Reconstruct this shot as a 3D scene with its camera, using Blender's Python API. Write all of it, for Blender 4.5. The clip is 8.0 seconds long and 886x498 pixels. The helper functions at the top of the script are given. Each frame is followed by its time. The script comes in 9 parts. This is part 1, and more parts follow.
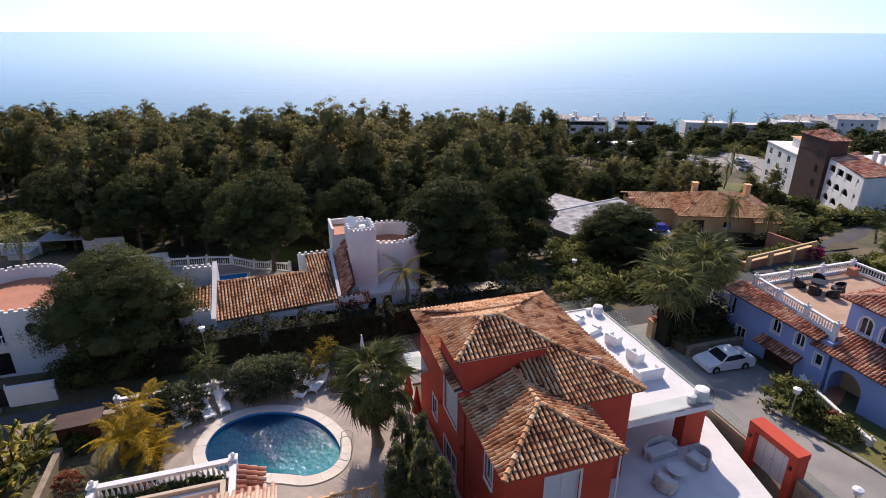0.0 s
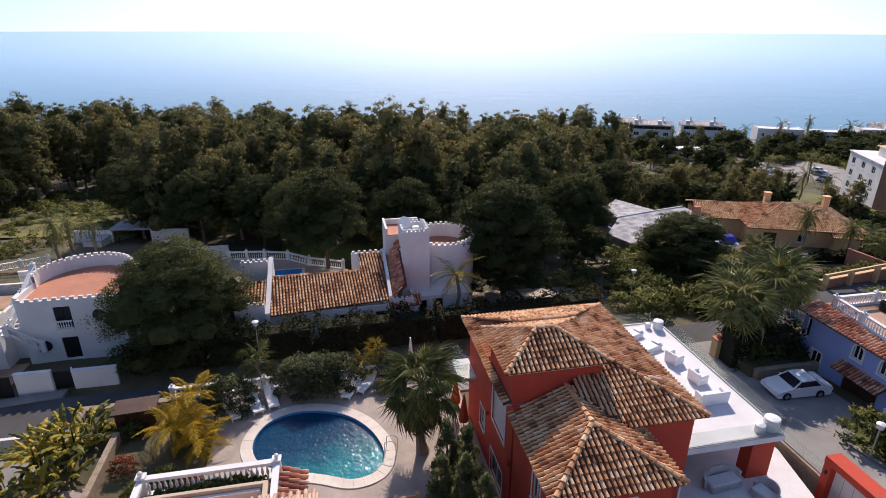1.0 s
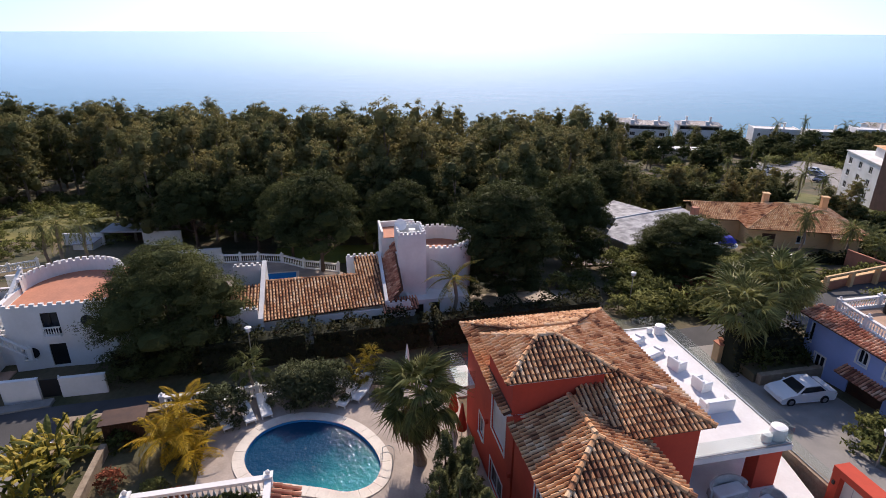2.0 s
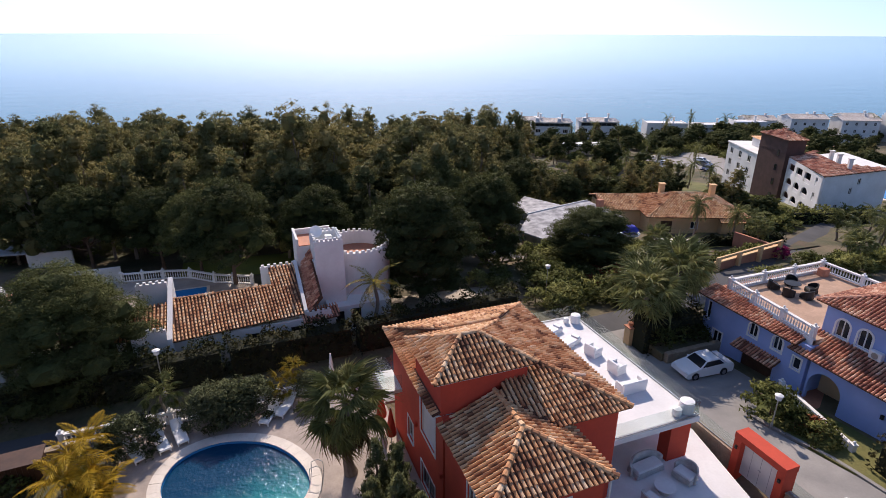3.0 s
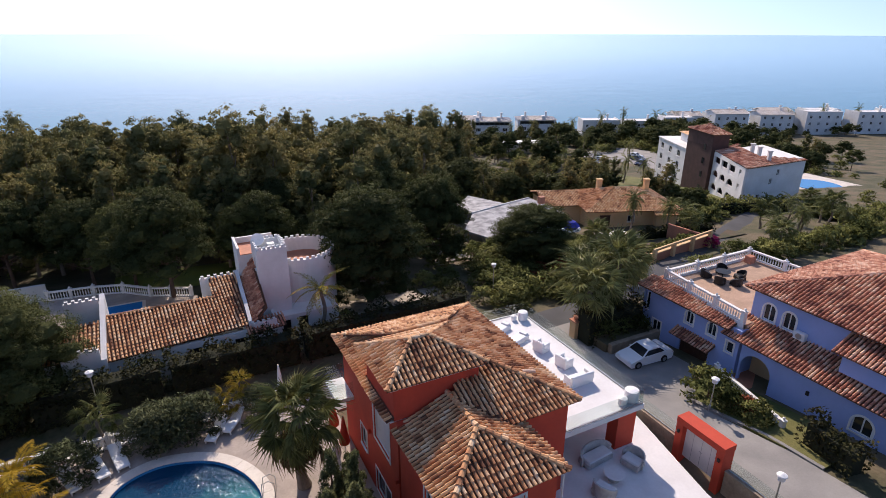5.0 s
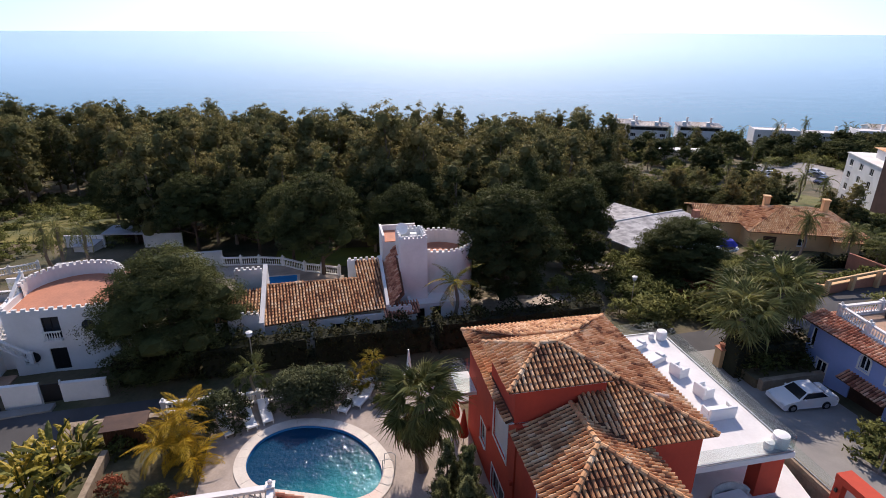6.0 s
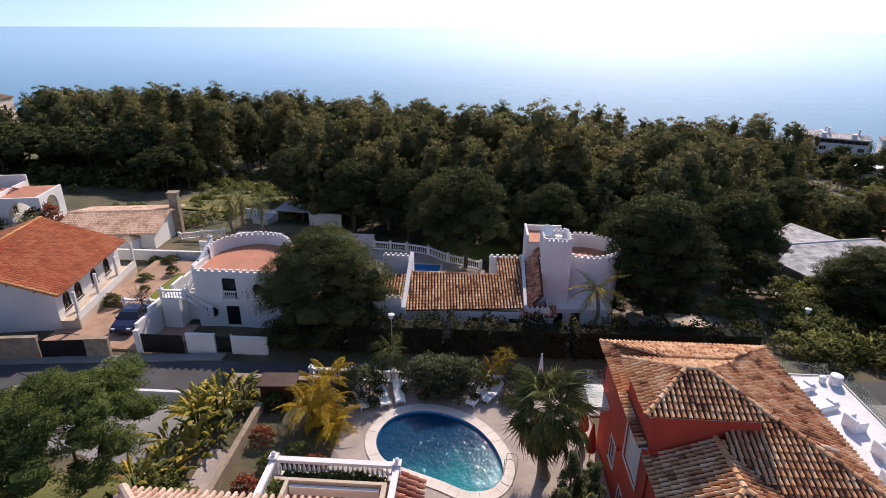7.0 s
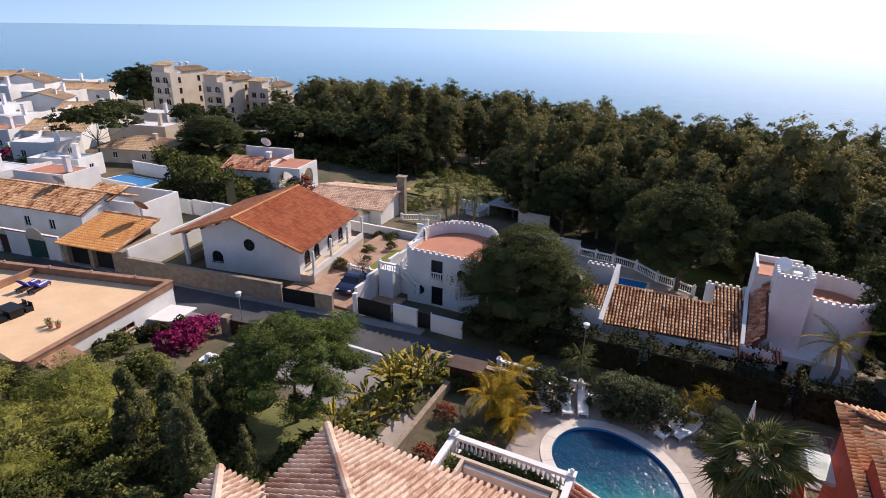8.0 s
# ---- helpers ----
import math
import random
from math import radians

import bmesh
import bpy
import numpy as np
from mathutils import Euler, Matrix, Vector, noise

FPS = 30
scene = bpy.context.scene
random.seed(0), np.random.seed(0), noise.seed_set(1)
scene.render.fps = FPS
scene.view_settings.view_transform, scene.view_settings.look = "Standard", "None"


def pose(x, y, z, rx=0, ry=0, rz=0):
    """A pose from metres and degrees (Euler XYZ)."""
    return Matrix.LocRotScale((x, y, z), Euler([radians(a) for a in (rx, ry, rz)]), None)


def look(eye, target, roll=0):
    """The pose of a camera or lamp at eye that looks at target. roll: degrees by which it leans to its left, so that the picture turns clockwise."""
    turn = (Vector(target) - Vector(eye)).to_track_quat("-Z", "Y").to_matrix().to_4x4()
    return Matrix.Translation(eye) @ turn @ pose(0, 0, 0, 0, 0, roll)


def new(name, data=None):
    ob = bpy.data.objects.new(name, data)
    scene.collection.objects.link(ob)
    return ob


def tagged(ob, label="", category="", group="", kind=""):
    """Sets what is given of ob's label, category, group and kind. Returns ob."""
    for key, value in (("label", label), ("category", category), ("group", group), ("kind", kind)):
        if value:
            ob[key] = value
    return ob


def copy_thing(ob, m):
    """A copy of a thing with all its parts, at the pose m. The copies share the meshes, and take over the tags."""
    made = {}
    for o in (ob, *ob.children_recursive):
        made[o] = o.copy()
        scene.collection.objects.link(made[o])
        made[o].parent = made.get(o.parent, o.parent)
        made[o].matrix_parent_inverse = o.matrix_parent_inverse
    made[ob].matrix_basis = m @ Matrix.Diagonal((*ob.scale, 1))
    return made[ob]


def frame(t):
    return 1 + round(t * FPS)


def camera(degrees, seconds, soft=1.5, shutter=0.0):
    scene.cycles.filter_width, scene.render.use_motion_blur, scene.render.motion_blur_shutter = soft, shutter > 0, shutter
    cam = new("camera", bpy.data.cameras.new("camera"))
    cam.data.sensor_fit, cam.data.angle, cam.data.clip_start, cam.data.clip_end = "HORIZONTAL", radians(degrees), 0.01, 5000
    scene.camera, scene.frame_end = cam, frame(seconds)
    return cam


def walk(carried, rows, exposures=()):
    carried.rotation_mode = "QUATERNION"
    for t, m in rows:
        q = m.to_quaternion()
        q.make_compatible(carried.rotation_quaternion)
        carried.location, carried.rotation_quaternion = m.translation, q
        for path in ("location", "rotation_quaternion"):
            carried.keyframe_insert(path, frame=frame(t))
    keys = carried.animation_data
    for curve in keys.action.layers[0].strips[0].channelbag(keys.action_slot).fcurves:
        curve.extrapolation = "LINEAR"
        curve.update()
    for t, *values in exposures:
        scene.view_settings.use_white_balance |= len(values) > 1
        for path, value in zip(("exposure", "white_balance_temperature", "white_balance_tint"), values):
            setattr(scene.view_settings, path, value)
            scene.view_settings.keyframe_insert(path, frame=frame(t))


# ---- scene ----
import itertools

# ---- camera ----
cam = camera(76.8, 8.0, soft=0.9)
PATH = [
    (0, (0.099, -0.726, 25.293), (0.652, 1.047, 24.55), 0.1),
    (0.5, (0.229, -0.311, 25.212), (0.62, 1.504, 24.469), 0.2),
    (1, (0.327, 0.168, 25.214), (0.696, 1.989, 24.472), 0.2),
    (2.5, (0.43, 1.285, 25.085), (0.848, 3.095, 24.344), 0.3),
    (3, (0.399, 1.261, 25.165), (1.064, 2.997, 24.429), 0.2),
    (3.5, (0.417, 1.212, 25.286), (1.086, 2.946, 24.548), 0.1),
    (4, (0.407, 1.189, 25.306), (1.126, 2.905, 24.572), 0.1),
    (4.2, (0.373, 1.222, 25.358), (1.198, 2.89, 24.622), 0.1),
    (5.3, (0.374, 1.37, 25.325), (1.217, 3.028, 24.589), 0.1),
    (5.5, (0.463, 1.284, 25.36), (1.205, 2.988, 24.623), -0),
    (6, (0.357, 1.308, 25.457), (0.74, 3.125, 24.715), 0.3),
    (6.5, (0.277, 1.363, 25.441), (0.306, 3.219, 24.694), 0.5),
    (7, (0.23, 1.416, 25.487), (0.112, 3.265, 24.735), 0.4),
    (7.5, (0.088, 1.475, 25.265), (-0.484, 3.239, 24.514), 0.8),
    (8, (0.013, 1.364, 25.247), (-0.792, 3.034, 24.497), 1),
]
walk(cam, [(t, look(eye, target, roll)) for t, eye, target, roll in PATH], [(0, 0.24, 6420, 19), (8, 0.24, 6420, 19)])

# ---- world, sun, exposure ----
SUN_AZ, SUN_EL = 14.0, 38.0
world = bpy.data.worlds.new("sky")
scene.world = world
world.use_nodes = True
wn = world.node_tree
sky = wn.nodes.new("ShaderNodeTexSky")
sky.sky_type, sky.sun_disc = "NISHITA", False
sky.sun_elevation, sky.sun_rotation = radians(SUN_EL), radians(SUN_AZ)
sky.air_density, sky.dust_density, sky.ozone_density = 1.0, 1.0, 3.0
coord = wn.nodes.new("ShaderNodeTexCoord")
lift = wn.nodes.new("ShaderNodeVectorMath")
lift.operation = "ADD"
lift.inputs[1].default_value = (0, 0, 0.15)
wn.links.new(coord.outputs["Generated"], lift.inputs[0])
wn.links.new(lift.outputs[0], sky.inputs["Vector"])
wn.links.new(sky.outputs[0], wn.nodes["Background"].inputs[0])
wn.nodes["Background"].inputs[1].default_value = 0.15
sun = new("sun", bpy.data.lights.new("sun", "SUN"))
sun.data.energy, sun.data.angle, sun.data.color = 4.3, radians(0.6), (1.0, 0.875, 0.715)
sun.matrix_world = look((100 * math.sin(radians(SUN_AZ)), 100 * math.cos(radians(SUN_AZ)), 100 * math.tan(radians(SUN_EL))), (0, 0, 0))

# ---- materials ----


def material(name, c1, c2=None, scale=3.0, rough=0.8, bump=0.0, metal=0.0, fine=25.0, spread=0.0, island=0.0, stain=0.25, spec=0.4, dist=0.02):
    """Base colour between c1 and c2 at two scales; spread: brightness spread per object, island: per loose piece."""
    c2 = c2 or tuple(0.75 * k for k in c1)
    m = bpy.data.materials.new(name)
    m.use_nodes = True
    n, ln = m.node_tree.nodes, m.node_tree.links.new
    b = n["Principled BSDF"]
    b.inputs["Roughness"].default_value, b.inputs["Metallic"].default_value = rough, metal
    b.inputs["Specular IOR Level"].default_value = spec
    geo = n.new("ShaderNodeNewGeometry")
    big, small = n.new("ShaderNodeTexNoise"), n.new("ShaderNodeTexNoise")
    for tex, sc in ((big, scale), (small, fine)):
        tex.inputs["Scale"].default_value, tex.inputs["Detail"].default_value = sc / 10, 5
        ln(geo.outputs["Position"], tex.inputs["Vector"])
    mix = n.new("ShaderNodeMix")
    mix.data_type = "RGBA"
    mix.inputs[6].default_value, mix.inputs[7].default_value = (*c1, 1), (*c2, 1)
    ramp = n.new("ShaderNodeMapRange")
    ramp.inputs[1].default_value, ramp.inputs[2].default_value = 0.35, 0.65
    ln(big.outputs[0], ramp.inputs[0])
    ln(ramp.outputs[0], mix.inputs[0])
    val = n.new("ShaderNodeMapRange")
    val.inputs[3].default_value, val.inputs[4].default_value = 1 - stain, 1 + stain
    ln(small.outputs[0], val.inputs[0])
    hsv = n.new("ShaderNodeHueSaturation")
    ln(mix.outputs[2], hsv.inputs["Color"])
    last = val.outputs[0]
    for amount, source in ((spread, "ob"), (island, "is")):
        if amount:
            r = n.new("ShaderNodeMapRange")
            r.inputs[3].default_value, r.inputs[4].default_value = 1 - amount, 1 + amount
            ln(n.new("ShaderNodeObjectInfo").outputs["Random"] if source == "ob" else geo.outputs["Random Per Island"], r.inputs[0])
            mul = n.new("ShaderNodeMath")
            mul.operation = "MULTIPLY"
            ln(last, mul.inputs[0])
            ln(r.outputs[0], mul.inputs[1])
            last = mul.outputs[0]
    ln(last, hsv.inputs["Value"])
    ln(hsv.outputs[0], b.inputs["Base Color"])
    if bump:
        bp = n.new("ShaderNodeBump")
        bp.inputs["Strength"].default_value, bp.inputs["Distance"].default_value = bump, dist
        ln(small.outputs[0], bp.inputs["Height"])
        ln(bp.outputs[0], b.inputs["Normal"])
    return m


def leafy(name, c1, c2, glow=0.3, rough=0.75, spread=0.2, island=0.4):
    """Foliage: leaf colour varied per leaf and per plant, with light coming through the leaves."""
    m = material(name, c1, c2, 4.0, rough, 0, 0, 12.0, spread, island, 0.2, 0.08)
    n, ln = m.node_tree.nodes, m.node_tree.links.new
    t, mx = n.new("ShaderNodeBsdfTranslucent"), n.new("ShaderNodeMixShader")
    src = n["Principled BSDF"].inputs["Base Color"].links[0].from_socket
    ln(src, t.inputs[0])
    mix, ramp = [k for k in n if k.type == "MIX"][0], [k for k in n if k.type == "MAP_RANGE"][0]
    own = n.new("ShaderNodeMath")
    own.operation = "MULTIPLY_ADD"
    own.inputs[1].default_value = 0.45
    ln(ramp.outputs[0], own.inputs[0])
    each = n.new("ShaderNodeMath")
    each.operation = "MULTIPLY"
    each.inputs[1].default_value = 0.55
    ln(n.new("ShaderNodeObjectInfo").outputs["Random"], each.inputs[0])
    ln(each.outputs[0], own.inputs[2])
    ln(own.outputs[0], mix.inputs[0])
    mx.inputs[0].default_value = glow
    ln(n["Principled BSDF"].outputs[0], mx.inputs[1])
    ln(t.outputs[0], mx.inputs[2])
    ln(mx.outputs[0], n["Material Output"].inputs[0])
    return m


def tinted(name, colours, scale=8.0, rough=0.85, bump=0.3, per="island"):
    """Fired clay or stone pieces: each piece takes its own colour from a ramp, with weathering on top."""
    m = material(name, colours[0], None, 3, rough, bump, 0, 60, 0, 0, 0.3, 0.3)
    n, ln = m.node_tree.nodes, m.node_tree.links.new
    ramp = n.new("ShaderNodeValToRGB")
    el = ramp.color_ramp.elements
    while len(el) < len(colours):
        el.new(0.5)
    for i, c in enumerate(colours):
        el[i].position, el[i].color = i / (len(colours) - 1), (*c, 1)
    geo = n.new("ShaderNodeNewGeometry")
    wn_ = n.new("ShaderNodeTexNoise")
    wn_.inputs["Scale"].default_value = scale / 10
    ln(geo.outputs["Position"], wn_.inputs["Vector"])
    add = n.new("ShaderNodeMath")
    add.operation = "MULTIPLY_ADD"
    ln(geo.outputs["Random Per Island"] if per == "island" else n.new("ShaderNodeObjectInfo").outputs["Random"], add.inputs[0])
    add.inputs[1].default_value = 0.75
    off = n.new("ShaderNodeMapRange")
    off.inputs[1].default_value, off.inputs[2].default_value, off.inputs[3].default_value, off.inputs[4].default_value = 0.3, 0.7, -0.2, 0.45
    ln(wn_.outputs[0], off.inputs[0])
    ln(off.outputs[0], add.inputs[2])
    ln(add.outputs[0], ramp.inputs[0])
    hsv = [k for k in n if k.type == "HUE_SAT"][0]
    ln(ramp.outputs[0], hsv.inputs["Color"])
    return m


def see_through(name, tint, gloss=0.1):
    m = bpy.data.materials.new(name)
    m.use_nodes = True
    n, ln = m.node_tree.nodes, m.node_tree.links.new
    t, g, mx = n.new("ShaderNodeBsdfTransparent"), n.new("ShaderNodeBsdfGlossy"), n.new("ShaderNodeMixShader")
    t.inputs[0].default_value, g.inputs["Roughness"].default_value, mx.inputs[0].default_value = (*tint, 1), 0.03, gloss
    ln(t.outputs[0], mx.inputs[1])
    ln(g.outputs[0], mx.inputs[2])
    ln(mx.outputs[0], n["Material Output"].inputs[0])
    return m


def water(name, base, rough, waves, strength, spec=0.5, dist=0.1, stretch=(1, 1, 1), shallow=None):
    """Rippled water; shallow: (colour, direction in plan, from, to) of the bottom rising towards one end."""
    m = bpy.data.materials.new(name)
    m.use_nodes = True
    n, ln = m.node_tree.nodes, m.node_tree.links.new
    b = n["Principled BSDF"]
    b.inputs["Base Color"].default_value, b.inputs["Roughness"].default_value, b.inputs["IOR"].default_value = (*base, 1), rough, 1.33
    b.inputs["Specular IOR Level"].default_value = spec
    geo, mp = n.new("ShaderNodeNewGeometry"), n.new("ShaderNodeVectorMath")
    mp.operation = "MULTIPLY"
    mp.inputs[1].default_value = stretch
    ln(geo.outputs["Position"], mp.inputs[0])
    last = None
    if shallow:
        dot, ramp, mix, mott = n.new("ShaderNodeVectorMath"), n.new("ShaderNodeMapRange"), n.new("ShaderNodeMix"), n.new("ShaderNodeTexNoise")
        dot.operation, mix.data_type, ramp.interpolation_type = "DOT_PRODUCT", "RGBA", "SMOOTHSTEP"
        dot.inputs[1].default_value = (*shallow[1], 0)
        mott.inputs["Scale"].default_value, mott.inputs["Detail"].default_value = 0.9, 4
        ln(geo.outputs["Position"], dot.inputs[0])
        ln(geo.outputs["Position"], mott.inputs["Vector"])
        wob = n.new("ShaderNodeMath")
        wob.operation = "MULTIPLY_ADD"
        wob.inputs[1].default_value = 2.2
        ln(mott.outputs[0], wob.inputs[0])
        ln(dot.outputs["Value"], wob.inputs[2])
        ramp.inputs[1].default_value, ramp.inputs[2].default_value = shallow[2] + 1.1, shallow[3] + 1.1
        ln(wob.outputs[0], ramp.inputs[0])
        ln(ramp.outputs[0], mix.inputs[0])
        mix.inputs[6].default_value, mix.inputs[7].default_value = (*base, 1), (*shallow[0], 1)
        ln(mix.outputs[2], b.inputs["Base Color"])
    for sc, amount in waves:
        tex, bp = n.new("ShaderNodeTexNoise"), n.new("ShaderNodeBump")
        tex.inputs["Scale"].default_value, tex.inputs["Detail"].default_value = sc, 4
        ln(mp.outputs[0], tex.inputs["Vector"])
        bp.inputs["Strength"].default_value, bp.inputs["Distance"].default_value = strength, amount
        ln(tex.outputs[0], bp.inputs["Height"])
        if last:
            ln(last, bp.inputs["Normal"])
        last = bp.outputs[0]
    ln(last, b.inputs["Normal"])
    return m


WHITE = material("white_render", (0.80, 0.79, 0.77), (0.70, 0.69, 0.66), 4, 0.85, 0.15, 0, 40, 0, 0, 0.06)
CREAM = material("cream_render", (0.62, 0.52, 0.40), (0.54, 0.44, 0.33), 4, 0.85, 0.15, 0, 40, 0, 0, 0.08)
RED = material("red_render", (0.60, 0.075, 0.035), (0.50, 0.06, 0.03), 5, 0.8, 0.2, 0, 50, 0, 0, 0.10)
SAND = material("sand_render", (0.74, 0.64, 0.51), (0.66, 0.56, 0.44), 4, 0.85, 0.15, 0, 40, 0, 0, 0.08)
BLUE = material("blue_render", (0.33, 0.42, 0.72), (0.28, 0.37, 0.65), 5, 0.85, 0.15, 0, 40, 0, 0, 0.07)
OCHRE = material("ochre_render", (0.74, 0.50, 0.26), (0.66, 0.43, 0.22), 5, 0.85, 0.15, 0, 40, 0, 0, 0.1)
GREYW = material("grey_render", (0.42, 0.42, 0.43), (0.33, 0.33, 0.34), 5, 0.85, 0.15, 0, 40, 0, 0, 0.1)
PAVE_W = material("white_paving", (0.74, 0.73, 0.73), (0.66, 0.65, 0.65), 8, 0.7, 0.1, 0, 60, 0, 0, 0.07)
DECK = material("stone_deck", (0.42, 0.35, 0.30), (0.32, 0.27, 0.23), 9, 0.8, 0.2, 0, 80, 0, 0, 0.18)
COPING = material("coping_stone", (0.70, 0.64, 0.56), (0.60, 0.54, 0.47), 9, 0.7, 0.2, 0, 80, 0, 0, 0.12)
DRIVE = material("brown_drive_paving", (0.44, 0.28, 0.19), (0.34, 0.21, 0.14), 8, 0.85, 0.2, 0, 60, 0, 0, 0.2)
BEIGE_FLOOR = material("beige_roof_paint", (0.78, 0.55, 0.33), (0.70, 0.48, 0.28), 4, 0.85, 0.1, 0, 40, 0, 0, 0.08)
CLAY_FLOOR = material("clay_floor", (0.52, 0.22, 0.13), (0.42, 0.18, 0.11), 7, 0.8, 0.2, 0, 60, 0, 0, 0.18)
CLAY = tinted("aged_clay_tile", [(0.18, 0.078, 0.043), (0.49, 0.225, 0.105), (0.64, 0.345, 0.165), (0.72, 0.44, 0.24), (0.80, 0.57, 0.36)])
CLAY_LIGHT_OB = tinted("pale_clay_single_tile", [(0.38, 0.22, 0.15), (0.52, 0.34, 0.24), (0.62, 0.45, 0.34), (0.66, 0.50, 0.39)], 5, 0.85, 0.3, "object")
CLAY_LIGHT = tinted("pale_clay_tile", [(0.38, 0.22, 0.15), (0.52, 0.34, 0.24), (0.62, 0.45, 0.34), (0.66, 0.50, 0.39)], 5)
CLAY_DARK = tinted("red_brown_tile", [(0.22, 0.085, 0.06), (0.48, 0.20, 0.125), (0.64, 0.33, 0.21), (0.78, 0.54, 0.39)], 7)
CLAY_ORANGE = tinted("orange_clay_tile", [(0.56, 0.20, 0.095), (0.68, 0.28, 0.13), (0.74, 0.36, 0.18)], 4)
CLAY_PALE = tinted("whitened_roof_tile", [(0.58, 0.52, 0.47), (0.68, 0.63, 0.59), (0.75, 0.71, 0.68)], 4)
CLAY_YELLOW = tinted("orange_yellow_tile", [(0.60, 0.27, 0.09), (0.68, 0.34, 0.12), (0.72, 0.40, 0.16)], 4)
CLAY_TAN = tinted("tan_roof_tile", [(0.42, 0.28, 0.16), (0.52, 0.36, 0.22), (0.60, 0.44, 0.29)], 4)
CLAY_OB = tinted("aged_clay_single_tile", [(0.18, 0.078, 0.043), (0.49, 0.225, 0.105), (0.64, 0.345, 0.165), (0.72, 0.44, 0.24), (0.80, 0.57, 0.36)], 8, 0.85, 0.3, "object")
BRICK = material("brown_brick", (0.115, 0.06, 0.048), (0.085, 0.046, 0.037), 9, 0.85, 0.3, 0, 90, 0, 0, 0.25)
RIM = material("brown_parapet_tile", (0.36, 0.20, 0.12), (0.26, 0.14, 0.09), 12, 0.8, 0.3, 0, 90, 0, 0, 0.25)
STONE_W = material("stone_wall", (0.36, 0.29, 0.21), (0.26, 0.20, 0.14), 18, 0.9, 0.6, 0, 70, 0, 0, 0.3, dist=0.05)
ASPHALT = material("asphalt", (0.08, 0.08, 0.083), (0.055, 0.055, 0.058), 3, 0.85, 0.3, 0, 150, 0, 0, 0.15)
ROAD_L = material("pale_concrete_road", (0.30, 0.285, 0.265), (0.22, 0.21, 0.20), 4, 0.85, 0.2, 0, 90, 0, 0, 0.12)
KERB = material("kerb_stone", (0.27, 0.26, 0.245), (0.21, 0.205, 0.195), 8, 0.85, 0.2, 0, 70, 0, 0, 0.12)
SOIL = material("dry_soil", (0.15, 0.115, 0.07), (0.062, 0.066, 0.030), 2.2, 0.95, 0.5, 0, 30, 0, 0, 0.35, dist=0.1)
SOIL_D = material("garden_soil", (0.105, 0.072, 0.045), (0.055, 0.060, 0.028), 3.5, 0.95, 0.5, 0, 40, 0, 0, 0.35, dist=0.08)
GRASS = material("grass_ground", (0.075, 0.095, 0.022), (0.15, 0.14, 0.045), 2.5, 0.95, 0.5, 0, 60, 0, 0, 0.35, dist=0.06)
LAWN = material("sunlit_lawn", (0.20, 0.21, 0.03), (0.13, 0.15, 0.03), 2.5, 0.95, 0.5, 0, 60, 0, 0, 0.3, dist=0.06)
MEADOW = material("dry_meadow", (0.20, 0.17, 0.045), (0.055, 0.070, 0.022), 1.6, 0.95, 0.6, 0, 14, 0, 0, 0.4, dist=0.1)
BARK = material("bark", (0.14, 0.09, 0.06), (0.09, 0.06, 0.045), 20, 0.95, 0.6, 0, 120, 0.15, 0, 0.3)
BARK_PALE = material("pale_bark", (0.26, 0.21, 0.16), (0.18, 0.14, 0.11), 14, 0.9, 0.5, 0, 90, 0.15, 0, 0.3)
WOOD = material("dark_wood", (0.075, 0.035, 0.02), (0.05, 0.022, 0.013), 15, 0.6, 0.2, 0, 90, 0, 0, 0.25)
BLACK = material("black_metal", (0.02, 0.02, 0.022), (0.015, 0.015, 0.016), 5, 0.45, 0.05, 0.3, 50, 0, 0, 0.1)
GREEN_D = material("green_door_paint", (0.02, 0.07, 0.06), (0.015, 0.05, 0.045), 5, 0.5, 0.05, 0, 50, 0, 0, 0.1)
STEEL = material("galvanised_steel", (0.45, 0.46, 0.47), (0.38, 0.39, 0.40), 5, 0.4, 0.05, 0.8, 50, 0, 0, 0.1)
PLASTIC = material("white_plastic", (0.82, 0.82, 0.81), (0.78, 0.78, 0.77), 5, 0.4, 0.03, 0, 50, 0, 0, 0.03)
RATTAN = material("pale_rattan", (0.55, 0.54, 0.52), (0.42, 0.41, 0.40), 30, 0.7, 0.4, 0, 140, 0, 0, 0.2)
CAR_W = material("white_car_paint", (0.78, 0.79, 0.80), (0.76, 0.77, 0.78), 2, 0.18, 0, 0, 20, 0, 0, 0.02, 0.6)
CAR_B = material("dark_blue_car_paint", (0.02, 0.025, 0.07), (0.018, 0.022, 0.06), 2, 0.15, 0, 0.2, 20, 0, 0, 0.02, 0.6)
CAR_G = material("grey_car_paint", (0.30, 0.31, 0.33), (0.28, 0.29, 0.31), 2, 0.2, 0, 0.3, 20, 0.5, 0, 0.02, 0.6)
RUBBER = material("rubber", (0.02, 0.02, 0.02), (0.015, 0.015, 0.015), 9, 0.8, 0.1, 0, 60, 0, 0, 0.1)
LAMP_GLASS = material("opal_lamp_glass", (0.72, 0.74, 0.76), (0.68, 0.70, 0.72), 4, 0.25, 0, 0, 20, 0, 0, 0.03)
PANE = material("dark_window_glass", (0.016, 0.019, 0.024), (0.02, 0.024, 0.03), 3, 0.06, 0, 0, 20, 0, 0, 0.05, 0.6)
BLUE_CLOTH = material("blue_cloth", (0.05, 0.06, 0.42), (0.035, 0.045, 0.33), 9, 0.9, 0.2, 0, 60, 0, 0, 0.1)
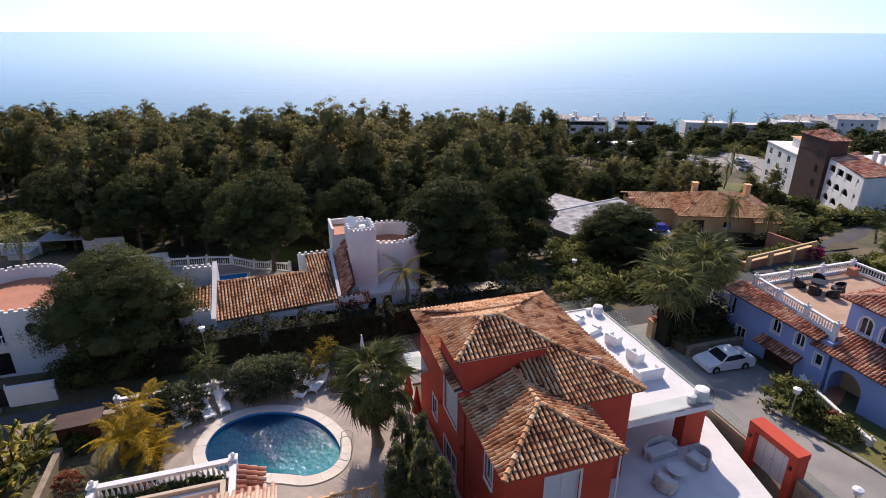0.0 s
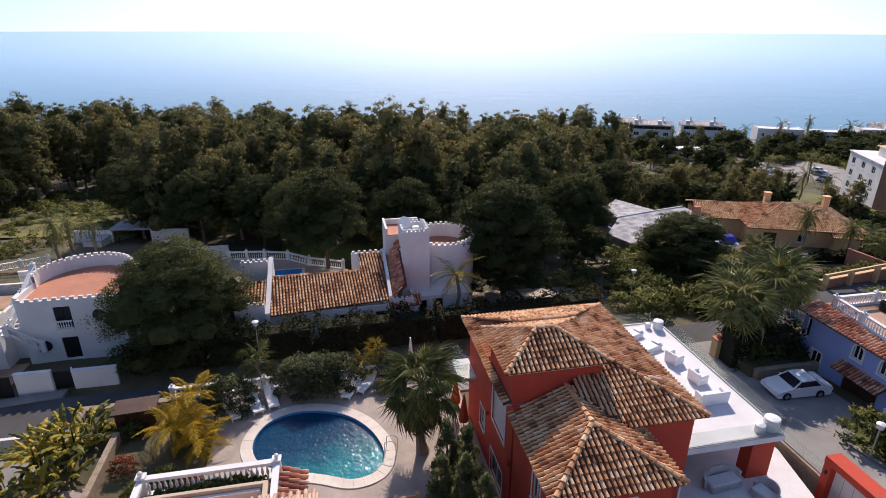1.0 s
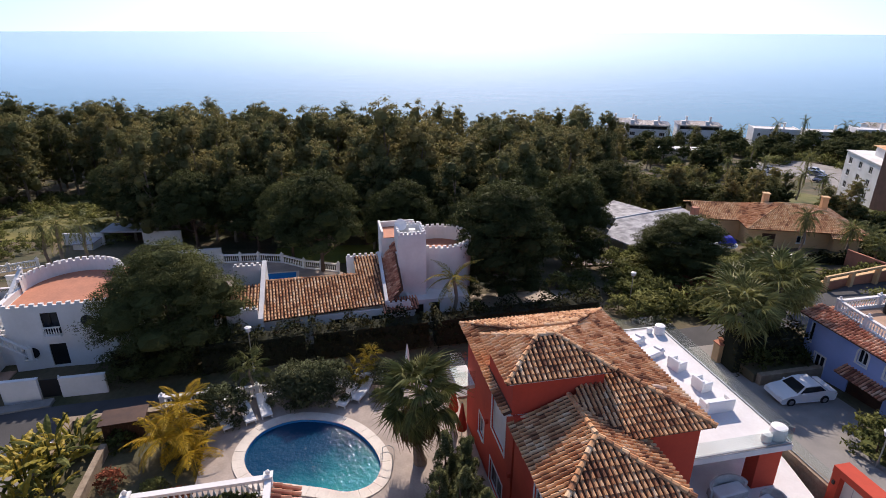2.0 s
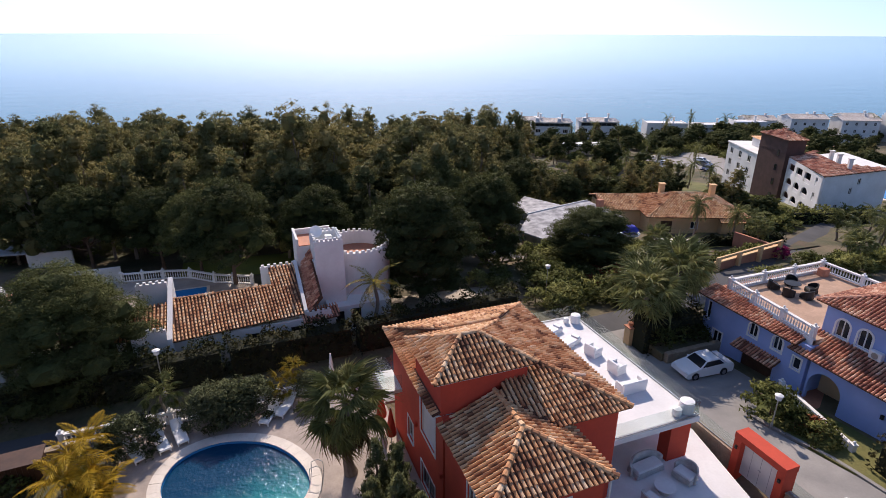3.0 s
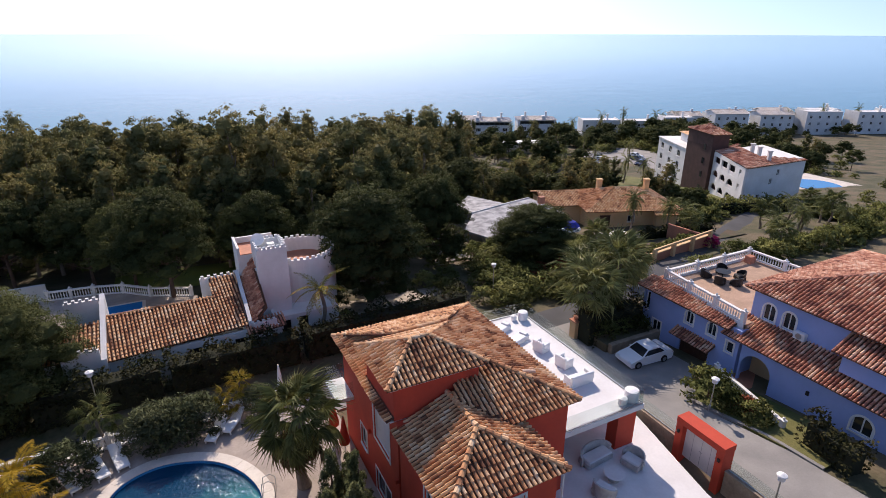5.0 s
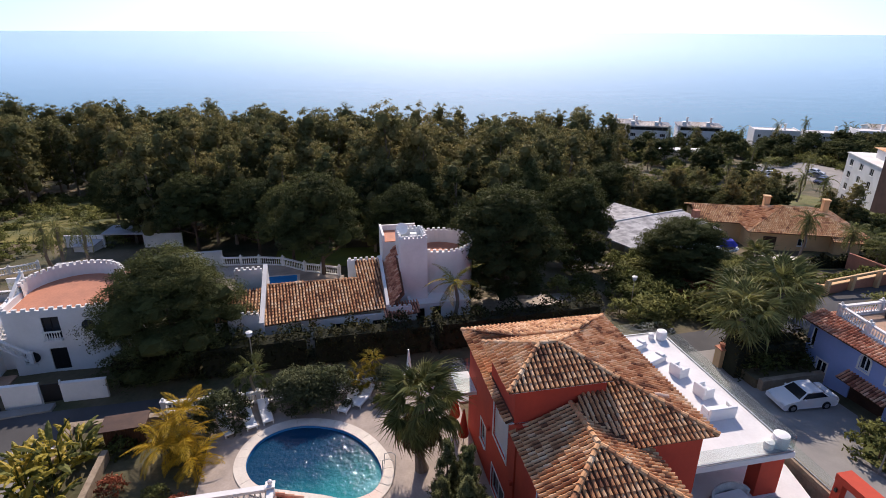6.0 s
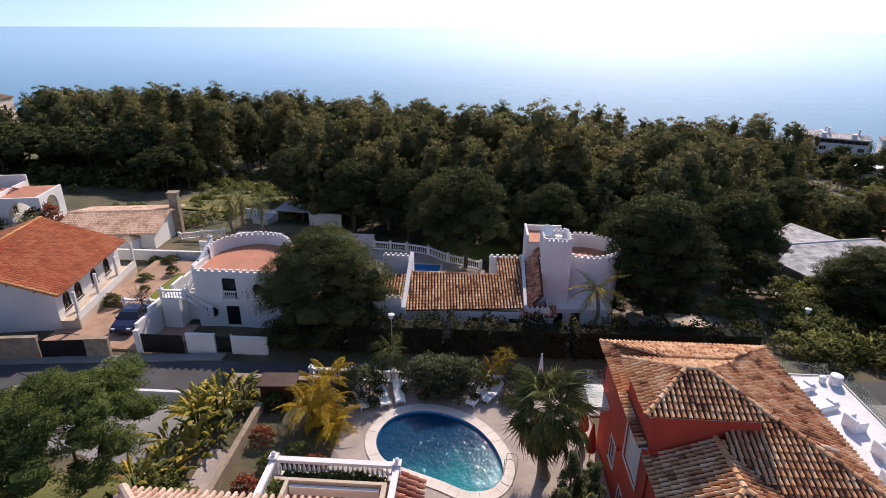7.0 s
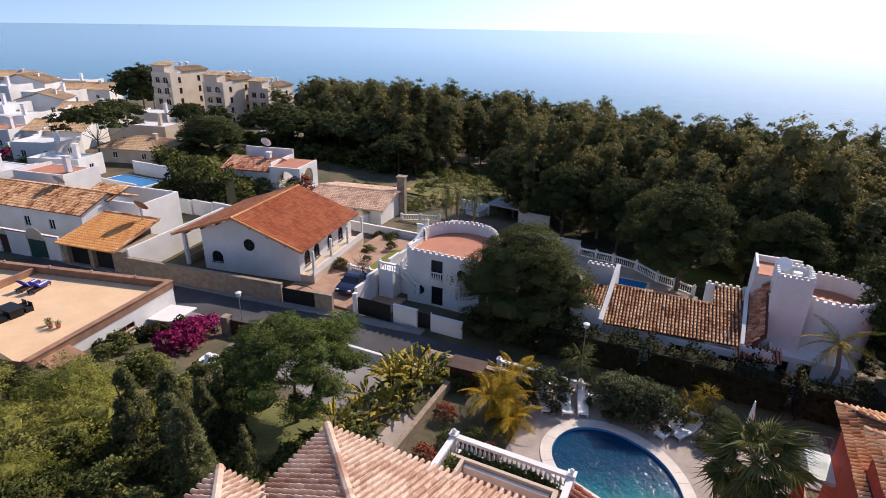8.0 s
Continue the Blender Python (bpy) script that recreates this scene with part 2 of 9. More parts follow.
RED_CLOTH = material("red_cloth", (0.62, 0.06, 0.03), (0.5, 0.05, 0.025), 9, 0.9, 0.2, 0, 60, 0, 0, 0.1)
GREY_ROOF = material("grey_concrete_roof", (0.50, 0.50, 0.51), (0.24, 0.24, 0.25), 9, 0.9, 0.5, 0, 30, 0, 0, 0.4, dist=0.1)
GRAVEL = material("pale_gravel", (0.48, 0.42, 0.35), (0.32, 0.27, 0.21), 9, 0.9, 0.5, 0, 40, 0, 0, 0.3, dist=0.06)
GLASS = see_through("fence_glass", (0.90, 0.94, 0.93), 0.05)
SEA = water("sea_water", (0.066, 0.196, 0.265), 0.10, ((0.05, 0.16), (0.4, 0.04)), 0.7, 0.06, stretch=(0.6, 1.2, 1))
POOLW = water("pool_water", (0.001, 0.040, 0.095), 0.05, ((1.6, 0.05), (6, 0.03)), 1.0, 0.5, shallow=((0.015, 0.23, 0.26), (0.35, -0.94), -26.9, -22.6))
POOL_B = water("small_pool_water", (0.03, 0.22, 0.50), 0.1, ((2, 0.03),), 0.5)
ROCK = material("sea_rock", (0.12, 0.11, 0.10), (0.07, 0.065, 0.06), 5, 0.9, 0.6, 0, 30, 0, 0, 0.3)
L_EUC = leafy("eucalyptus_leaves", (0.120, 0.146, 0.060), (0.205, 0.165, 0.062), 0.34, 0.75, 0.3, 0.3)
L_EUC_P = leafy("pale_eucalyptus_leaves", (0.20, 0.215, 0.10), (0.30, 0.28, 0.13), 0.35, 0.75, 0.2, 0.4)
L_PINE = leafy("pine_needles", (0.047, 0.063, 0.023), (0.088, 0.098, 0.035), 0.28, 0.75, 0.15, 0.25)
# lit copy of the pine needles: sunlight on the tufts is in the colour
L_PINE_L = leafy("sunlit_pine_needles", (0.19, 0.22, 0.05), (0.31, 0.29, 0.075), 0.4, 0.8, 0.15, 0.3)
L_PINE_M = leafy("umbrella_pine_needles", (0.070, 0.105, 0.028), (0.125, 0.155, 0.042), 0.3, 0.7, 0.1, 0.25)
# near-black fill colour: the shade inside a hedge, put into the colour
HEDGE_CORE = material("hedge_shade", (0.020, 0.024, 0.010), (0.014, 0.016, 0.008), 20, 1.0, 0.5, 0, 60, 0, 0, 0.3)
ROOF_DECK = material("brown_terrace_tile", (0.50, 0.33, 0.23), (0.38, 0.25, 0.17), 8, 0.8, 0.2, 0, 70, 0, 0, 0.2)
# channel clay, darkened for dirt and for the shade between the cover tiles
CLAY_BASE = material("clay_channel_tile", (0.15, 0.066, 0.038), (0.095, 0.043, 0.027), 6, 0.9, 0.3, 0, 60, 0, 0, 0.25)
L_BUSH = leafy("garden_shrub_leaves", (0.080, 0.105, 0.030), (0.165, 0.165, 0.055), 0.3, 0.75, 0.35, 0.4)
L_OLEA = leafy("oleander_leaves", (0.065, 0.082, 0.038), (0.125, 0.135, 0.07), 0.2)
L_CYP = leafy("cypress_leaves", (0.10, 0.115, 0.048), (0.175, 0.18, 0.08), 0.3)
L_PALM = leafy("palm_fronds", (0.135, 0.16, 0.058), (0.25, 0.24, 0.09), 0.38, 0.42, 0.15, 0.4)
L_YEL = leafy("yellow_palm_fronds", (0.56, 0.37, 0.03), (0.40, 0.28, 0.035), 0.4, 0.45, 0.1, 0.35)
L_BAN = leafy("banana_leaves", (0.26, 0.25, 0.04), (0.46, 0.33, 0.06), 0.35, 0.4, 0.1, 0.5)
L_BOUG = leafy("magenta_bracts", (0.34, 0.02, 0.12), (0.22, 0.02, 0.10), 0.3, 0.6, 0.1, 0.4)
L_RUST = leafy("rust_red_leaves", (0.26, 0.075, 0.04), (0.18, 0.06, 0.035), 0.25)
L_HEDGE = leafy("hedge_leaves", (0.026, 0.036, 0.014), (0.060, 0.050, 0.020), 0.15)
L_DRY = leafy("dry_palm_leaves", (0.20, 0.14, 0.07), (0.13, 0.09, 0.045), 0.15)

# ---- building helpers ----


class Shape:
    """Collects vertices and faces of one mesh."""

    def __init__(self):
        self.v, self.f, self.n = [], [], []

    def add(self, verts, faces, m=None):
        k = len(self.v)
        self.v += [tuple(m @ Vector(p)) for p in verts] if m else [tuple(p) for p in verts]
        self.f += [tuple(i + k for i in q) for q in faces]
        return self

    def box(self, x0, x1, y0, y1, z0, z1, m=None, b=0.0):
        """A box; b: width of its chamfered vertical and top edges."""
        if b:
            lo = [(x0 + b, y0), (x1 - b, y0), (x1, y0 + b), (x1, y1 - b), (x1 - b, y1), (x0 + b, y1), (x0, y1 - b), (x0, y0 + b)]
            cx, cy = (x0 + x1) / 2, (y0 + y1) / 2
            sx, sy = 1 - 2 * b / (x1 - x0), 1 - 2 * b / (y1 - y0)
            hi = [(cx + (x - cx) * sx, cy + (y - cy) * sy) for x, y in lo]
            vs = [(x, y, z0) for x, y in lo] + [(x, y, z1 - b) for x, y in lo] + [(x, y, z1) for x, y in hi]
            fs = [tuple(range(7, -1, -1)), tuple(range(16, 24))]
            fs += [(r * 8 + i, r * 8 + (i + 1) % 8, r * 8 + 8 + (i + 1) % 8, r * 8 + 8 + i) for r in (0, 1) for i in range(8)]
            return self.add(vs, fs, m)
        vs = [(x, y, z) for z in (z0, z1) for x, y in ((x0, y0), (x1, y0), (x1, y1), (x0, y1))]
        return self.add(vs, [(3, 2, 1, 0), (4, 5, 6, 7), (0, 1, 5, 4), (1, 2, 6, 5), (2, 3, 7, 6), (3, 0, 4, 7)], m)

    def prism(self, outline, z0, z1, m=None):
        n = len(outline)
        vs = [(x, y, z0) for x, y in outline] + [(x, y, z1) for x, y in outline]
        return self.add(vs, [tuple(range(n - 1, -1, -1)), tuple(range(n, 2 * n))] + [(i, (i + 1) % n, n + (i + 1) % n, n + i) for i in range(n)], m)

    def lathe(self, profile, n=12, m=None, a0=0.0, a1=2 * math.pi):
        """Turns (radius, z) rows about z."""
        full = abs(a1 - a0 - 2 * math.pi) < 1e-6
        k = n if full else n + 1
        vs = [(r * math.cos(a0 + (a1 - a0) * i / n), r * math.sin(a0 + (a1 - a0) * i / n), z) for r, z in profile for i in range(k)]
        fs = [(j * k + i, j * k + (i + 1) % k, (j + 1) * k + (i + 1) % k, (j + 1) * k + i) for j in range(len(profile) - 1) for i in range(n)]
        return self.add(vs, fs, m)

    def tube(self, path, radii, n=6):
        pts = [Vector([float(k) for k in p]) for p in path]
        k, vs = len(pts), []
        for i, p in enumerate(pts):
            d = (pts[min(i + 1, k - 1)] - pts[max(i - 1, 0)]).normalized()
            a = d.cross(Vector((0.3, 0.9, 0.1)) if abs(d.z) > 0.9 else Vector((0, 0, 1))).normalized()
            b = d.cross(a)
            r = float(radii[i]) if hasattr(radii, "__len__") else float(radii)
            vs += [p + r * (math.cos(2 * math.pi * j / n) * a + math.sin(2 * math.pi * j / n) * b) for j in range(n)]
        fs = [(i * n + j, i * n + (j + 1) % n, (i + 1) * n + (j + 1) % n, (i + 1) * n + j) for i in range(k - 1) for j in range(n)]
        return self.add(vs, fs + [tuple(range(n)), tuple(range(k * n - 1, k * n - n - 1, -1))])

    def mesh(self, name, mat, smooth=False):
        me = bpy.data.meshes.new(name)
        me.from_pydata(self.v, [], self.f)
        me.materials.append(mat)
        if smooth:
            me.shade_smooth()
        if self.n and len(self.n) == len(self.f):
            me.normals_split_custom_set([k for k, q in zip(self.n, self.f) for _ in q])
        return me


def thing(name, at=(0, 0, 0), label="", category="", group="", kind="", rz=0):
    ob = new(name)
    ob.empty_display_size = 0.3
    ob.matrix_world = pose(*at, 0, 0, rz)
    return tagged(ob, label, category, group, kind)


def part(name, shape, mat, parent, label="", smooth=False):
    """One mesh under a thing or a part, in the coordinates of its parent."""
    ob = new(name, shape.mesh(name, mat, smooth) if isinstance(shape, Shape) else shape)
    ob.parent = parent
    return tagged(ob, label)


def single(name, shape, mat, label="", category="", group="", kind="", at=(0, 0, 0), rz=0, smooth=False):
    """A thing or a piece of the setting that is one mesh."""
    ob = new(name, shape.mesh(name, mat, smooth) if isinstance(shape, Shape) else shape)
    ob.matrix_world = pose(*at, 0, 0, rz)
    return tagged(ob, label, category, group, kind)


def side(p0, p1, z=0.0):
    """Matrix whose x runs from p0 to p1 in plan, y into the wall (to the left of the run), z up."""
    a = math.atan2(p1[1] - p0[1], p1[0] - p0[0])
    return Matrix.Translation((p0[0], p0[1], z)) @ Matrix.Rotation(a, 4, "Z")


def wall_face(s, length, z0, z1, thick, holes, m):
    """A wall with openings (x0, x1, z0, z1) going through it, as one closed skin."""
    xs = sorted({0.0, length, *[h[0] for h in holes], *[h[1] for h in holes]})
    zs = sorted({z0, z1, *[h[2] for h in holes], *[h[3] for h in holes]})
    nx, nz = len(xs), len(zs)

    def solid(i, k):
        if not (0 <= i < nx - 1 and 0 <= k < nz - 1):
            return False
        xm, zm = (xs[i] + xs[i + 1]) / 2, (zs[k] + zs[k + 1]) / 2
        return not any(h[0] < xm < h[1] and h[2] < zm < h[3] for h in holes)

    at = lambda i, k, d: (k * nx + i) * 2 + d
    fs = []
    for i in range(nx - 1):
        for k in range(nz - 1):
            if not solid(i, k):
                continue
            fs += [(at(i, k, 0), at(i + 1, k, 0), at(i + 1, k + 1, 0), at(i, k + 1, 0)), (at(i, k + 1, 1), at(i + 1, k + 1, 1), at(i + 1, k, 1), at(i, k, 1))]
            for di, dk, p, q in ((-1, 0, (i, k), (i, k + 1)), (1, 0, (i + 1, k + 1), (i + 1, k)), (0, -1, (i + 1, k), (i, k)), (0, 1, (i, k + 1), (i + 1, k + 1))):
                if not solid(i + di, k + dk):
                    fs.append((at(*p, 0), at(*q, 0), at(*q, 1), at(*p, 1)))
    s.add([(x, d, z) for z in zs for x in xs for d in (0.0, thick)], fs, m)


def window(parent, m, x0, x1, z0, z1, frame_mat, arch=False, bars=1, sill=True, name="window", pane_mat=None, depth=0.12, rim=0.07, wall_mat=None):
    """A window in an opening of a wall with the matrix m: frame, pane, glazing bar and sill."""
    s = Shape()
    w = x1 - x0
    cuts = [rim / 2] + [w * i / (bars + 1) for i in range(1, bars + 1)] + [w - rim / 2]
    wall_face(s, w, z0, z1, 0.09, [(a + rim / 2, b - rim / 2, z0 + rim, z1 - rim) for a, b in zip(cuts, cuts[1:])], m @ Matrix.Translation((x0, depth - 0.05, 0)))
    spans = []
    if arch:
        for sx in (0, 1):
            pts = [(math.cos(a) * w / 2, math.sin(a) * w / 2) for a in [radians(90 + k * 18) if not sx else radians(90 - k * 18) for k in range(6)]]
            poly = [(x0 + w / 2 + px, z1 - w / 2 + pz) for px, pz in pts]
            corner = (x0, z1) if not sx else (x1, z1)
            ring_ = [corner, *poly]
            k = len(ring_)
            q = Shape()
            q.add([(p[0], d, p[1]) for d in (0.0, depth) for p in ring_], [tuple(range(k)), tuple(range(2 * k - 1, k - 1, -1))] + [(i, (i + 1) % k, k + (i + 1) % k, k + i) for i in range(k)], m)
            spans.append(q)
    fr = part(name, s, frame_mat, parent)
    for q in spans:
        part("arch_corner", q, wall_mat or frame_mat, fr)
    part("pane", Shape().box(x0 + 0.02, x1 - 0.02, depth, depth + 0.02, z0 + 0.02, z1 - 0.02, m), pane_mat or PANE, fr, "dark reflecting window glass")
    if sill:
        part("sill", Shape().box(x0 - 0.06, x1 + 0.06, -0.09, 0.0, z0 - 0.07, z0 - 0.002, m), frame_mat, fr)
    return fr


def surround(parent, m, x0, x1, z0, z1, mat, w=0.12, proud=0.03, arch=False):
    """A raised band round an opening, square or round-headed."""
    s = Shape()
    if arch:
        r = (x1 - x0) / 2
        zs, n = z1 - r, 12
        s.box(x0 - w, x0, -proud, 0, z0 - w, zs, m)
        s.box(x1, x1 + w, -proud, 0, z0 - w, zs, m)
        s.box(x0, x1, -proud, 0, z0 - w, z0, m)
        for i in range(n):
            q = [math.pi * (i + k) / n for k in (0, 1)]
            ring_ = [(x0 + r + math.cos(t) * k, zs + math.sin(t) * k) for k, t in ((r, q[0]), (r + w, q[0]), (r + w, q[1]), (r, q[1]))]
            s.add([(x, d, z) for d in (-proud, 0) for x, z in ring_], [(0, 1, 2, 3), (7, 6, 5, 4), (1, 5, 6, 2), (0, 3, 7, 4), (0, 4, 5, 1), (2, 6, 7, 3)], m)
        return part("window_surround", s, mat, parent)
    s.box(x0 - w, x0, -proud, 0, z0 - w, z1 + w, m)
    s.box(x1, x1 + w, -proud, 0, z0 - w, z1 + w, m)
    s.box(x0, x1, -proud, 0, z1, z1 + w, m)
    s.box(x0, x1, -proud, 0, z0 - w, z0, m)
    return part("window_surround", s, mat, parent)


TILE_N = 4


def tile_shape(s, p, right, up, nrm, w, length, rise):
    """One barrel tile: p is the middle of its lower edge; narrower at the top."""
    vs = []
    for t, k in ((0.0, 1.0), (1.0, 0.8)):
        for i in range(TILE_N + 1):
            a = math.pi * i / TILE_N
            vs.append(p + up * (length * t) + right * (-math.cos(a) * w / 2 * k) + nrm * (math.sin(a) * rise * k + (0.045 if t == 0 else 0.0)))
    n = TILE_N + 1
    s.add(vs, [(i, i + 1, n + i + 1, n + i) for i in range(TILE_N)] + [tuple(range(n - 1, -1, -1))])


def inside(poly, x, y):
    c = False
    for (x0, y0), (x1, y1) in zip(poly, poly[1:] + poly[:1]):
        if (y0 > y) != (y1 > y) and x < (x1 - x0) * (y - y0) / (y1 - y0) + x0:
            c = not c
    return c


def roof_plane(parent, corners, mat, name="roof_slope", w=0.25, course=0.36, thick=0.10, singles=0, seed=3, label="", cover=True, mat_single=None):
    """A tiled roof slope. corners: the eave's two ends first, then on round; tiles run up from the eave."""
    pts = [Vector(c) for c in corners]
    right = (pts[1] - pts[0]).normalized()
    nrm = right.cross(pts[2] - pts[0]).normalized()
    if nrm.z < 0:
        nrm = -nrm
    up = nrm.cross(right)
    if (sum(pts, Vector()) / len(pts) - pts[0]).dot(up) < 0:
        up = -up
    flat = [((p - pts[0]).dot(right), (p - pts[0]).dot(up)) for p in pts]
    s = Shape()
    n = len(pts)
    s.add([p for p in pts] + [p - nrm * thick for p in pts], [tuple(range(n)), tuple(range(2 * n - 1, n - 1, -1))] + [(i, (i + 1) % n, n + (i + 1) % n, n + i) for i in range(n)])
    rnd = random.Random(seed)
    # the slab under CLAY and CLAY_DARK covers has channel shade in its colour
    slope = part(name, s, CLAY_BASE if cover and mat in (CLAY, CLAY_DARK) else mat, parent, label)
    if not cover:
        return slope
    x0, x1, y1 = min(f[0] for f in flat), max(f[0] for f in flat), max(f[1] for f in flat)
    rest, made, shared = Shape(), 0, None
    ncol = max(1, round((x1 - x0) / w))
    ww = (x1 - x0) / ncol
    for i in range(ncol):
        x = x0 + (i + 0.5) * ww
        for j in range(int(y1 / course) + 1):
            y = j * course
            if not inside(flat, x, y + 0.12):
                continue
            p = pts[0] + right * (x + rnd.uniform(-0.012, 0.012)) + up * (y - 0.05 + rnd.uniform(-0.015, 0.015)) + nrm * 0.005
            if made < singles:
                if shared is None:
                    t = Shape()
                    tile_shape(t, Vector((0, 0, 0)), Vector((1, 0, 0)), Vector((0, 1, 0)), Vector((0, 0, 1)), ww * 0.66, course + 0.07, ww * 0.46)
                    shared = t.mesh("roof_tile", mat_single or CLAY_OB)
                ob = new("roof_tile", shared)
                ob.parent = slope
                ob.matrix_local = Matrix.Translation(p) @ Matrix((right, up, nrm)).transposed().to_4x4() @ Matrix.Rotation(rnd.uniform(-0.03, 0.03), 4, "Z")
                made += 1
            else:
                tile_shape(rest, p, right, up, nrm, ww * 0.66, course + 0.07, ww * 0.46)
    if rest.v:
        tagged(part("roof_tiles", rest, mat, slope), kind="stuff")
    return slope


def ridge_caps(parent, a, b, mat, w=0.26, step=0.38, single_caps=False):
    """Half-round cap tiles along a hip or ridge from a to b."""
    a, b = Vector(a), Vector(b)
    d = (b - a)
    n = max(1, round(d.length / step))
    d.normalize()
    right = d.cross(Vector((0, 0, 1))).normalized()
    nrm = right.cross(d)
    if single_caps:
        t = Shape()
        tile_shape(t, Vector((0, 0, 0)), Vector((1, 0, 0)), Vector((0, 1, 0)), Vector((0, 0, 1)), w, (b - a).length / n + 0.08, w * 0.5)
        me = t.mesh("ridge_tile", mat)
        for i in range(n):
            ob = new("ridge_tile", me)
            ob.parent = parent
            ob.matrix_local = Matrix.Translation(a + d * ((b - a).length * i / n) + nrm * 0.02) @ Matrix((right, d, nrm)).transposed().to_4x4()
        return None
    s = Shape()
    for i in range(n):
        tile_shape(s, a + d * ((b - a).length * i / n) + nrm * 0.02, right, d, nrm, w, (b - a).length / n + 0.08, w * 0.5)
    return tagged(part("ridge_tiles", s, mat, parent), kind="stuff")


def hip_roof(parent, x0, x1, y0, y1, z, pitch, mat, w=0.25, course=0.36, caps=True, singles=0, single_caps=False, cap_mat=None):
    """A hipped roof over a rectangle of eaves; returns the ridge's height."""
    k = math.tan(radians(pitch))
    if x1 - x0 <= y1 - y0:
        h = (x1 - x0) / 2
        a, b = ((x0 + x1) / 2, y0 + h, z + h * k), ((x0 + x1) / 2, y1 - h, z + h * k)
        c = [(x0, y0, z), (x1, y0, z), (x1, y1, z), (x0, y1, z)]
        planes = [[c[0], c[1], a], [c[1], c[2], b, a], [c[2], c[3], b], [c[3], c[0], a, b]]
        hips = [(c[0], a), (c[1], a), (c[2], b), (c[3], b), (a, b)]
    else:
        h = (y1 - y0) / 2
        a, b = (x0 + h, (y0 + y1) / 2, z + h * k), (x1 - h, (y0 + y1) / 2, z + h * k)
        c = [(x0, y0, z), (x1, y0, z), (x1, y1, z), (x0, y1, z)]
        planes = [[c[0], c[1], b, a], [c[1], c[2], b], [c[2], c[3], a, b], [c[3], c[0], a]]
        hips = [(c[0], a), (c[1], b), (c[2], b), (c[3], a), (a, b)]
    for i, q in enumerate(planes):
        roof_plane(parent, q, mat, "roof_slope", w, course, singles=singles if i == 0 else 0)
    if caps:
        for p, q in hips:
            if (Vector(p) - Vector(q)).length > 0.3:
                ridge_caps(parent, p, q, cap_mat or mat, single_caps=single_caps)
    return z + h * k


def gable_roof(parent, x0, x1, y0, y1, z, pitch, mat, w=0.25, course=0.36, m=None, along="y", wall=None, over=0.4):
    k = math.tan(radians(pitch))
    if along == "y":
        xm, h = (x0 + x1) / 2, (x1 - x0) / 2 * k
        qs = [[(x1, y0, z), (x1, y1, z), (xm, y1, z + h), (xm, y0, z + h)], [(x0, y1, z), (x0, y0, z), (xm, y0, z + h), (xm, y1, z + h)]]
        r = ((xm, y0, z + h), (xm, y1, z + h))
    else:
        ym, h = (y0 + y1) / 2, (y1 - y0) / 2 * k
        qs = [[(x0, y0, z), (x1, y0, z), (x1, ym, z + h), (x0, ym, z + h)], [(x1, y1, z), (x0, y1, z), (x0, ym, z + h), (x1, ym, z + h)]]
        r = ((x0, ym, z + h), (x1, ym, z + h))
    for q in qs:
        roof_plane(parent, q, mat, "roof_slope", w, course)
    ridge_caps(parent, *r, mat)
    if wall:
        for e in (0, 1):
            if along == "y":
                a = (y0 + over) if not e else (y1 - over - 0.25)
                vs = [(x, a + d, zz) for d in (0, 0.25) for x, zz in ((x0 + over, z - 0.04), (x1 - over, z - 0.04), (xm, z + h - over * k - 0.1))]
            else:
                a = (x0 + over) if not e else (x1 - over - 0.25)
                vs = [(a + d, y, zz) for d in (0.25, 0) for y, zz in ((y0 + over, z - 0.04), (y1 - over, z - 0.04), (ym, z + h - over * k - 0.1))]
            part("gable_wall", Shape().add(vs, [(0, 1, 2), (5, 4, 3), (0, 3, 4, 1), (1, 4, 5, 2), (2, 5, 3, 0)]), wall, parent)
    return z + h


def arch_parts(name, mat, parent, x0, x1, z1, m, rise=None, depth=0.25):
    """The two corner pieces that turn a square opening into an arched one."""
    w = x1 - x0
    rise = rise or w / 2
    for sx in (0, 1):
        ring_ = [(x0, z1) if not sx else (x1, z1)] + [(x0 + w / 2 + math.cos(t) * w / 2, z1 - rise + math.sin(t) * rise) for t in [radians(90 + (k * 15 if not sx else -k * 15)) for k in range(7)]]
        k = len(ring_)
        q = Shape().add([(p[0], d, p[1]) for d in (0.002, depth - 0.002) for p in ring_], [tuple(range(k)), tuple(range(2 * k - 1, k - 1, -1))] + [(i, (i + 1) % k, k + (i + 1) % k, k + i) for i in range(k)], m)
        part(name, q, mat, parent)


BALUSTER = Shape().lathe([(0.05, 0), (0.05, 0.05), (0.03, 0.08), (0.065, 0.22), (0.06, 0.30), (0.03, 0.44), (0.03, 0.5), (0.05, 0.55), (0.05, 0.6)], 8).mesh("baluster", WHITE, True)


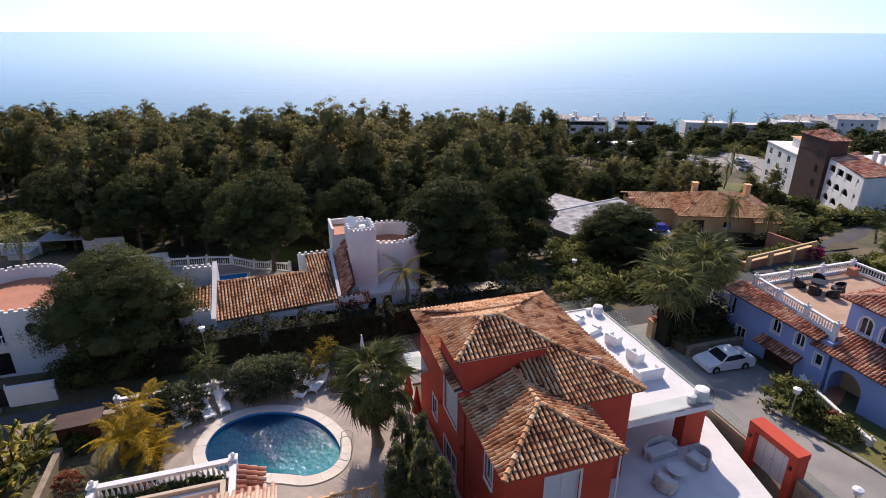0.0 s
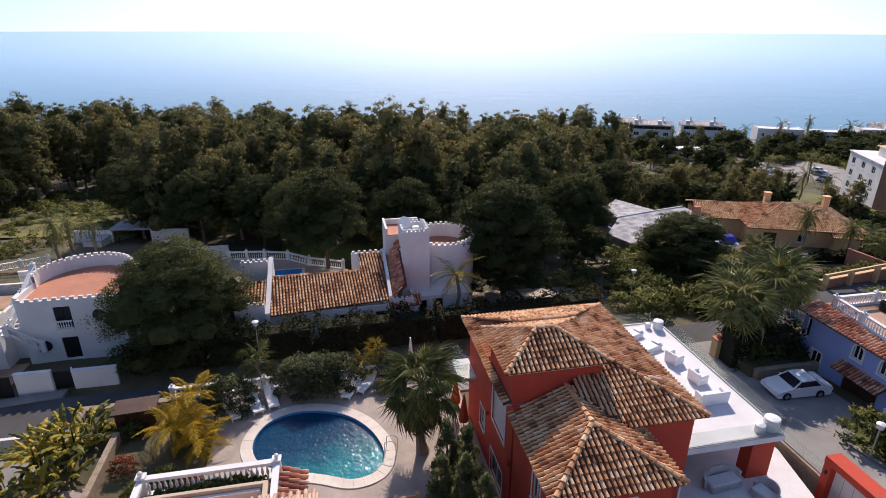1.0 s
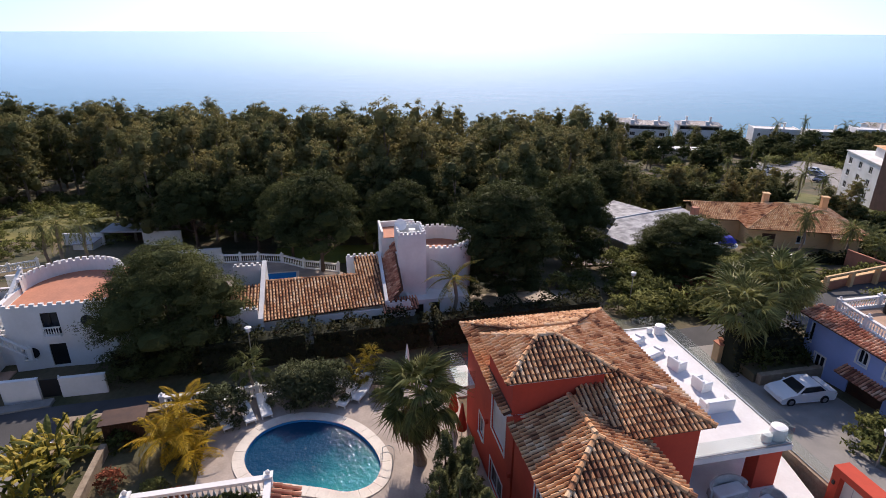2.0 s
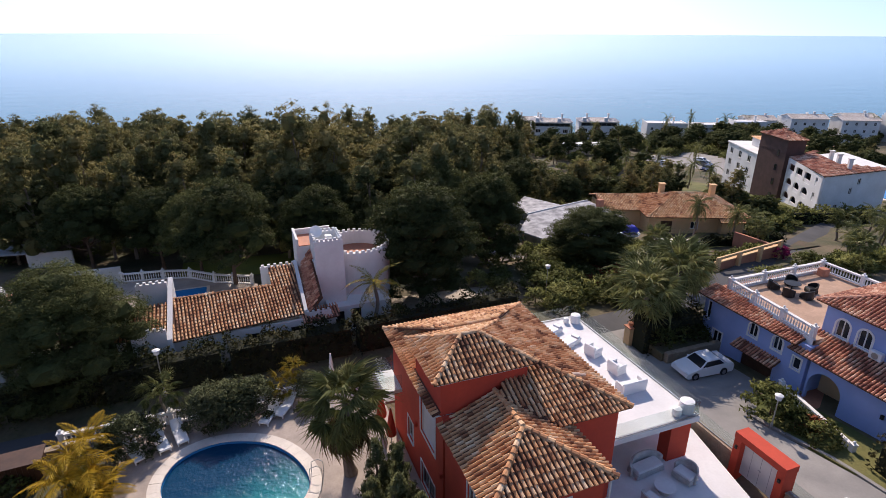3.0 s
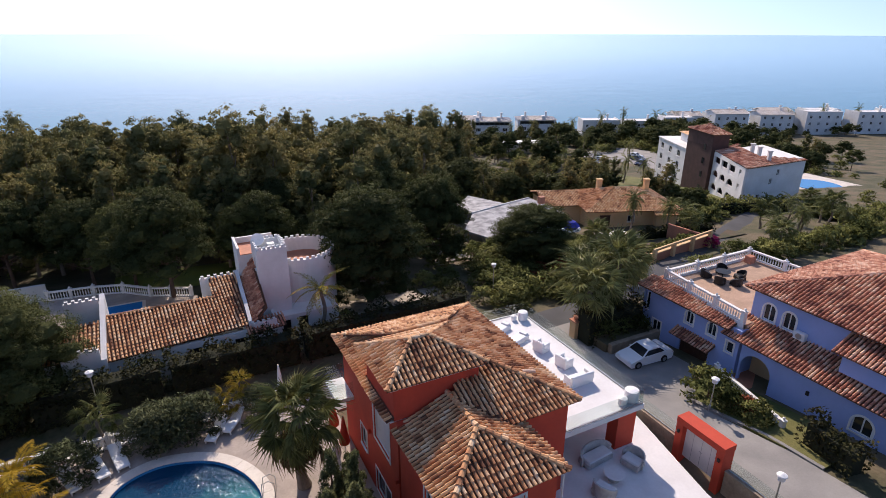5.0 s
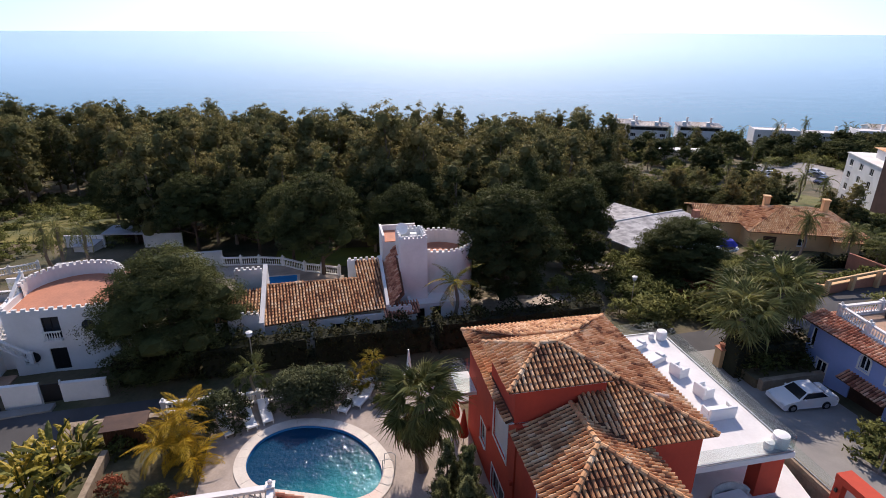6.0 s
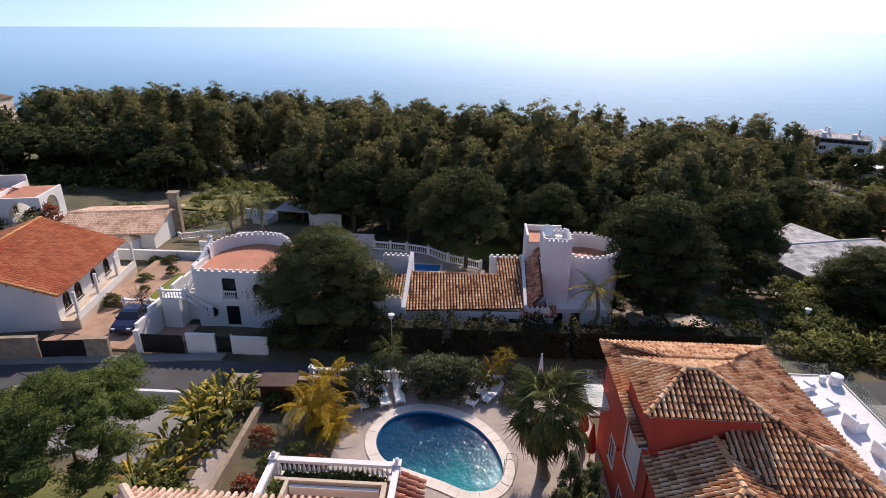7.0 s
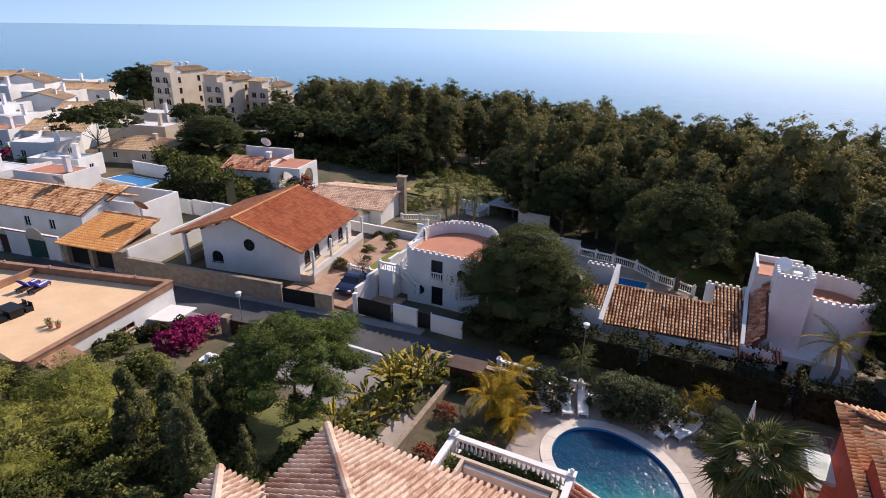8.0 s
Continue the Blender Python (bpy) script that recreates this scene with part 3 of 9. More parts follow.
def balustrade(p0, p1, label="white cast-stone balustrade with turned balusters", posts=(True, True), h=0.85, step=0.24, parent=None, every=3.0, balls=True):
    """A run of balusters between two rails, with posts; p0 and p1 at floor level."""
    run = Vector(p1) - Vector(p0)
    flat = Vector((run.x, run.y, 0)).length
    top = parent or thing("balustrade", p0, label, "balustrade", "balustrades", rz=math.degrees(math.atan2(run.y, run.x)))
    m = side(p0[:2], p1[:2], p0[2]) if parent else Matrix.Identity(4)
    sh = run.z / flat
    for nm, za, zb, wd in (("bottom_rail", 0.02, 0.12, 0.11), ("top_rail", h - 0.14, h, 0.13)):
        s = Shape()
        vs = [(x, y, z + sh * x) for x in (0, flat) for y, z in ((-wd, za), (wd, za), (wd, zb), (-wd, zb))]
        s.add(vs, [(0, 1, 2, 3), (7, 6, 5, 4), (0, 4, 5, 1), (1, 5, 6, 2), (2, 6, 7, 3), (3, 7, 4, 0)], m)
        part(nm, s, WHITE, top)
    n = int(flat / step)
    for i in range(1, n):
        ob = new("baluster", BALUSTER)
        ob.parent = top
        x = flat * i / n
        ob.matrix_local = m @ Matrix.Translation((x, 0, 0.12 + sh * x)) @ Matrix.Diagonal((1, 1, (h - 0.26) / 0.6, 1))
    np_ = max(1, round(flat / every))
    for i in range(np_ + 1):
        if (i == 0 and not posts[0]) or (i == np_ and not posts[1]):
            continue
        x = flat * i / np_
        q = m @ Matrix.Translation((x, 0, sh * x))
        s = Shape().box(-0.14, 0.14, -0.14, 0.14, 0, h + 0.04, q).box(-0.18, 0.18, -0.18, 0.18, h + 0.045, h + 0.11, q)
        if balls:
            s.lathe([(0.0, h + 0.10), (0.06, h + 0.12), (0.10, h + 0.2), (0.08, h + 0.28), (0.0, h + 0.33)], 8, q)
        part("post", s, WHITE, top)
    return top


def crenels(s, p0, p1, z, m=None, w=0.32, gap=0.3, h=0.28, t=0.22):
    run = Vector((p1[0] - p0[0], p1[1] - p0[1]))
    q = (m or Matrix.Identity(4)) @ side(p0, p1, z)
    n = max(1, int(run.length / (w + gap)))
    st = run.length / n
    for i in range(n):
        s.box(i * st + gap / 2, i * st + gap / 2 + w, -t / 2, t / 2, 0, h, q)


# ---- ground, water ----
AX, AY = 0.2974, 0.9548


def far_z(x, y):
    return np.interp(AX * x + AY * y + 1.7 * np.clip(-215 - x, 0, 300), [-500, 44, 95, 135, 235, 250, 400], [0, 0, -6, -11, -18.5, -21, -24])


def ground_z(x, y):
    left = np.interp(y, [-120, 0, 10, 18, 26, 33], [14, 8, 5.5, 3.0, 1.2, 0])
    right = np.interp(y, [-120, 0, 16, 28, 36], [5, 2.6, 1.4, 0.5, 0])
    k = np.clip((x - 20) / 5, 0, 1)
    near = left * (1 - k) + right * k
    yard = (x > -13) & (x < 24.6) & (y > 11) & (y < 33.6)
    near = np.where(yard, 0.15, near)
    return far_z(x, y) + near * np.clip((130 - x) / 60, 0, 1)


def grid(xs, ys, fz):
    xs, ys = np.array(xs, float), np.array(ys, float)
    gx, gy = np.meshgrid(xs, ys)
    gz = fz(gx, gy)
    s = Shape()
    s.v = list(zip(gx.ravel().tolist(), gy.ravel().tolist(), gz.ravel().tolist()))
    n = len(xs)
    s.f = [(j * n + i, j * n + i + 1, (j + 1) * n + i + 1, (j + 1) * n + i) for j in range(len(ys) - 1) for i in range(n - 1)]
    return s


GX = [-3000, -1500, -700, *range(-400, -150, 20), *range(-150, 160, 2), *range(160, 420, 20), 700, 1500, 3000]
GY = [-2500, -600, -200, *range(-120, -10, 10), *np.arange(-10, 70, 1.5), *range(70, 262, 4), *range(262, 500, 20), 900, 1500]
rough_z = np.random.RandomState(4).uniform(-0.06, 0.06, (len(GY), len(GX)))
single("ground", grid(GX, GY, lambda x, y: ground_z(x, y) + np.where(np.abs(y - 36) > 6, rough_z, -0.08)), SOIL, "sloping dry soil and scrub ground under gardens and wood", "ground", kind="structure", smooth=True)
s = Shape()
s.add([(4950 * math.cos(a), 4950 * math.sin(a), -20) for a in np.linspace(0, 2 * math.pi, 97)[:-1]], [tuple(range(96))])
single("water", s, SEA, "calm hazy blue sea with fine ripples", "sea", kind="structure")


def strip(rows, dz=0.05, thick=0.3, along="x", fz=ground_z, step=2.0):
    """A paved band that follows the ground; rows: (run, side a, side b)."""
    r = np.array(rows, float)
    n = max(2, int((r[-1, 0] - r[0, 0]) / step))
    t = np.linspace(r[0, 0], r[-1, 0], n)
    a, b = np.interp(t, r[:, 0], r[:, 1]), np.interp(t, r[:, 0], r[:, 2])
    s = Shape()
    for k in range(n):
        for c in (a[k], b[k]):
            x, y = (t[k], c) if along == "x" else (c, t[k])
            z = float(fz(np.array(t[k] if along == "x" else (a[k] + b[k]) / 2), np.array((a[k] + b[k]) / 2 if along == "x" else t[k]))) + dz
            s.v += [(x, y, z), (x, y, z - thick)]
    for k in range(n - 1):
        i = 4 * k
        s.f += [(i, i + 2, i + 6, i + 4), (i, i + 4, i + 5, i + 1), (i + 2, i + 3, i + 7, i + 6)]
    s.f += [(0, 1, 3, 2), (4 * n - 4, 4 * n - 2, 4 * n - 1, 4 * n - 3)]
    return s


flatz = lambda x, y: far_z(x, y)
STREET = [(-130, 24.5, 28.6), (-61, 30.0, 34.0), (-20, 34.6, 38.6), (24, 35.0, 39.0), (38, 36.5, 40.6), (68, 47.2, 51.6), (92, 57.5, 61.5)]
single("road", strip(STREET, 0.05, fz=flatz), ASPHALT, "dark grey asphalt street between garden walls", "road", kind="structure")
single("pavement", strip([(r, a - 1.1, a - 0.004) for r, a, b in STREET[:4]], 0.17, fz=flatz), KERB, "pale concrete pavement along the street", "pavement", kind="structure")
single("pavement", strip([(r, b + 0.004, b + 0.9) for r, a, b in STREET[:3]], 0.17, fz=flatz), KERB, "pale concrete pavement along the street", "pavement", kind="structure")
lane_z = lambda x, y: np.interp(y, [-40, 0, 16, 28, 36], [5, 2.6, 1.4, 0.5, 0.01])
single("road", strip([(-30, 25.9, 30.9), (16, 25.9, 31.4), (22, 25.9, 30.6), (26, 25.9, 34.8), (36.6, 25.9, 35.2)], 0.06, along="y", fz=lane_z), ROAD_L, "pale grey concrete lane between two villas", "road", kind="structure")
single("road", strip([(105, 113, 150), (150, 108, 148)], 0.1, along="y", fz=flatz), ROAD_L, "pale car park by the shore houses", "car park", kind="structure")
single("kerb", strip([(14, 31.4, 31.65), (17.3, 31.5, 31.75), (22.3, 30.62, 30.9), (23.6, 31.2, 32.4)], 0.16, along="y", fz=lane_z, step=1.0), KERB, "grey stone kerb round a planted bed", "kerb", kind="structure")
single("ground", strip([(14, 31.65, 35.4), (22.3, 30.92, 35.4), (24.2, 32.4, 35.4)], 0.13, along="y", fz=lane_z, step=1.0), GRASS, "thin lawn and soil of a planted bed", "lawn", kind="structure")
# meadow and clearings by the wood
single("ground", grid(np.linspace(-50, -30, 10), np.linspace(83.5, 122, 15), lambda x, y: ground_z(x, y) + 0.25), MEADOW, "yellow-green grass clearing by the wood", "meadow", kind="structure", smooth=True)
single("ground", grid(np.linspace(-7, 8, 8), np.linspace(65.5, 74, 6), lambda x, y: ground_z(x, y) + 0.2), LAWN, "small green lawn behind the garden fence", "lawn", kind="structure", smooth=True)
single("ground", grid(np.linspace(88, 108, 10), np.linspace(70, 112, 20), lambda x, y: ground_z(x, y) + 0.3), GRASS, "grass bank beside the apartment block", "lawn", kind="structure", smooth=True)

# ---- houses ----


def rebase(ob, base):
    """Move a thing's origin to base without moving its parts."""
    ob.location = base
    for c in ob.children:
        c.location = Vector(c.location) - Vector(base)
    return ob


def shell(parent, x0, x1, y0, y1, z0, z1, mat, holes=(), t=0.25, frame=None, sides="FRBL"):
    """Four walls with openings; holes: (side, from, to, z0, z1, options) in plan coordinates."""
    runs = {"F": ((x0, y0), (x1, y0)), "R": ((x1, y0 + t), (x1, y1 - t)), "B": ((x1, y1), (x0, y1)), "L": ((x0, y1 - t), (x0, y0 + t))}
    for k in sides:
        p0, p1 = runs[k]
        m = side(p0, p1)
        length = math.hypot(p1[0] - p0[0], p1[1] - p0[1])
        conv = {"F": lambda a: a - p0[0], "R": lambda a: a - p0[1], "B": lambda a: p0[0] - a, "L": lambda a: p0[1] - a}[k]
        hs = []
        for h in holes:
            if h[0] == k:
                a, b = sorted((conv(h[1]), conv(h[2])))
                hs.append((a, b, h[3], h[4], h[5] if len(h) > 5 else {}))
        s = Shape()
        wall_face(s, length, z0, z1, t, [h[:4] for h in hs], m)
        part("wall", s, mat, parent)
        for a, b, za, zb, o in hs:
            if o.get("open"):
                continue
            if o.get("door"):
                d = part("door", Shape().box(a, b, 0.1, 0.16, za, zb, m), o["door"], parent)
                for i in range(1, o.get("boards", 4)):
                    xb = a + (b - a) * i / o.get("boards", 4)
                    part("board_joint", Shape().box(xb - 0.012, xb + 0.012, 0.085, 0.1, za + 0.03, zb - 0.03, m), o["door"], d)
                continue
            window(parent, m, a, b, za, zb, o.get("frame", frame or WHITE), o.get("arch", False), o.get("bars", 1), o.get("sill", True), pane_mat=o.get("pane"), wall_mat=mat)
            if o.get("band"):
                surround(parent, m, a, b, za, zb, o["band"], o.get("bw", 0.12), arch=o.get("arch", False))


def red_villa():
    v = thing("villa", label="red-rendered villa with stepped hipped clay tile roofs", category="house")
    W1 = {"band": WHITE, "bw": 0.1}
    shell(v, 13.6, 16.7, 19.4, 21.5, 0, 7.85, RED, sides="FR")
    shell(v, 8.2, 16.7, 21.5, 30.2, 0, 7.85, RED, [("L", 22.7, 24.9, 4.7, 7.4, {"band": WHITE, "bw": 0.14, "bars": 0, "sill": False, "pane": PAVE_W}), ("L", 26.3, 27.3, 2.5, 3.9, W1), ("L", 22.7, 24.9, 1.0, 2.6, W1), ("R", 22, 24, 5.1, 7.2, {"bars": 1, "sill": False}), ("R", 26, 28.4, 5.1, 7.2, {"bars": 1, "sill": False})])
    shell(v, 8.2, 13.6, 16.2, 21.5, 0, 7.35, RED, [("L", 17.6, 18.5, 5.3, 6.8, W1), ("L", 17.6, 18.5, 2.2, 3.6, W1), ("F", 10.2, 11.9, 4.4, 6.7, {"band": WHITE, "bw": 0.12, "bars": 1, "pane": PAVE_W})], sides="FRL")
    shell(v, 8.15, 12.75, 21.75, 25.5, 7.9, 9.9, RED)
    # main hipped roof
    A_, B_ = (12.43, 23.6, 9.8), (12.43, 25.95, 9.8)
    BL, BR, FR = (7.75, 30.6, 8.0), (17.1, 30.6, 8.0), (17.1, 18.95, 8.0)
    roof_plane(v, [(13.0, 18.95, 8.0), FR, A_, (10.95, 21.0, 8.8)], CLAY)
    roof_plane(v, [FR, BR, B_, A_], CLAY)
    roof_plane(v, [BR, BL, B_], CLAY)
    roof_plane(v, [BL, (7.75, 25.55, 8.0), (12.3, 25.55, 9.76), B_], CLAY)
    roof_plane(v, [(7.72, 25.6, 8.0), (7.72, 21.75, 8.0), (8.14, 21.75, 8.16), (8.14, 25.6, 8.16)], CLAY)
    for p, q in ((FR, A_), (BR, B_), (BL, B_), (A_, B_)):
        ridge_caps(v, p, q, CLAY_OB, 0.3, single_caps=True)
    # raised strip of wall with its own ridge behind the tower
    part("wall", Shape().box(9.9, 13.0, 25.95, 26.1, 8.6, 9.95), RED, v)
    roof_plane(v, [(16.9, 30.55, 8.06), (8.0, 30.55, 8.06), (9.8, 26.05, 10.0), (13.1, 26.05, 10.0)], CLAY)
    ridge_caps(v, (9.8, 26.0, 10.02), (13.1, 26.0, 10.02), CLAY_OB, 0.3, single_caps=True)
    # tower roof
    hip_roof(v, 7.7, 13.1, 21.4, 25.85, 9.95, 24, CLAY, single_caps=True, cap_mat=CLAY_OB)
    # front wing
    k = math.tan(radians(22))
    ap, rb = (10.95, 18.8, 8.7), (10.95, 21.7, 8.7)
    roof_plane(v, [(7.95, 15.8, 7.5), (13.95, 15.8, 7.5), ap], CLAY, singles=150)
    roof_plane(v, [(7.95, 21.7, 7.5), (7.95, 15.8, 7.5), ap, rb], CLAY, singles=150)
    roof_plane(v, [(13.95, 15.8, 7.5), (13.95, 20.3, 7.5), (10.95, 21.7, 8.7), ap], CLAY)
    for p, q in (((7.95, 15.8, 7.5), ap), ((13.95, 15.8, 7.5), ap), (ap, rb)):
        ridge_caps(v, p, q, CLAY_OB, 0.3, single_caps=True)
    # short cross ridge on the terrace slope, plaster eaves line
    ridge_caps(v, (15.9, 21.4, 8.5), (15.1, 21.3, 8.85), CLAY_LIGHT)
    s = Shape()
    for a in ((7.95, 16.9, 21.8, 30.4, 7.82, 7.89), (13.9, 16.9, 19.15, 21.8, 7.82, 7.89), (8.1, 13.85, 15.95, 21.4, 7.32, 7.39), (7.9, 12.95, 21.55, 25.7, 9.76, 9.84)):
        s.box(*a)
    part("eaves_band", s, WHITE, v)
    # drain pipe
    part("drain_pipe", Shape().tube([(13.75, 15.98, 7.2), (13.75, 15.98, 2.1)], 0.05, 8), WHITE, v, "white drain pipe")
    # upper terrace with its fascia
    part("terrace_slab", Shape().box(16.72, 23.1, 20.1, 32.6, 4.62, 4.96), WHITE, v, "white terrace slab over the lower floor")
    part("terrace_floor", Shape().box(16.72, 22.95, 20.25, 32.45, 4.964, 5.0), PAVE_W, v, "white paved terrace floor")
    s = Shape()
    wall_face(s, 6.3, 0, 4.62, 0.25, [(0.6, 3.4, 2.1, 4.3)], side((16.7, 23.2), (23.0, 23.2)))
    w = part("wall", s, WHITE, v)
    window(v, side((16.7, 23.2), (23.0, 23.2)), 0.6, 3.4, 2.1, 4.3, WHITE, bars=2, sill=False)
    part("wall", Shape().box(22.75, 23.0, 23.45, 32.4, 0, 4.6), WHITE, v)
    part("pillar", Shape().box(21.5, 22.9, 20.4, 21.2, 0.2, 4.6), RED, v, "broad red pillar under the terrace")
    # small side balcony with glass
    part("balcony", Shape().box(7.1, 8.2, 28.4, 30.6, 4.75, 4.98), WHITE, v)
    for i, q in enumerate(((7.12, 7.14, 28.4, 30.6), (7.14, 8.2, 28.4, 28.42), (7.14, 8.2, 30.58, 30.6))):
        part("glass_panel", Shape().box(*q, 5.0, 6.0), GLASS, v)
    # wall lamps
    for y, z in ((25.6, 4.4), (21.6, 4.3), (28.7, 4.6), (19.6, 2.9)):
        part("wall_lamp", Shape().box(8.02, 8.2, y - 0.1, y + 0.1, z, z + 0.25, b=0.03), RED, v)
    # shutter box at the door of the wing, dark doorway beside the terrace
    part("doorway", Shape().box(13.6, 13.63, 17.0, 18.2, 2.05, 4.3), PANE, v)
    return rebase(v, (12, 24, 0))


red_villa()


def glass_fence(pts, z, h=0.95, pane=1.5, label="frameless glass fence on a steel channel"):
    """Glass panes along the given plan points."""
    f = thing("glass_fence", (*pts[0], z), label, "fence", "glass fences")
    o = Matrix.Translation((-pts[0][0], -pts[0][1], 0))
    for p0, p1 in zip(pts, pts[1:]):
        m = o @ side(p0, p1)
        length = math.hypot(p1[0] - p0[0], p1[1] - p0[1])
        part("channel", Shape().box(0, length, -0.04, 0.04, 0, 0.08, m), STEEL, f)
        n = max(1, round(length / pane))
        for i in range(n):
            ob = part("pane", Shape().box(length * i / n + 0.01, length * (i + 1) / n - 0.01, -0.008, 0.008, 0.08, h, m), GLASS, f)
            ob.visible_shadow = False
    return f


glass_fence([(17.0, 20.18), (23.02, 20.18), (23.02, 32.52), (17.0, 32.52)], 5.0)
# lower terrace
lower = [(13.6, 7.0), (23.0, 7.0), (23.6, 15.6), (25.0, 22.0), (25.1, 32.8), (16.8, 32.8), (16.8, 23.0), (13.6, 19.5)]
single("floor", Shape().prism(lower, -0.5, 2.0), PAVE_W, "white stone lower terrace with straight edges", "terrace", kind="structure")
single("wall_boundary", Shape().box(25.3, 25.62, 19.4, 33.6, -0.3, 2.35).box(25.26, 25.66, 19.4, 33.6, 2.352, 2.42), STONE_W, "low stone boundary wall along the lane", "wall", kind="structure")
glass_fence([(25.46, 19.5), (25.46, 33.5)], 2.42, 0.8, 1.6)
single("wall_boundary", Shape().box(25.3, 25.62, 2.0, 15.9, 0.5, 2.5).box(25.26, 25.66, 2.0, 15.9, 2.502, 2.57), STONE_W, "rubble stone boundary wall along the lane", "wall", kind="structure")
glass_fence([(25.46, 15.8), (25.46, 4)], 2.57, 0.8, 1.6)
g = thing("gate", (25.5, 17.6, 1.35), "red square-framed gate portal with white panel door", "gate")
part("post", Shape().box(-0.45, 0.45, 1.15, 1.6, -0.5, 2.3), RED, g)
part("post", Shape().box(-0.45, 0.45, -1.6, -1.15, -0.5, 2.3), RED, g)
part("lintel", Shape().box(-0.47, 0.47, -1.62, 1.62, 2.304, 2.7), RED, g)
d = part("door", Shape().box(-0.06, 0.0, -1.15, 1.15, 0, 2.3), WHITE, g, "white panelled gate door")
for y in (-0.6, 0.0, 0.6):
    part("panel_joint", Shape().box(-0.068, -0.06, y - 0.01, y + 0.01, 0.05, 2.25), GREYW, d)
part("handle", Shape().tube([(-0.09, -0.1, 1.1), (-0.09, 0.1, 1.1)], 0.02), STEEL, d)
for y in (-1.38, 1.38):
    part("gate_lamp", Shape().box(-0.55, -0.45, y - 0.08, y + 0.08, 1.7, 1.9, b=0.02), BLACK, g)

# ---- terrace furniture ----


def armchair(seats=1, mat=PLASTIC):
    c = thing("armchair" if seats == 1 else "sofa", (0, 0, 0), "white moulded cube armchair on the terrace" if seats == 1 else "white moulded two-seat sofa on the terrace", "armchair" if seats == 1 else "sofa", "terrace seats")
    w = 0.45 * (1 if seats == 1 else 1.9)
    part("base", Shape().box(-w, w, -0.4, 0.4, 0.0, 0.3, b=0.03), mat, c)
    part("seat_cushion", Shape().box(-w + 0.14, w - 0.14, -0.38, 0.24, 0.304, 0.42, b=0.04), mat, c)
    part("backrest", Shape().box(-w, w, 0.26, 0.44, 0.304, 0.78, b=0.04), mat, c)
    for sx in (-1, 1):
        part("armrest", Shape().box(*sorted((sx * w, sx * (w - 0.13))), -0.4, 0.256, 0.304, 0.6, b=0.03), mat, c)
    return c


a = armchair()
a.matrix_world = pose(21.2, 27.6, 5.0, 0, 0, 105)
copy_thing(a, pose(21.4, 25.4, 5.0, 0, 0, 100))
a = armchair(2)
a.matrix_world = pose(21.0, 23.5, 5.0, 0, 0, 180)


def lounger(label="white moulded sun lounger with raised head", mat=PLASTIC):
    c = thing("sun_lounger", (0, 0, 0), label, "sun lounger", "sun loungers")
    part("bed", Shape().box(-0.34, 0.34, -1.0, 0.35, 0.22, 0.32, b=0.03), mat, c)
    m = Matrix.Translation((0, 0.35, 0.25)) @ Matrix.Rotation(radians(32), 4, "X")
    part("backrest", Shape().box(-0.34, 0.34, 0, 0.75, 0, 0.09, m, b=0.03), mat, c)
    for x, y in itertools.product((-0.28, 0.28), (-0.9, 0.3)):
        part("leg", Shape().box(x - 0.03, x + 0.03, y - 0.03, y + 0.03, 0, 0.22), mat, c)
    return c


a = thing("sun_lounger", (0, 0, 0), "low flat white sun lounger on the terrace", "sun lounger", "terrace loungers")
part("base", Shape().box(-0.38, 0.38, -0.95, 0.95, 0, 0.2, b=0.03), PLASTIC, a)
part("mattress", Shape().box(-0.4, 0.4, -1.0, 1.0, 0.204, 0.34, b=0.05), PLASTIC, a)
part("pillow", Shape().box(-0.3, 0.3, 0.6, 0.95, 0.344, 0.44, b=0.04), PLASTIC, a)
a.matrix_world = pose(19.9, 30.9, 5.0, 0, 0, -70)
copy_thing(a, pose(20.3, 29.2, 5.0, 0, 0, -70))
a = lounger()
a.matrix_world = pose(-4.6, 32.0, 2.4, 0, 0, 15)
for x, y, z, r in ((0.6, 32.0, 2.4, -30), (-5.6, 31.6, 2.4, 20), (1.6, 32.4, 2.4, -35), (-6.9, 31.2, 2.4, 25)):
    copy_thing(a, pose(x, y, z, 0, 0, r))


def drum(r, h, at):
    c = thing("lantern", at, "white round drum lantern on the terrace", "lantern", "drum lanterns")
    part("body", Shape().lathe([(0, 0), (r * 0.85, 0), (r, 0.08), (r, h - 0.08), (r * 0.9, h), (0, h)], 20), PLASTIC, c, smooth=False)
    part("lid", Shape().lathe([(r * 0.93, h + 0.004), (r * 0.95, h + 0.04), (r * 0.3, h + 0.09), (0, h + 0.1)], 20), PLASTIC, c)


drum(0.42, 0.72, (22.55, 20.65, 5.0))
drum(0.27, 0.42, (21.85, 20.6, 5.0))
drum(0.36, 0.6, (22.5, 31.7, 5.0))
drum(0.2, 0.34, (21.85, 31.9, 5.0))


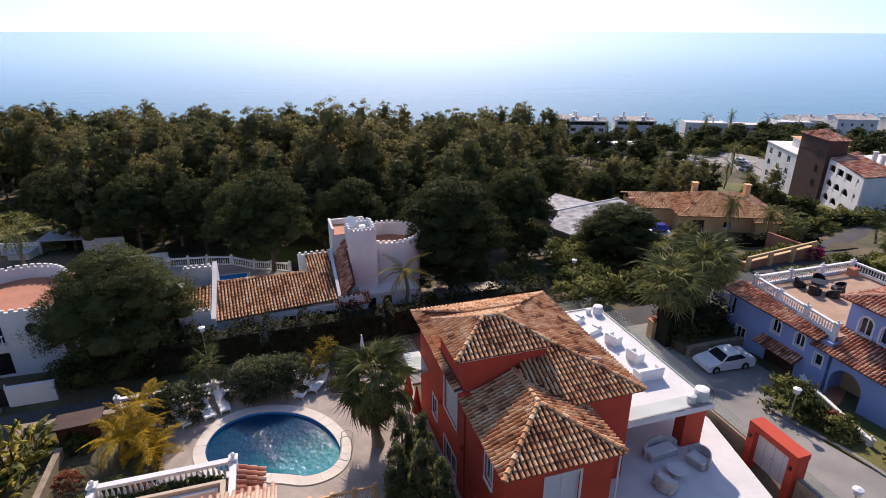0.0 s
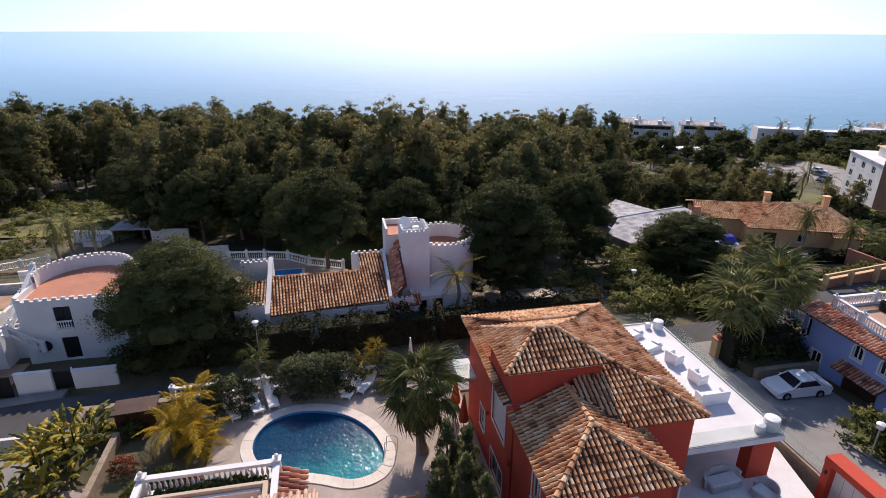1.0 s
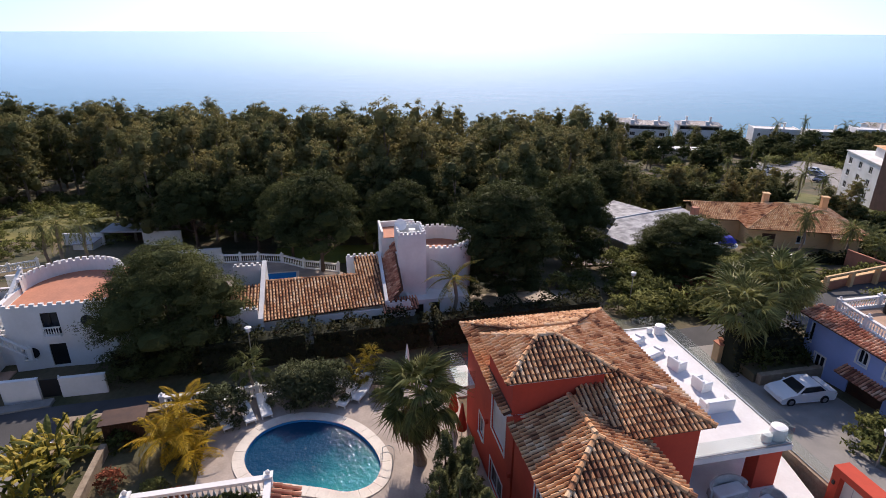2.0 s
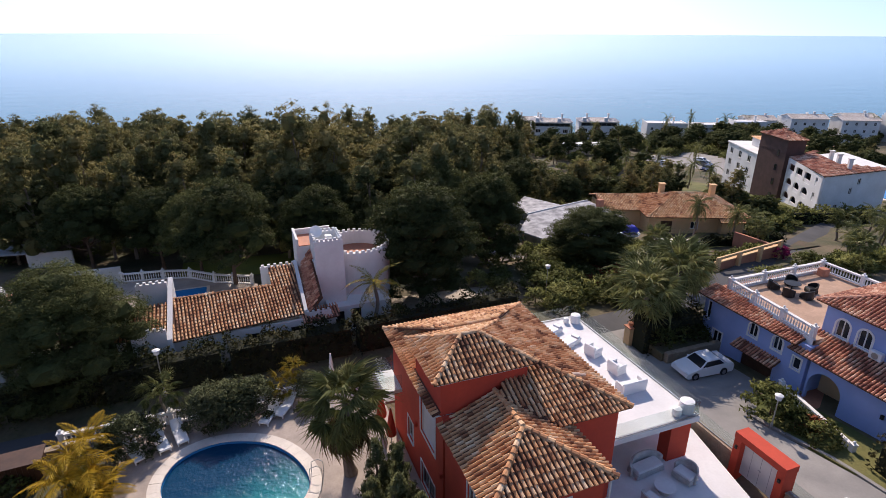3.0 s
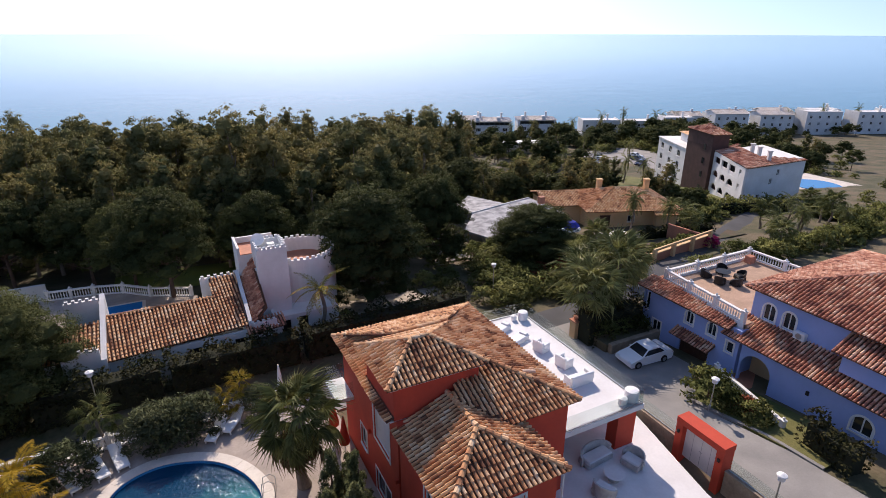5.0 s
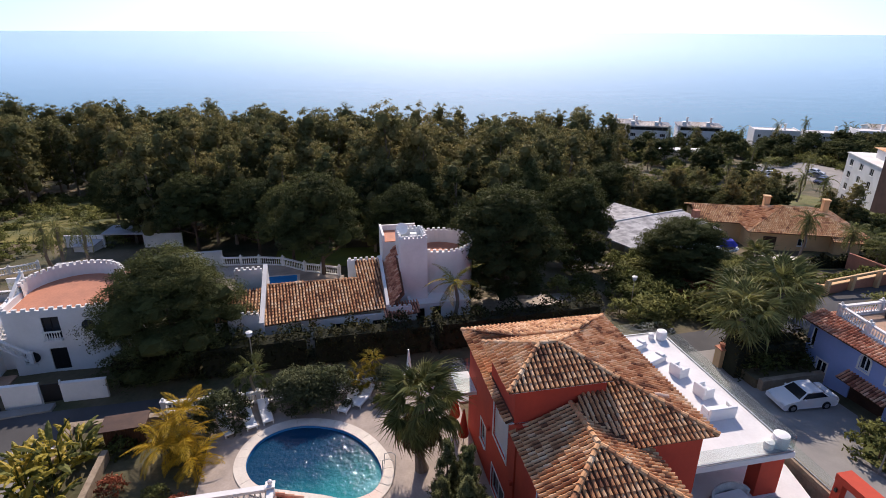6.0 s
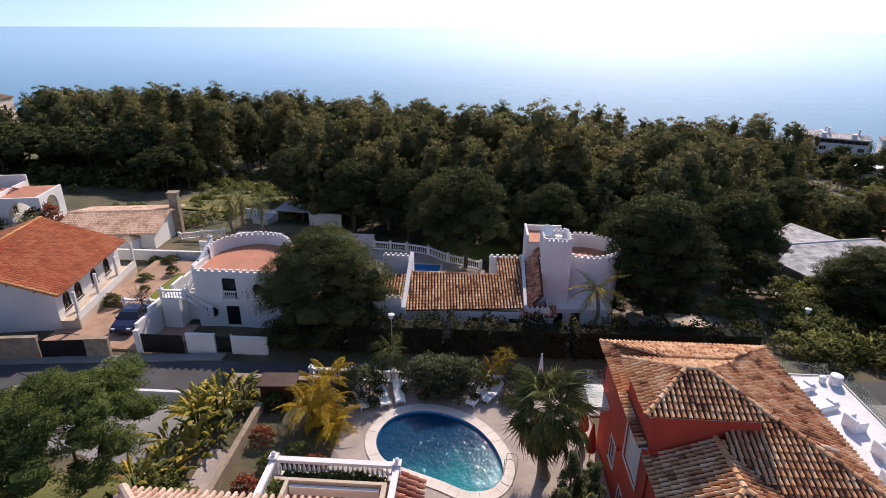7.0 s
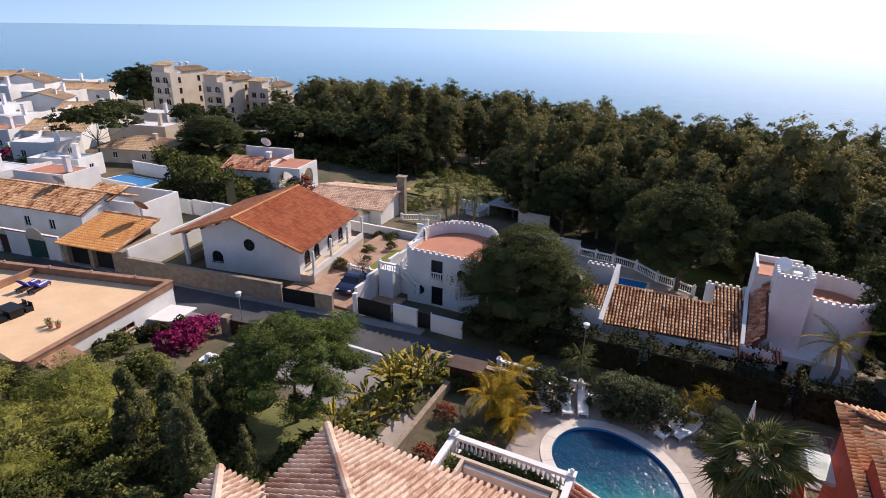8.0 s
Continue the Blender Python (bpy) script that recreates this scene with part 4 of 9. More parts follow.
def rattan_seat(w, label, name, mat=RATTAN, group="rattan seats"):
    c = thing(name, (0, 0, 0), label, name, group)
    n = 14
    prof = []
    s = Shape()
    for k in range(n + 1):
        a = math.pi * k / n
        x, y = w * math.cos(a), 0.5 * math.sin(a)
        t = 0.82 + 0.12 * math.sin(a)
        for q in (1.0, 0.86):
            s.v += [(x * q, y * q - 0.1, 0.05), (x * q * 1.04, y * q * 1.04 - 0.1, 0.4 + 0.42 * (0.45 + 0.55 * math.sin(a)))]
    for k in range(n):
        i = 4 * k
        s.f += [(i, i + 4, i + 5, i + 1), (i + 2, i + 3, i + 7, i + 6), (i + 1, i + 5, i + 7, i + 3)]
    s.f += [(0, 1, 3, 2), (4 * n, 4 * n + 2, 4 * n + 3, 4 * n + 1)]
    part("shell_back", s, mat, c)
    part("seat", Shape().box(-w * 0.86, w * 0.86, -0.42, 0.3, 0.06, 0.36, b=0.04), mat, c)
    part("cushion", Shape().box(-w * 0.8, w * 0.8, -0.4, 0.22, 0.364, 0.46, b=0.04), PAVE_W if mat is RATTAN else mat, c, "seat cushion")
    return c


a = rattan_seat(1.0, "large pale woven rattan sofa with curved back", "sofa")
a.matrix_world = pose(19.9, 20.3, 2.0, 0, 0, 5) @ Matrix.Diagonal((1.15, 1.2, 1.15, 1))
a = rattan_seat(0.55, "pale woven rattan tub armchair", "armchair")
a.matrix_world = pose(21.6, 19.0, 2.0, 0, 0, -75) @ Matrix.Diagonal((1.2, 1.2, 1.15, 1))
copy_thing(a, pose(18.5, 18.0, 2.0, 0, 0, 110))
t = thing("coffee_table", (19.8, 18.6, 2.0), "round pale rattan coffee table", "table")
part("drum_base", Shape().lathe([(0.3, 0), (0.34, 0.2), (0.5, 0.42), (0, 0.42)], 18), RATTAN, t)
part("tabletop", Shape().lathe([(0, 0.424), (0.56, 0.424), (0.58, 0.45), (0.56, 0.48), (0, 0.48)], 22), PAVE_W, t)
p = thing("plant_pot", (15.6, 19.9, 2.0), "tall grey planter against the red wall", "planter")
part("pot", Shape().lathe([(0.22, 0), (0.3, 0.75), (0.26, 0.76), (0.24, 0.65), (0, 0.65)], 16), PAVE_W, p)
part("rim", Shape().lathe([(0.30, 0.76), (0.33, 0.78), (0.33, 0.86), (0.27, 0.86)], 16), BLACK, p)

# ---- pool garden ----
POOL = [(-5.35, 27.7), (-4.9, 29.4), (-3.7, 30.35), (-2.0, 30.5), (0.1, 29.6), (1.5, 27.9), (2.1, 25.9), (1.6, 24.5), (0.3, 24.1), (-1.2, 24.7), (-2.8, 25.3), (-4.6, 26.1)]


def closed_curve(pts, n=6):
    out = []
    k = len(pts)
    for i in range(k):
        p0, p1, p2, p3 = [Vector(pts[(i + j - 1) % k]) for j in range(4)]
        for q in range(n):
            t = q / n
            out.append(0.5 * (2 * p1 + (p2 - p0) * t + (2 * p0 - 5 * p1 + 4 * p2 - p3) * t * t + (3 * p1 - p0 - 3 * p2 + p3) * t ** 3))
    return out


def ring(inner, outer, z, thick, s=None):
    s = s or Shape()
    n = len(inner)
    s.add([(p.x, p.y, z) for p in inner] + [(p.x, p.y, z) for p in outer] + [(p.x, p.y, z - thick) for p in inner] + [(p.x, p.y, z - thick) for p in outer],
          [f for i in range(n) for j in [(i + 1) % n] for f in ((i, n + i, n + j, j), (2 * n + i, i, j, 2 * n + j), (n + i, 3 * n + i, 3 * n + j, n + j))])
    return s


edge = closed_curve(POOL)
mid = sum(edge, Vector((0, 0))) / len(edge)
outer = []
for i, p in enumerate(edge):
    d = edge[(i + 1) % len(edge)] - edge[i - 1]
    outer.append(p + Vector((-d.y, d.x)).normalized() * (0.68 if (Vector((-d.y, d.x))).dot(p - mid) > 0 else -0.68))


def to_rect(p, x0, x1, y0, y1):
    d = p - mid
    k = min([((x1 if d.x > 0 else x0) - mid.x) / d.x if abs(d.x) > 1e-6 else 1e9, ((y1 if d.y > 0 else y0) - mid.y) / d.y if abs(d.y) > 1e-6 else 1e9])
    return mid + d * k


DECK_RECT = (-7.7, 6.6, 20.0, 33.7)
rim_pts = [to_rect(p, *DECK_RECT) for p in outer]
deck = single("floor", ring(outer, rim_pts, 2.4, 2.6), DECK, "pinkish stone pool deck dappled with leaf shade", "deck", kind="structure")
s = Shape()
for x, y in ((-7.7, 20), (6.6, 20), (6.6, 33.7), (-7.7, 33.7)):
    q = sorted((r for r in rim_pts), key=lambda r: (r - Vector((x, y))).length)[:2]
    s.add([(x, y, 2.398), (*q[0], 2.398), (*q[1], 2.398)], [(0, 1, 2)])
    s.add([(x, y, 2.398), (*q[0], 2.398), (x, y, -0.2), (*q[0], -0.2)], [(0, 1, 3, 2)])
    s.add([(x, y, 2.398), (*q[1], 2.398), (x, y, -0.2), (*q[1], -0.2)], [(0, 1, 3, 2)])
single("floor", s, DECK, "corner pieces of the stone pool deck", "deck", kind="structure")
p = thing("swimming_pool", (mid.x, mid.y, 2.4), "rounded blue swimming pool with pale stone coping", "swimming pool")
loc = lambda pts: [q - mid for q in pts]
s = Shape()
s.add([(q.x, q.y, 0.0) for q in loc(edge)] + [(q.x * 0.92, q.y * 0.92, -1.5) for q in loc(edge)], [(i, (i + 1) % len(edge), len(edge) + (i + 1) % len(edge), len(edge) + i) for i in range(len(edge))] + [tuple(range(len(edge), 2 * len(edge)))])
part("basin", s, POOL_B, p, "blue tiled basin")
s = Shape()
s.add([(q.x * 0.998, q.y * 0.998, -0.14) for q in loc(edge)], [tuple(range(len(edge)))])
part("water_surface", s, POOLW, p, "rippled deep blue water with sun glints")
n = len(edge)
for i in range(0, n, 2):
    a, b, c = i, (i + 1) % n, (i + 2) % n
    pi_ = [edge[k] - mid for k in (a, b, c)]
    po = [outer[k] - mid for k in (a, b, c)]
    poly = [(q.x, q.y) for q in pi_] + [(q.x, q.y) for q in reversed(po)]
    cx, cy = sum(q[0] for q in poly) / 6, sum(q[1] for q in poly) / 6
    part("coping_stone", Shape().prism([(cx + (x - cx) * 0.985, cy + (y - cy) * 0.985) for x, y in poly], -0.1, 0.05 + 0.004 * (i % 3)), COPING, p)
lad = part("pool_ladder", Shape(), STEEL, p, "bent steel pool ladder")
s = Shape()
for dx in (0, 0.5):
    s.tube([(4.35 + dx * 0.3, -1.6 + dx, 0.05), (4.35 + dx * 0.3, -1.6 + dx, 0.75), (4.1 + dx * 0.3, -1.5 + dx, 0.9), (3.75 + dx * 0.3, -1.4 + dx, 0.75), (3.7 + dx * 0.3, -1.4 + dx, -0.3)], 0.022, 6)
lad.data = s.mesh("pool_ladder", STEEL)
balustrade((-10.9, 33.5, 2.4), (6.4, 33.5, 2.4), "white cast-stone balustrade behind the pool shrubs")
single("wall_garden", Shape().box(-16.5, -11.1, 33.3, 33.7, -0.2, 2.3).box(-16.5, -16.1, 24, 33.3, 0, 2.4).box(-16.56, -11.06, 33.26, 33.74, 2.304, 2.4), STONE_W, "stone garden wall with pale capping", "wall", kind="structure")
single("wall_garden", Shape().box(-13.5, -13.15, 20.5, 30.2, 2.1, 2.75), STONE_W, "low rubble wall beside the garden path", "wall", kind="structure")
single("floor", Shape().box(-15.0, -13.5, 20.5, 26.5, 2.102, 2.16), DECK, "paved garden path beside the pool", "path", kind="structure")
single("floor", Shape().box(6.65, 8.15, 15, 34, -0.2, 1.0), DECK, "stone paved side walk along the villa", "path", kind="structure")
c = thing("parasol", (7.3, 30.2, 1.0), "closed red parasol beside the villa wall", "parasol", "closed parasols")
part("pole", Shape().tube([(0, 0, 0), (0, 0, 2.9)], 0.03, 8), STEEL, c)
part("canopy", Shape().lathe([(0.3, 0.9), (0.34, 1.1), (0.2, 1.9), (0.05, 2.85), (0, 2.87)], 10), RED_CLOTH, c, "folded red canopy")
copy_thing(c, pose(7.4, 28.3, 1.0, 0, 0, 40))
c = thing("parasol", (4.7, 32.7, 2.4), "closed white parasol beyond the palm", "parasol", "closed parasols")
part("pole", Shape().tube([(0, 0, 0), (0, 0, 3.3)], 0.03, 8), STEEL, c)
part("canopy", Shape().lathe([(0.16, 1.2), (0.2, 1.4), (0.14, 2.4), (0.04, 3.25), (0, 3.27)], 10), PLASTIC, c, "folded white canopy")

# ---- foreground house: roof terrace and pale tiled roofs ----


def front_house():
    h = thing("house", label="house below the viewpoint with pale tiled roofs and planted roof terrace", category="house")
    part("wall", Shape().box(-8.0, -2.5, 12.0, 19.1, 2.0, 7.9), CREAM, h)
    part("wall", Shape().box(-12.0, -1.5, 2.0, 15.9, 2.0, 9.3), CREAM, h)
    part("wall", Shape().box(-14.0, -12.0, 2.0, 12.1, 3.0, 9.3), CREAM, h)
    part("terrace_floor", Shape().box(-7.9, -2.6, 15.95, 19.0, 7.902, 7.95), CLAY_FLOOR, h, "reddish tiled terrace floor")
    s = Shape().box(-7.6, -3.0, 18.2, 18.35, 7.95, 8.5).box(-7.1, -6.95, 15.95, 18.2, 7.95, 8.5).box(-3.2, -3.0, 15.95, 18.2, 7.95, 8.5)
    part("planter_wall", s, CREAM, h, "low rendered planter wall")
    part("table_frame", Shape().box(-6.9, -3.3, 18.0, 18.15, 7.95, 8.35), WHITE, h)
    z0, z1 = 9.5, 12.6
    k = 3.1 / 7.5
    roof_plane(h, [(-12.4, 16.3, z0), (-1.0, 16.3, z0), (-1.0, 8.8, z1), (-4.9, 8.8, z1)], CLAY_LIGHT, w=0.27, course=0.42, singles=300, mat_single=CLAY_LIGHT_OB)
    roof_plane(h, [(-12.4, 16.3, z0), (-12.4, 4.0, z0), (-4.9, 4.0, z1), (-4.9, 8.8, z1)], CLAY_LIGHT, w=0.27, course=0.42)
    ridge_caps(h, (-12.4, 16.3, z0 + 0.05), (-4.9, 8.8, z1 + 0.05), CLAY_LIGHT, 0.34)
    roof_plane(h, [(-9.0, 12.5, z0), (-14.5, 12.5, z0), (-9.0, 7.0, 11.8)], CLAY_LIGHT, w=0.27, course=0.42)
    roof_plane(h, [(-14.5, 12.5, z0), (-14.5, 3.0, z0), (-9.0, 3.0, 11.8), (-9.0, 7.0, 11.8)], CLAY_LIGHT, w=0.27, course=0.42)
    ridge_caps(h, (-14.5, 12.5, z0 + 0.05), (-9.0, 7.0, 11.85), CLAY_LIGHT, 0.34)
    roof_plane(h, [(-1.6, 19.2, 7.9), (-1.6, 16.0, 7.9), (-2.5, 16.0, 8.3), (-2.5, 19.2, 8.3)], CLAY_DARK, w=0.3, course=0.4)
    return rebase(h, (-7, 10, 5))


front_house()
balustrade((-7.8, 19.0, 7.95), (-2.7, 19.0, 7.95), "white cast-stone balustrade round a roof terrace", h=0.9, every=6, step=0.2)
balustrade((-7.8, 16.2, 7.95), (-7.8, 18.85, 7.95), "white cast-stone balustrade round a roof terrace", h=0.9, posts=(False, False), every=6, step=0.2)
balustrade((-2.7, 16.2, 7.95), (-2.7, 18.85, 7.95), "white cast-stone balustrade round a roof terrace", h=0.9, posts=(False, False), every=6, step=0.2)
single("ground", Shape().box(-16.0, -7.72, 20.0, 33.25, 0, 2.1), SOIL, "dark garden soil of the pool border", "bed", kind="structure")
fen = thing("garden_fence", (-1.0, 21.6, 2.4), "low brownish garden fence with terracotta posts", "fence")
part("rail", Shape().box(0, 4.4, -0.05, 0.05, 0.7, 0.8), OCHRE, fen)
for i in range(5):
    part("post", Shape().box(i * 1.1 - 0.1, i * 1.1 + 0.1, -0.1, 0.1, 0, 0.95), OCHRE, fen)
for i in range(36):
    if i % 9:
        part("baluster", BALUSTER, None, fen).matrix_local = Matrix.Translation((i * 0.122, 0, 0.05))

# ---- blue villa across the lane ----


def blue_villa():
    h = thing("villa", label="pale blue villa with arched windows and roof terrace", category="house")
    AW = {"arch": True, "band": WHITE, "bw": 0.14, "bars": 1}
    shell(h, 36, 48.6, 23.3, 32.6, -0.6, 4.75, BLUE, [("L", 27.4, 28.15, 3.2, 4.3, AW), ("L", 25.3, 26.05, 3.2, 4.3, AW), ("L", 23.7, 24.3, 2.6, 3.5, {"bars": 0, "band": WHITE}), ("L", 30.4, 31.3, 0.7, 2.0, {"bars": 1, "band": WHITE}), ("L", 25.6, 28.3, 0.4, 2.0, {"door": WOOD, "boards": 6}), ("L", 31.9, 32.3, 2.6, 4.2, {"bars": 0})])
    part("roof_deck", Shape().prism([(36.4, 23.5), (48.5, 23.5), (48.5, 31.95), (37.4, 31.95)], 4.6, 5.1), ROOF_DECK, h, "terracotta tiled roof terrace floor")
    part("parapet", Shape().prism([(36.3, 23.5), (36.6, 23.5), (37.65, 31.95), (37.35, 31.95)], 4.62, 5.2).box(37.66, 48.4, 31.7, 31.98, 4.62, 5.2), WHITE, h)
    roof_plane(h, [(35.45, 33.0, 4.7), (35.45, 24.0, 4.7), (36.38, 24.0, 5.0), (37.3, 31.9, 5.16), (37.3, 33.0, 5.16)], CLAY_DARK, w=0.25, course=0.3)
    roof_plane(h, [(48.6, 33.0, 4.7), (37.3, 33.0, 4.7), (37.3, 32.0, 5.1), (48.6, 32.0, 5.1)], CLAY_DARK, w=0.25, course=0.3)
    # pent roof over the garage
    roof_plane(h, [(35.1, 28.8, 2.15), (35.1, 25.1, 2.15), (36.0, 25.1, 2.6), (36.0, 28.8, 2.6)], CLAY_DARK)
    # upper storey
    shell(h, 38, 52, 10.0, 24.2, 5.0, 7.55, BLUE, [("L", 22.4, 23.3, 5.4, 6.7, AW), ("L", 20.9, 21.8, 5.4, 6.7, AW)])
    hip_roof(h, 37.4, 52.6, 9.4, 24.7, 7.6, 20, CLAY_DARK)
    # lower front range with porch
    shell(h, 36, 38, 6.0, 23.3, 0.3, 4.3, BLUE, [("L", 20.6, 22.9, 0.9, 3.4, {"open": 1}), ("L", 14.0, 15.2, 2.0, 3.2, AW)], sides="LF")
    m = side((36, 23.3), (36, 6.0))
    arch_parts("porch_arch", BLUE, h, 0.4, 2.7, 3.4, m)
    part("porch_back", Shape().box(37.8, 38.0, 19.0, 23.2, 0.5, 4.2), OCHRE, h)
    part("porch_floor", Shape().box(33.6, 38.0, 18.0, 23.6, 0.3, 0.95), CLAY_FLOOR, h)
    roof_plane(h, [(35.5, 24.6, 4.2), (35.5, 5.0, 4.2), (38.0, 5.0, 5.25), (38.0, 24.6, 5.25)], CLAY_DARK)
    # little gabled bay and roof lantern
    shell(h, 36.6, 38.0, 14.2, 17.2, 5.0, 6.3, BLUE, sides="FL")
    roof_plane(h, [(36.2, 17.5, 6.35), (36.2, 14.0, 6.35), (38.0, 14.0, 7.2), (38.0, 17.5, 7.2)], CLAY_DARK)
    u = part("air_conditioner", Shape().box(37.6, 37.98, 19.9, 20.7, 5.25, 5.8, b=0.04), PLASTIC, h, "white air conditioning unit")
    part("fan_grille", Shape().lathe([(0.2, 0), (0.22, 0.02), (0, 0.02)], 14, Matrix.Translation((37.59, 20.3, 5.52)) @ Matrix.Rotation(radians(-90), 4, "Y")), STEEL, u)
    part("wall_lamp", Shape().box(35.85, 36.0, 17.9, 18.1, 2.7, 3.0, b=0.03), BLACK, h)
    return rebase(h, (42, 22, 0))


blue_villa()
balustrade((36.48, 23.7, 5.2), (37.5, 31.84, 5.2), "white balustrade round the roof terrace", every=2.8)
balustrade((37.7, 31.84, 5.2), (48.2, 31.84, 5.2), "white balustrade round the roof terrace", posts=(False, True), every=3.5)
balustrade((48.2, 31.65, 5.2), (48.3, 25.0, 5.2), "white balustrade round the roof terrace", posts=(False, True), every=4)
balustrade((34.9, 23.9, 1.0), (33.2, 17.6, 1.0), "white curved balustrade beside the porch", every=7)
t = thing("garden_table", (42.0, 29.8, 5.1), "dark round garden table on the roof terrace", "table")
part("tabletop", Shape().lathe([(0, 0.70), (0.62, 0.70), (0.64, 0.73), (0, 0.74)], 20), BLACK, t)
part("stem", Shape().lathe([(0.3, 0), (0.3, 0.03), (0.05, 0.06), (0.05, 0.7)], 10), BLACK, t)


a = rattan_seat(0.46, "dark woven tub armchair on the roof terrace", "armchair", BLACK, "chairs on the roof terrace")
a.matrix_world = pose(40.9, 29.2, 5.1, 0, 0, 110)
for x, y, r in ((41.9, 28.3, 175), (43.3, 29.0, -110), (43.0, 30.7, -30), (41.0, 30.7, 60)):
    copy_thing(a, pose(x, y, 5.1, 0, 0, r))
p = thing("plant_pot", (47.4, 31.1, 5.1), "square terracotta planter on the terrace corner", "planter")
part("pot", Shape().box(-0.35, 0.35, -0.35, 0.35, 0, 0.7, b=0.05), CLAY_FLOOR, p)
single("wall_garden", Shape().box(30.6, 36.0, 30.3, 30.75, -0.3, 1.25), STONE_W, "rubble retaining wall behind the parked car", "wall", kind="structure")
single("ground", Shape().box(30.4, 36.0, 30.76, 34.4, -0.5, 1.1), SOIL, "raised planting bed behind the stone wall", "bed", kind="structure")
p = thing("gate_pillar", (30.0, 34.2, 0), "terracotta gate pillar with a plant pot on top", "pillar", "gate pillars")
part("shaft", Shape().box(-0.35, 0.35, -0.35, 0.35, 0, 1.8), OCHRE, p)
part("cap", Shape().box(-0.42, 0.42, -0.42, 0.42, 1.804, 1.9), CLAY_FLOOR, p)
part("pot", Shape().lathe([(0.15, 1.9), (0.26, 2.2), (0.28, 2.22), (0, 2.18)], 12), CLAY_FLOOR, p)


def street_lamp(at, h=3.2, label="grey street lamp with white cylindrical lantern"):
    c = thing("street_lamp", at, label, "street lamp", "street lamps")
    part("pole", Shape().lathe([(0.09, 0), (0.09, 0.5), (0.05, 0.6), (0.04, h)], 10), STEEL, c)
    part("lantern", Shape().lathe([(0.05, h), (0.18, h + 0.06), (0.22, h + 0.34), (0, h + 0.35)], 14), LAMP_GLASS, c, "white opal lantern")
    part("cap", Shape().lathe([(0.27, h + 0.352), (0.25, h + 0.40), (0.05, h + 0.47), (0, h + 0.47)], 14), PLASTIC, c)
    return c


street_lamp((-6.3, 40.0, 0.1), 3.6)
street_lamp((-33.8, 31.9, 0.1), 3.4)
street_lamp((30.9, 21.2, 0.9), 2.3, "short garden lamp with white globe lantern")
street_lamp((26.0, 13.4, 1.4), 2.3, "short garden lamp with white globe lantern")
street_lamp((28.6, 45.5, -0.3), 3.0)


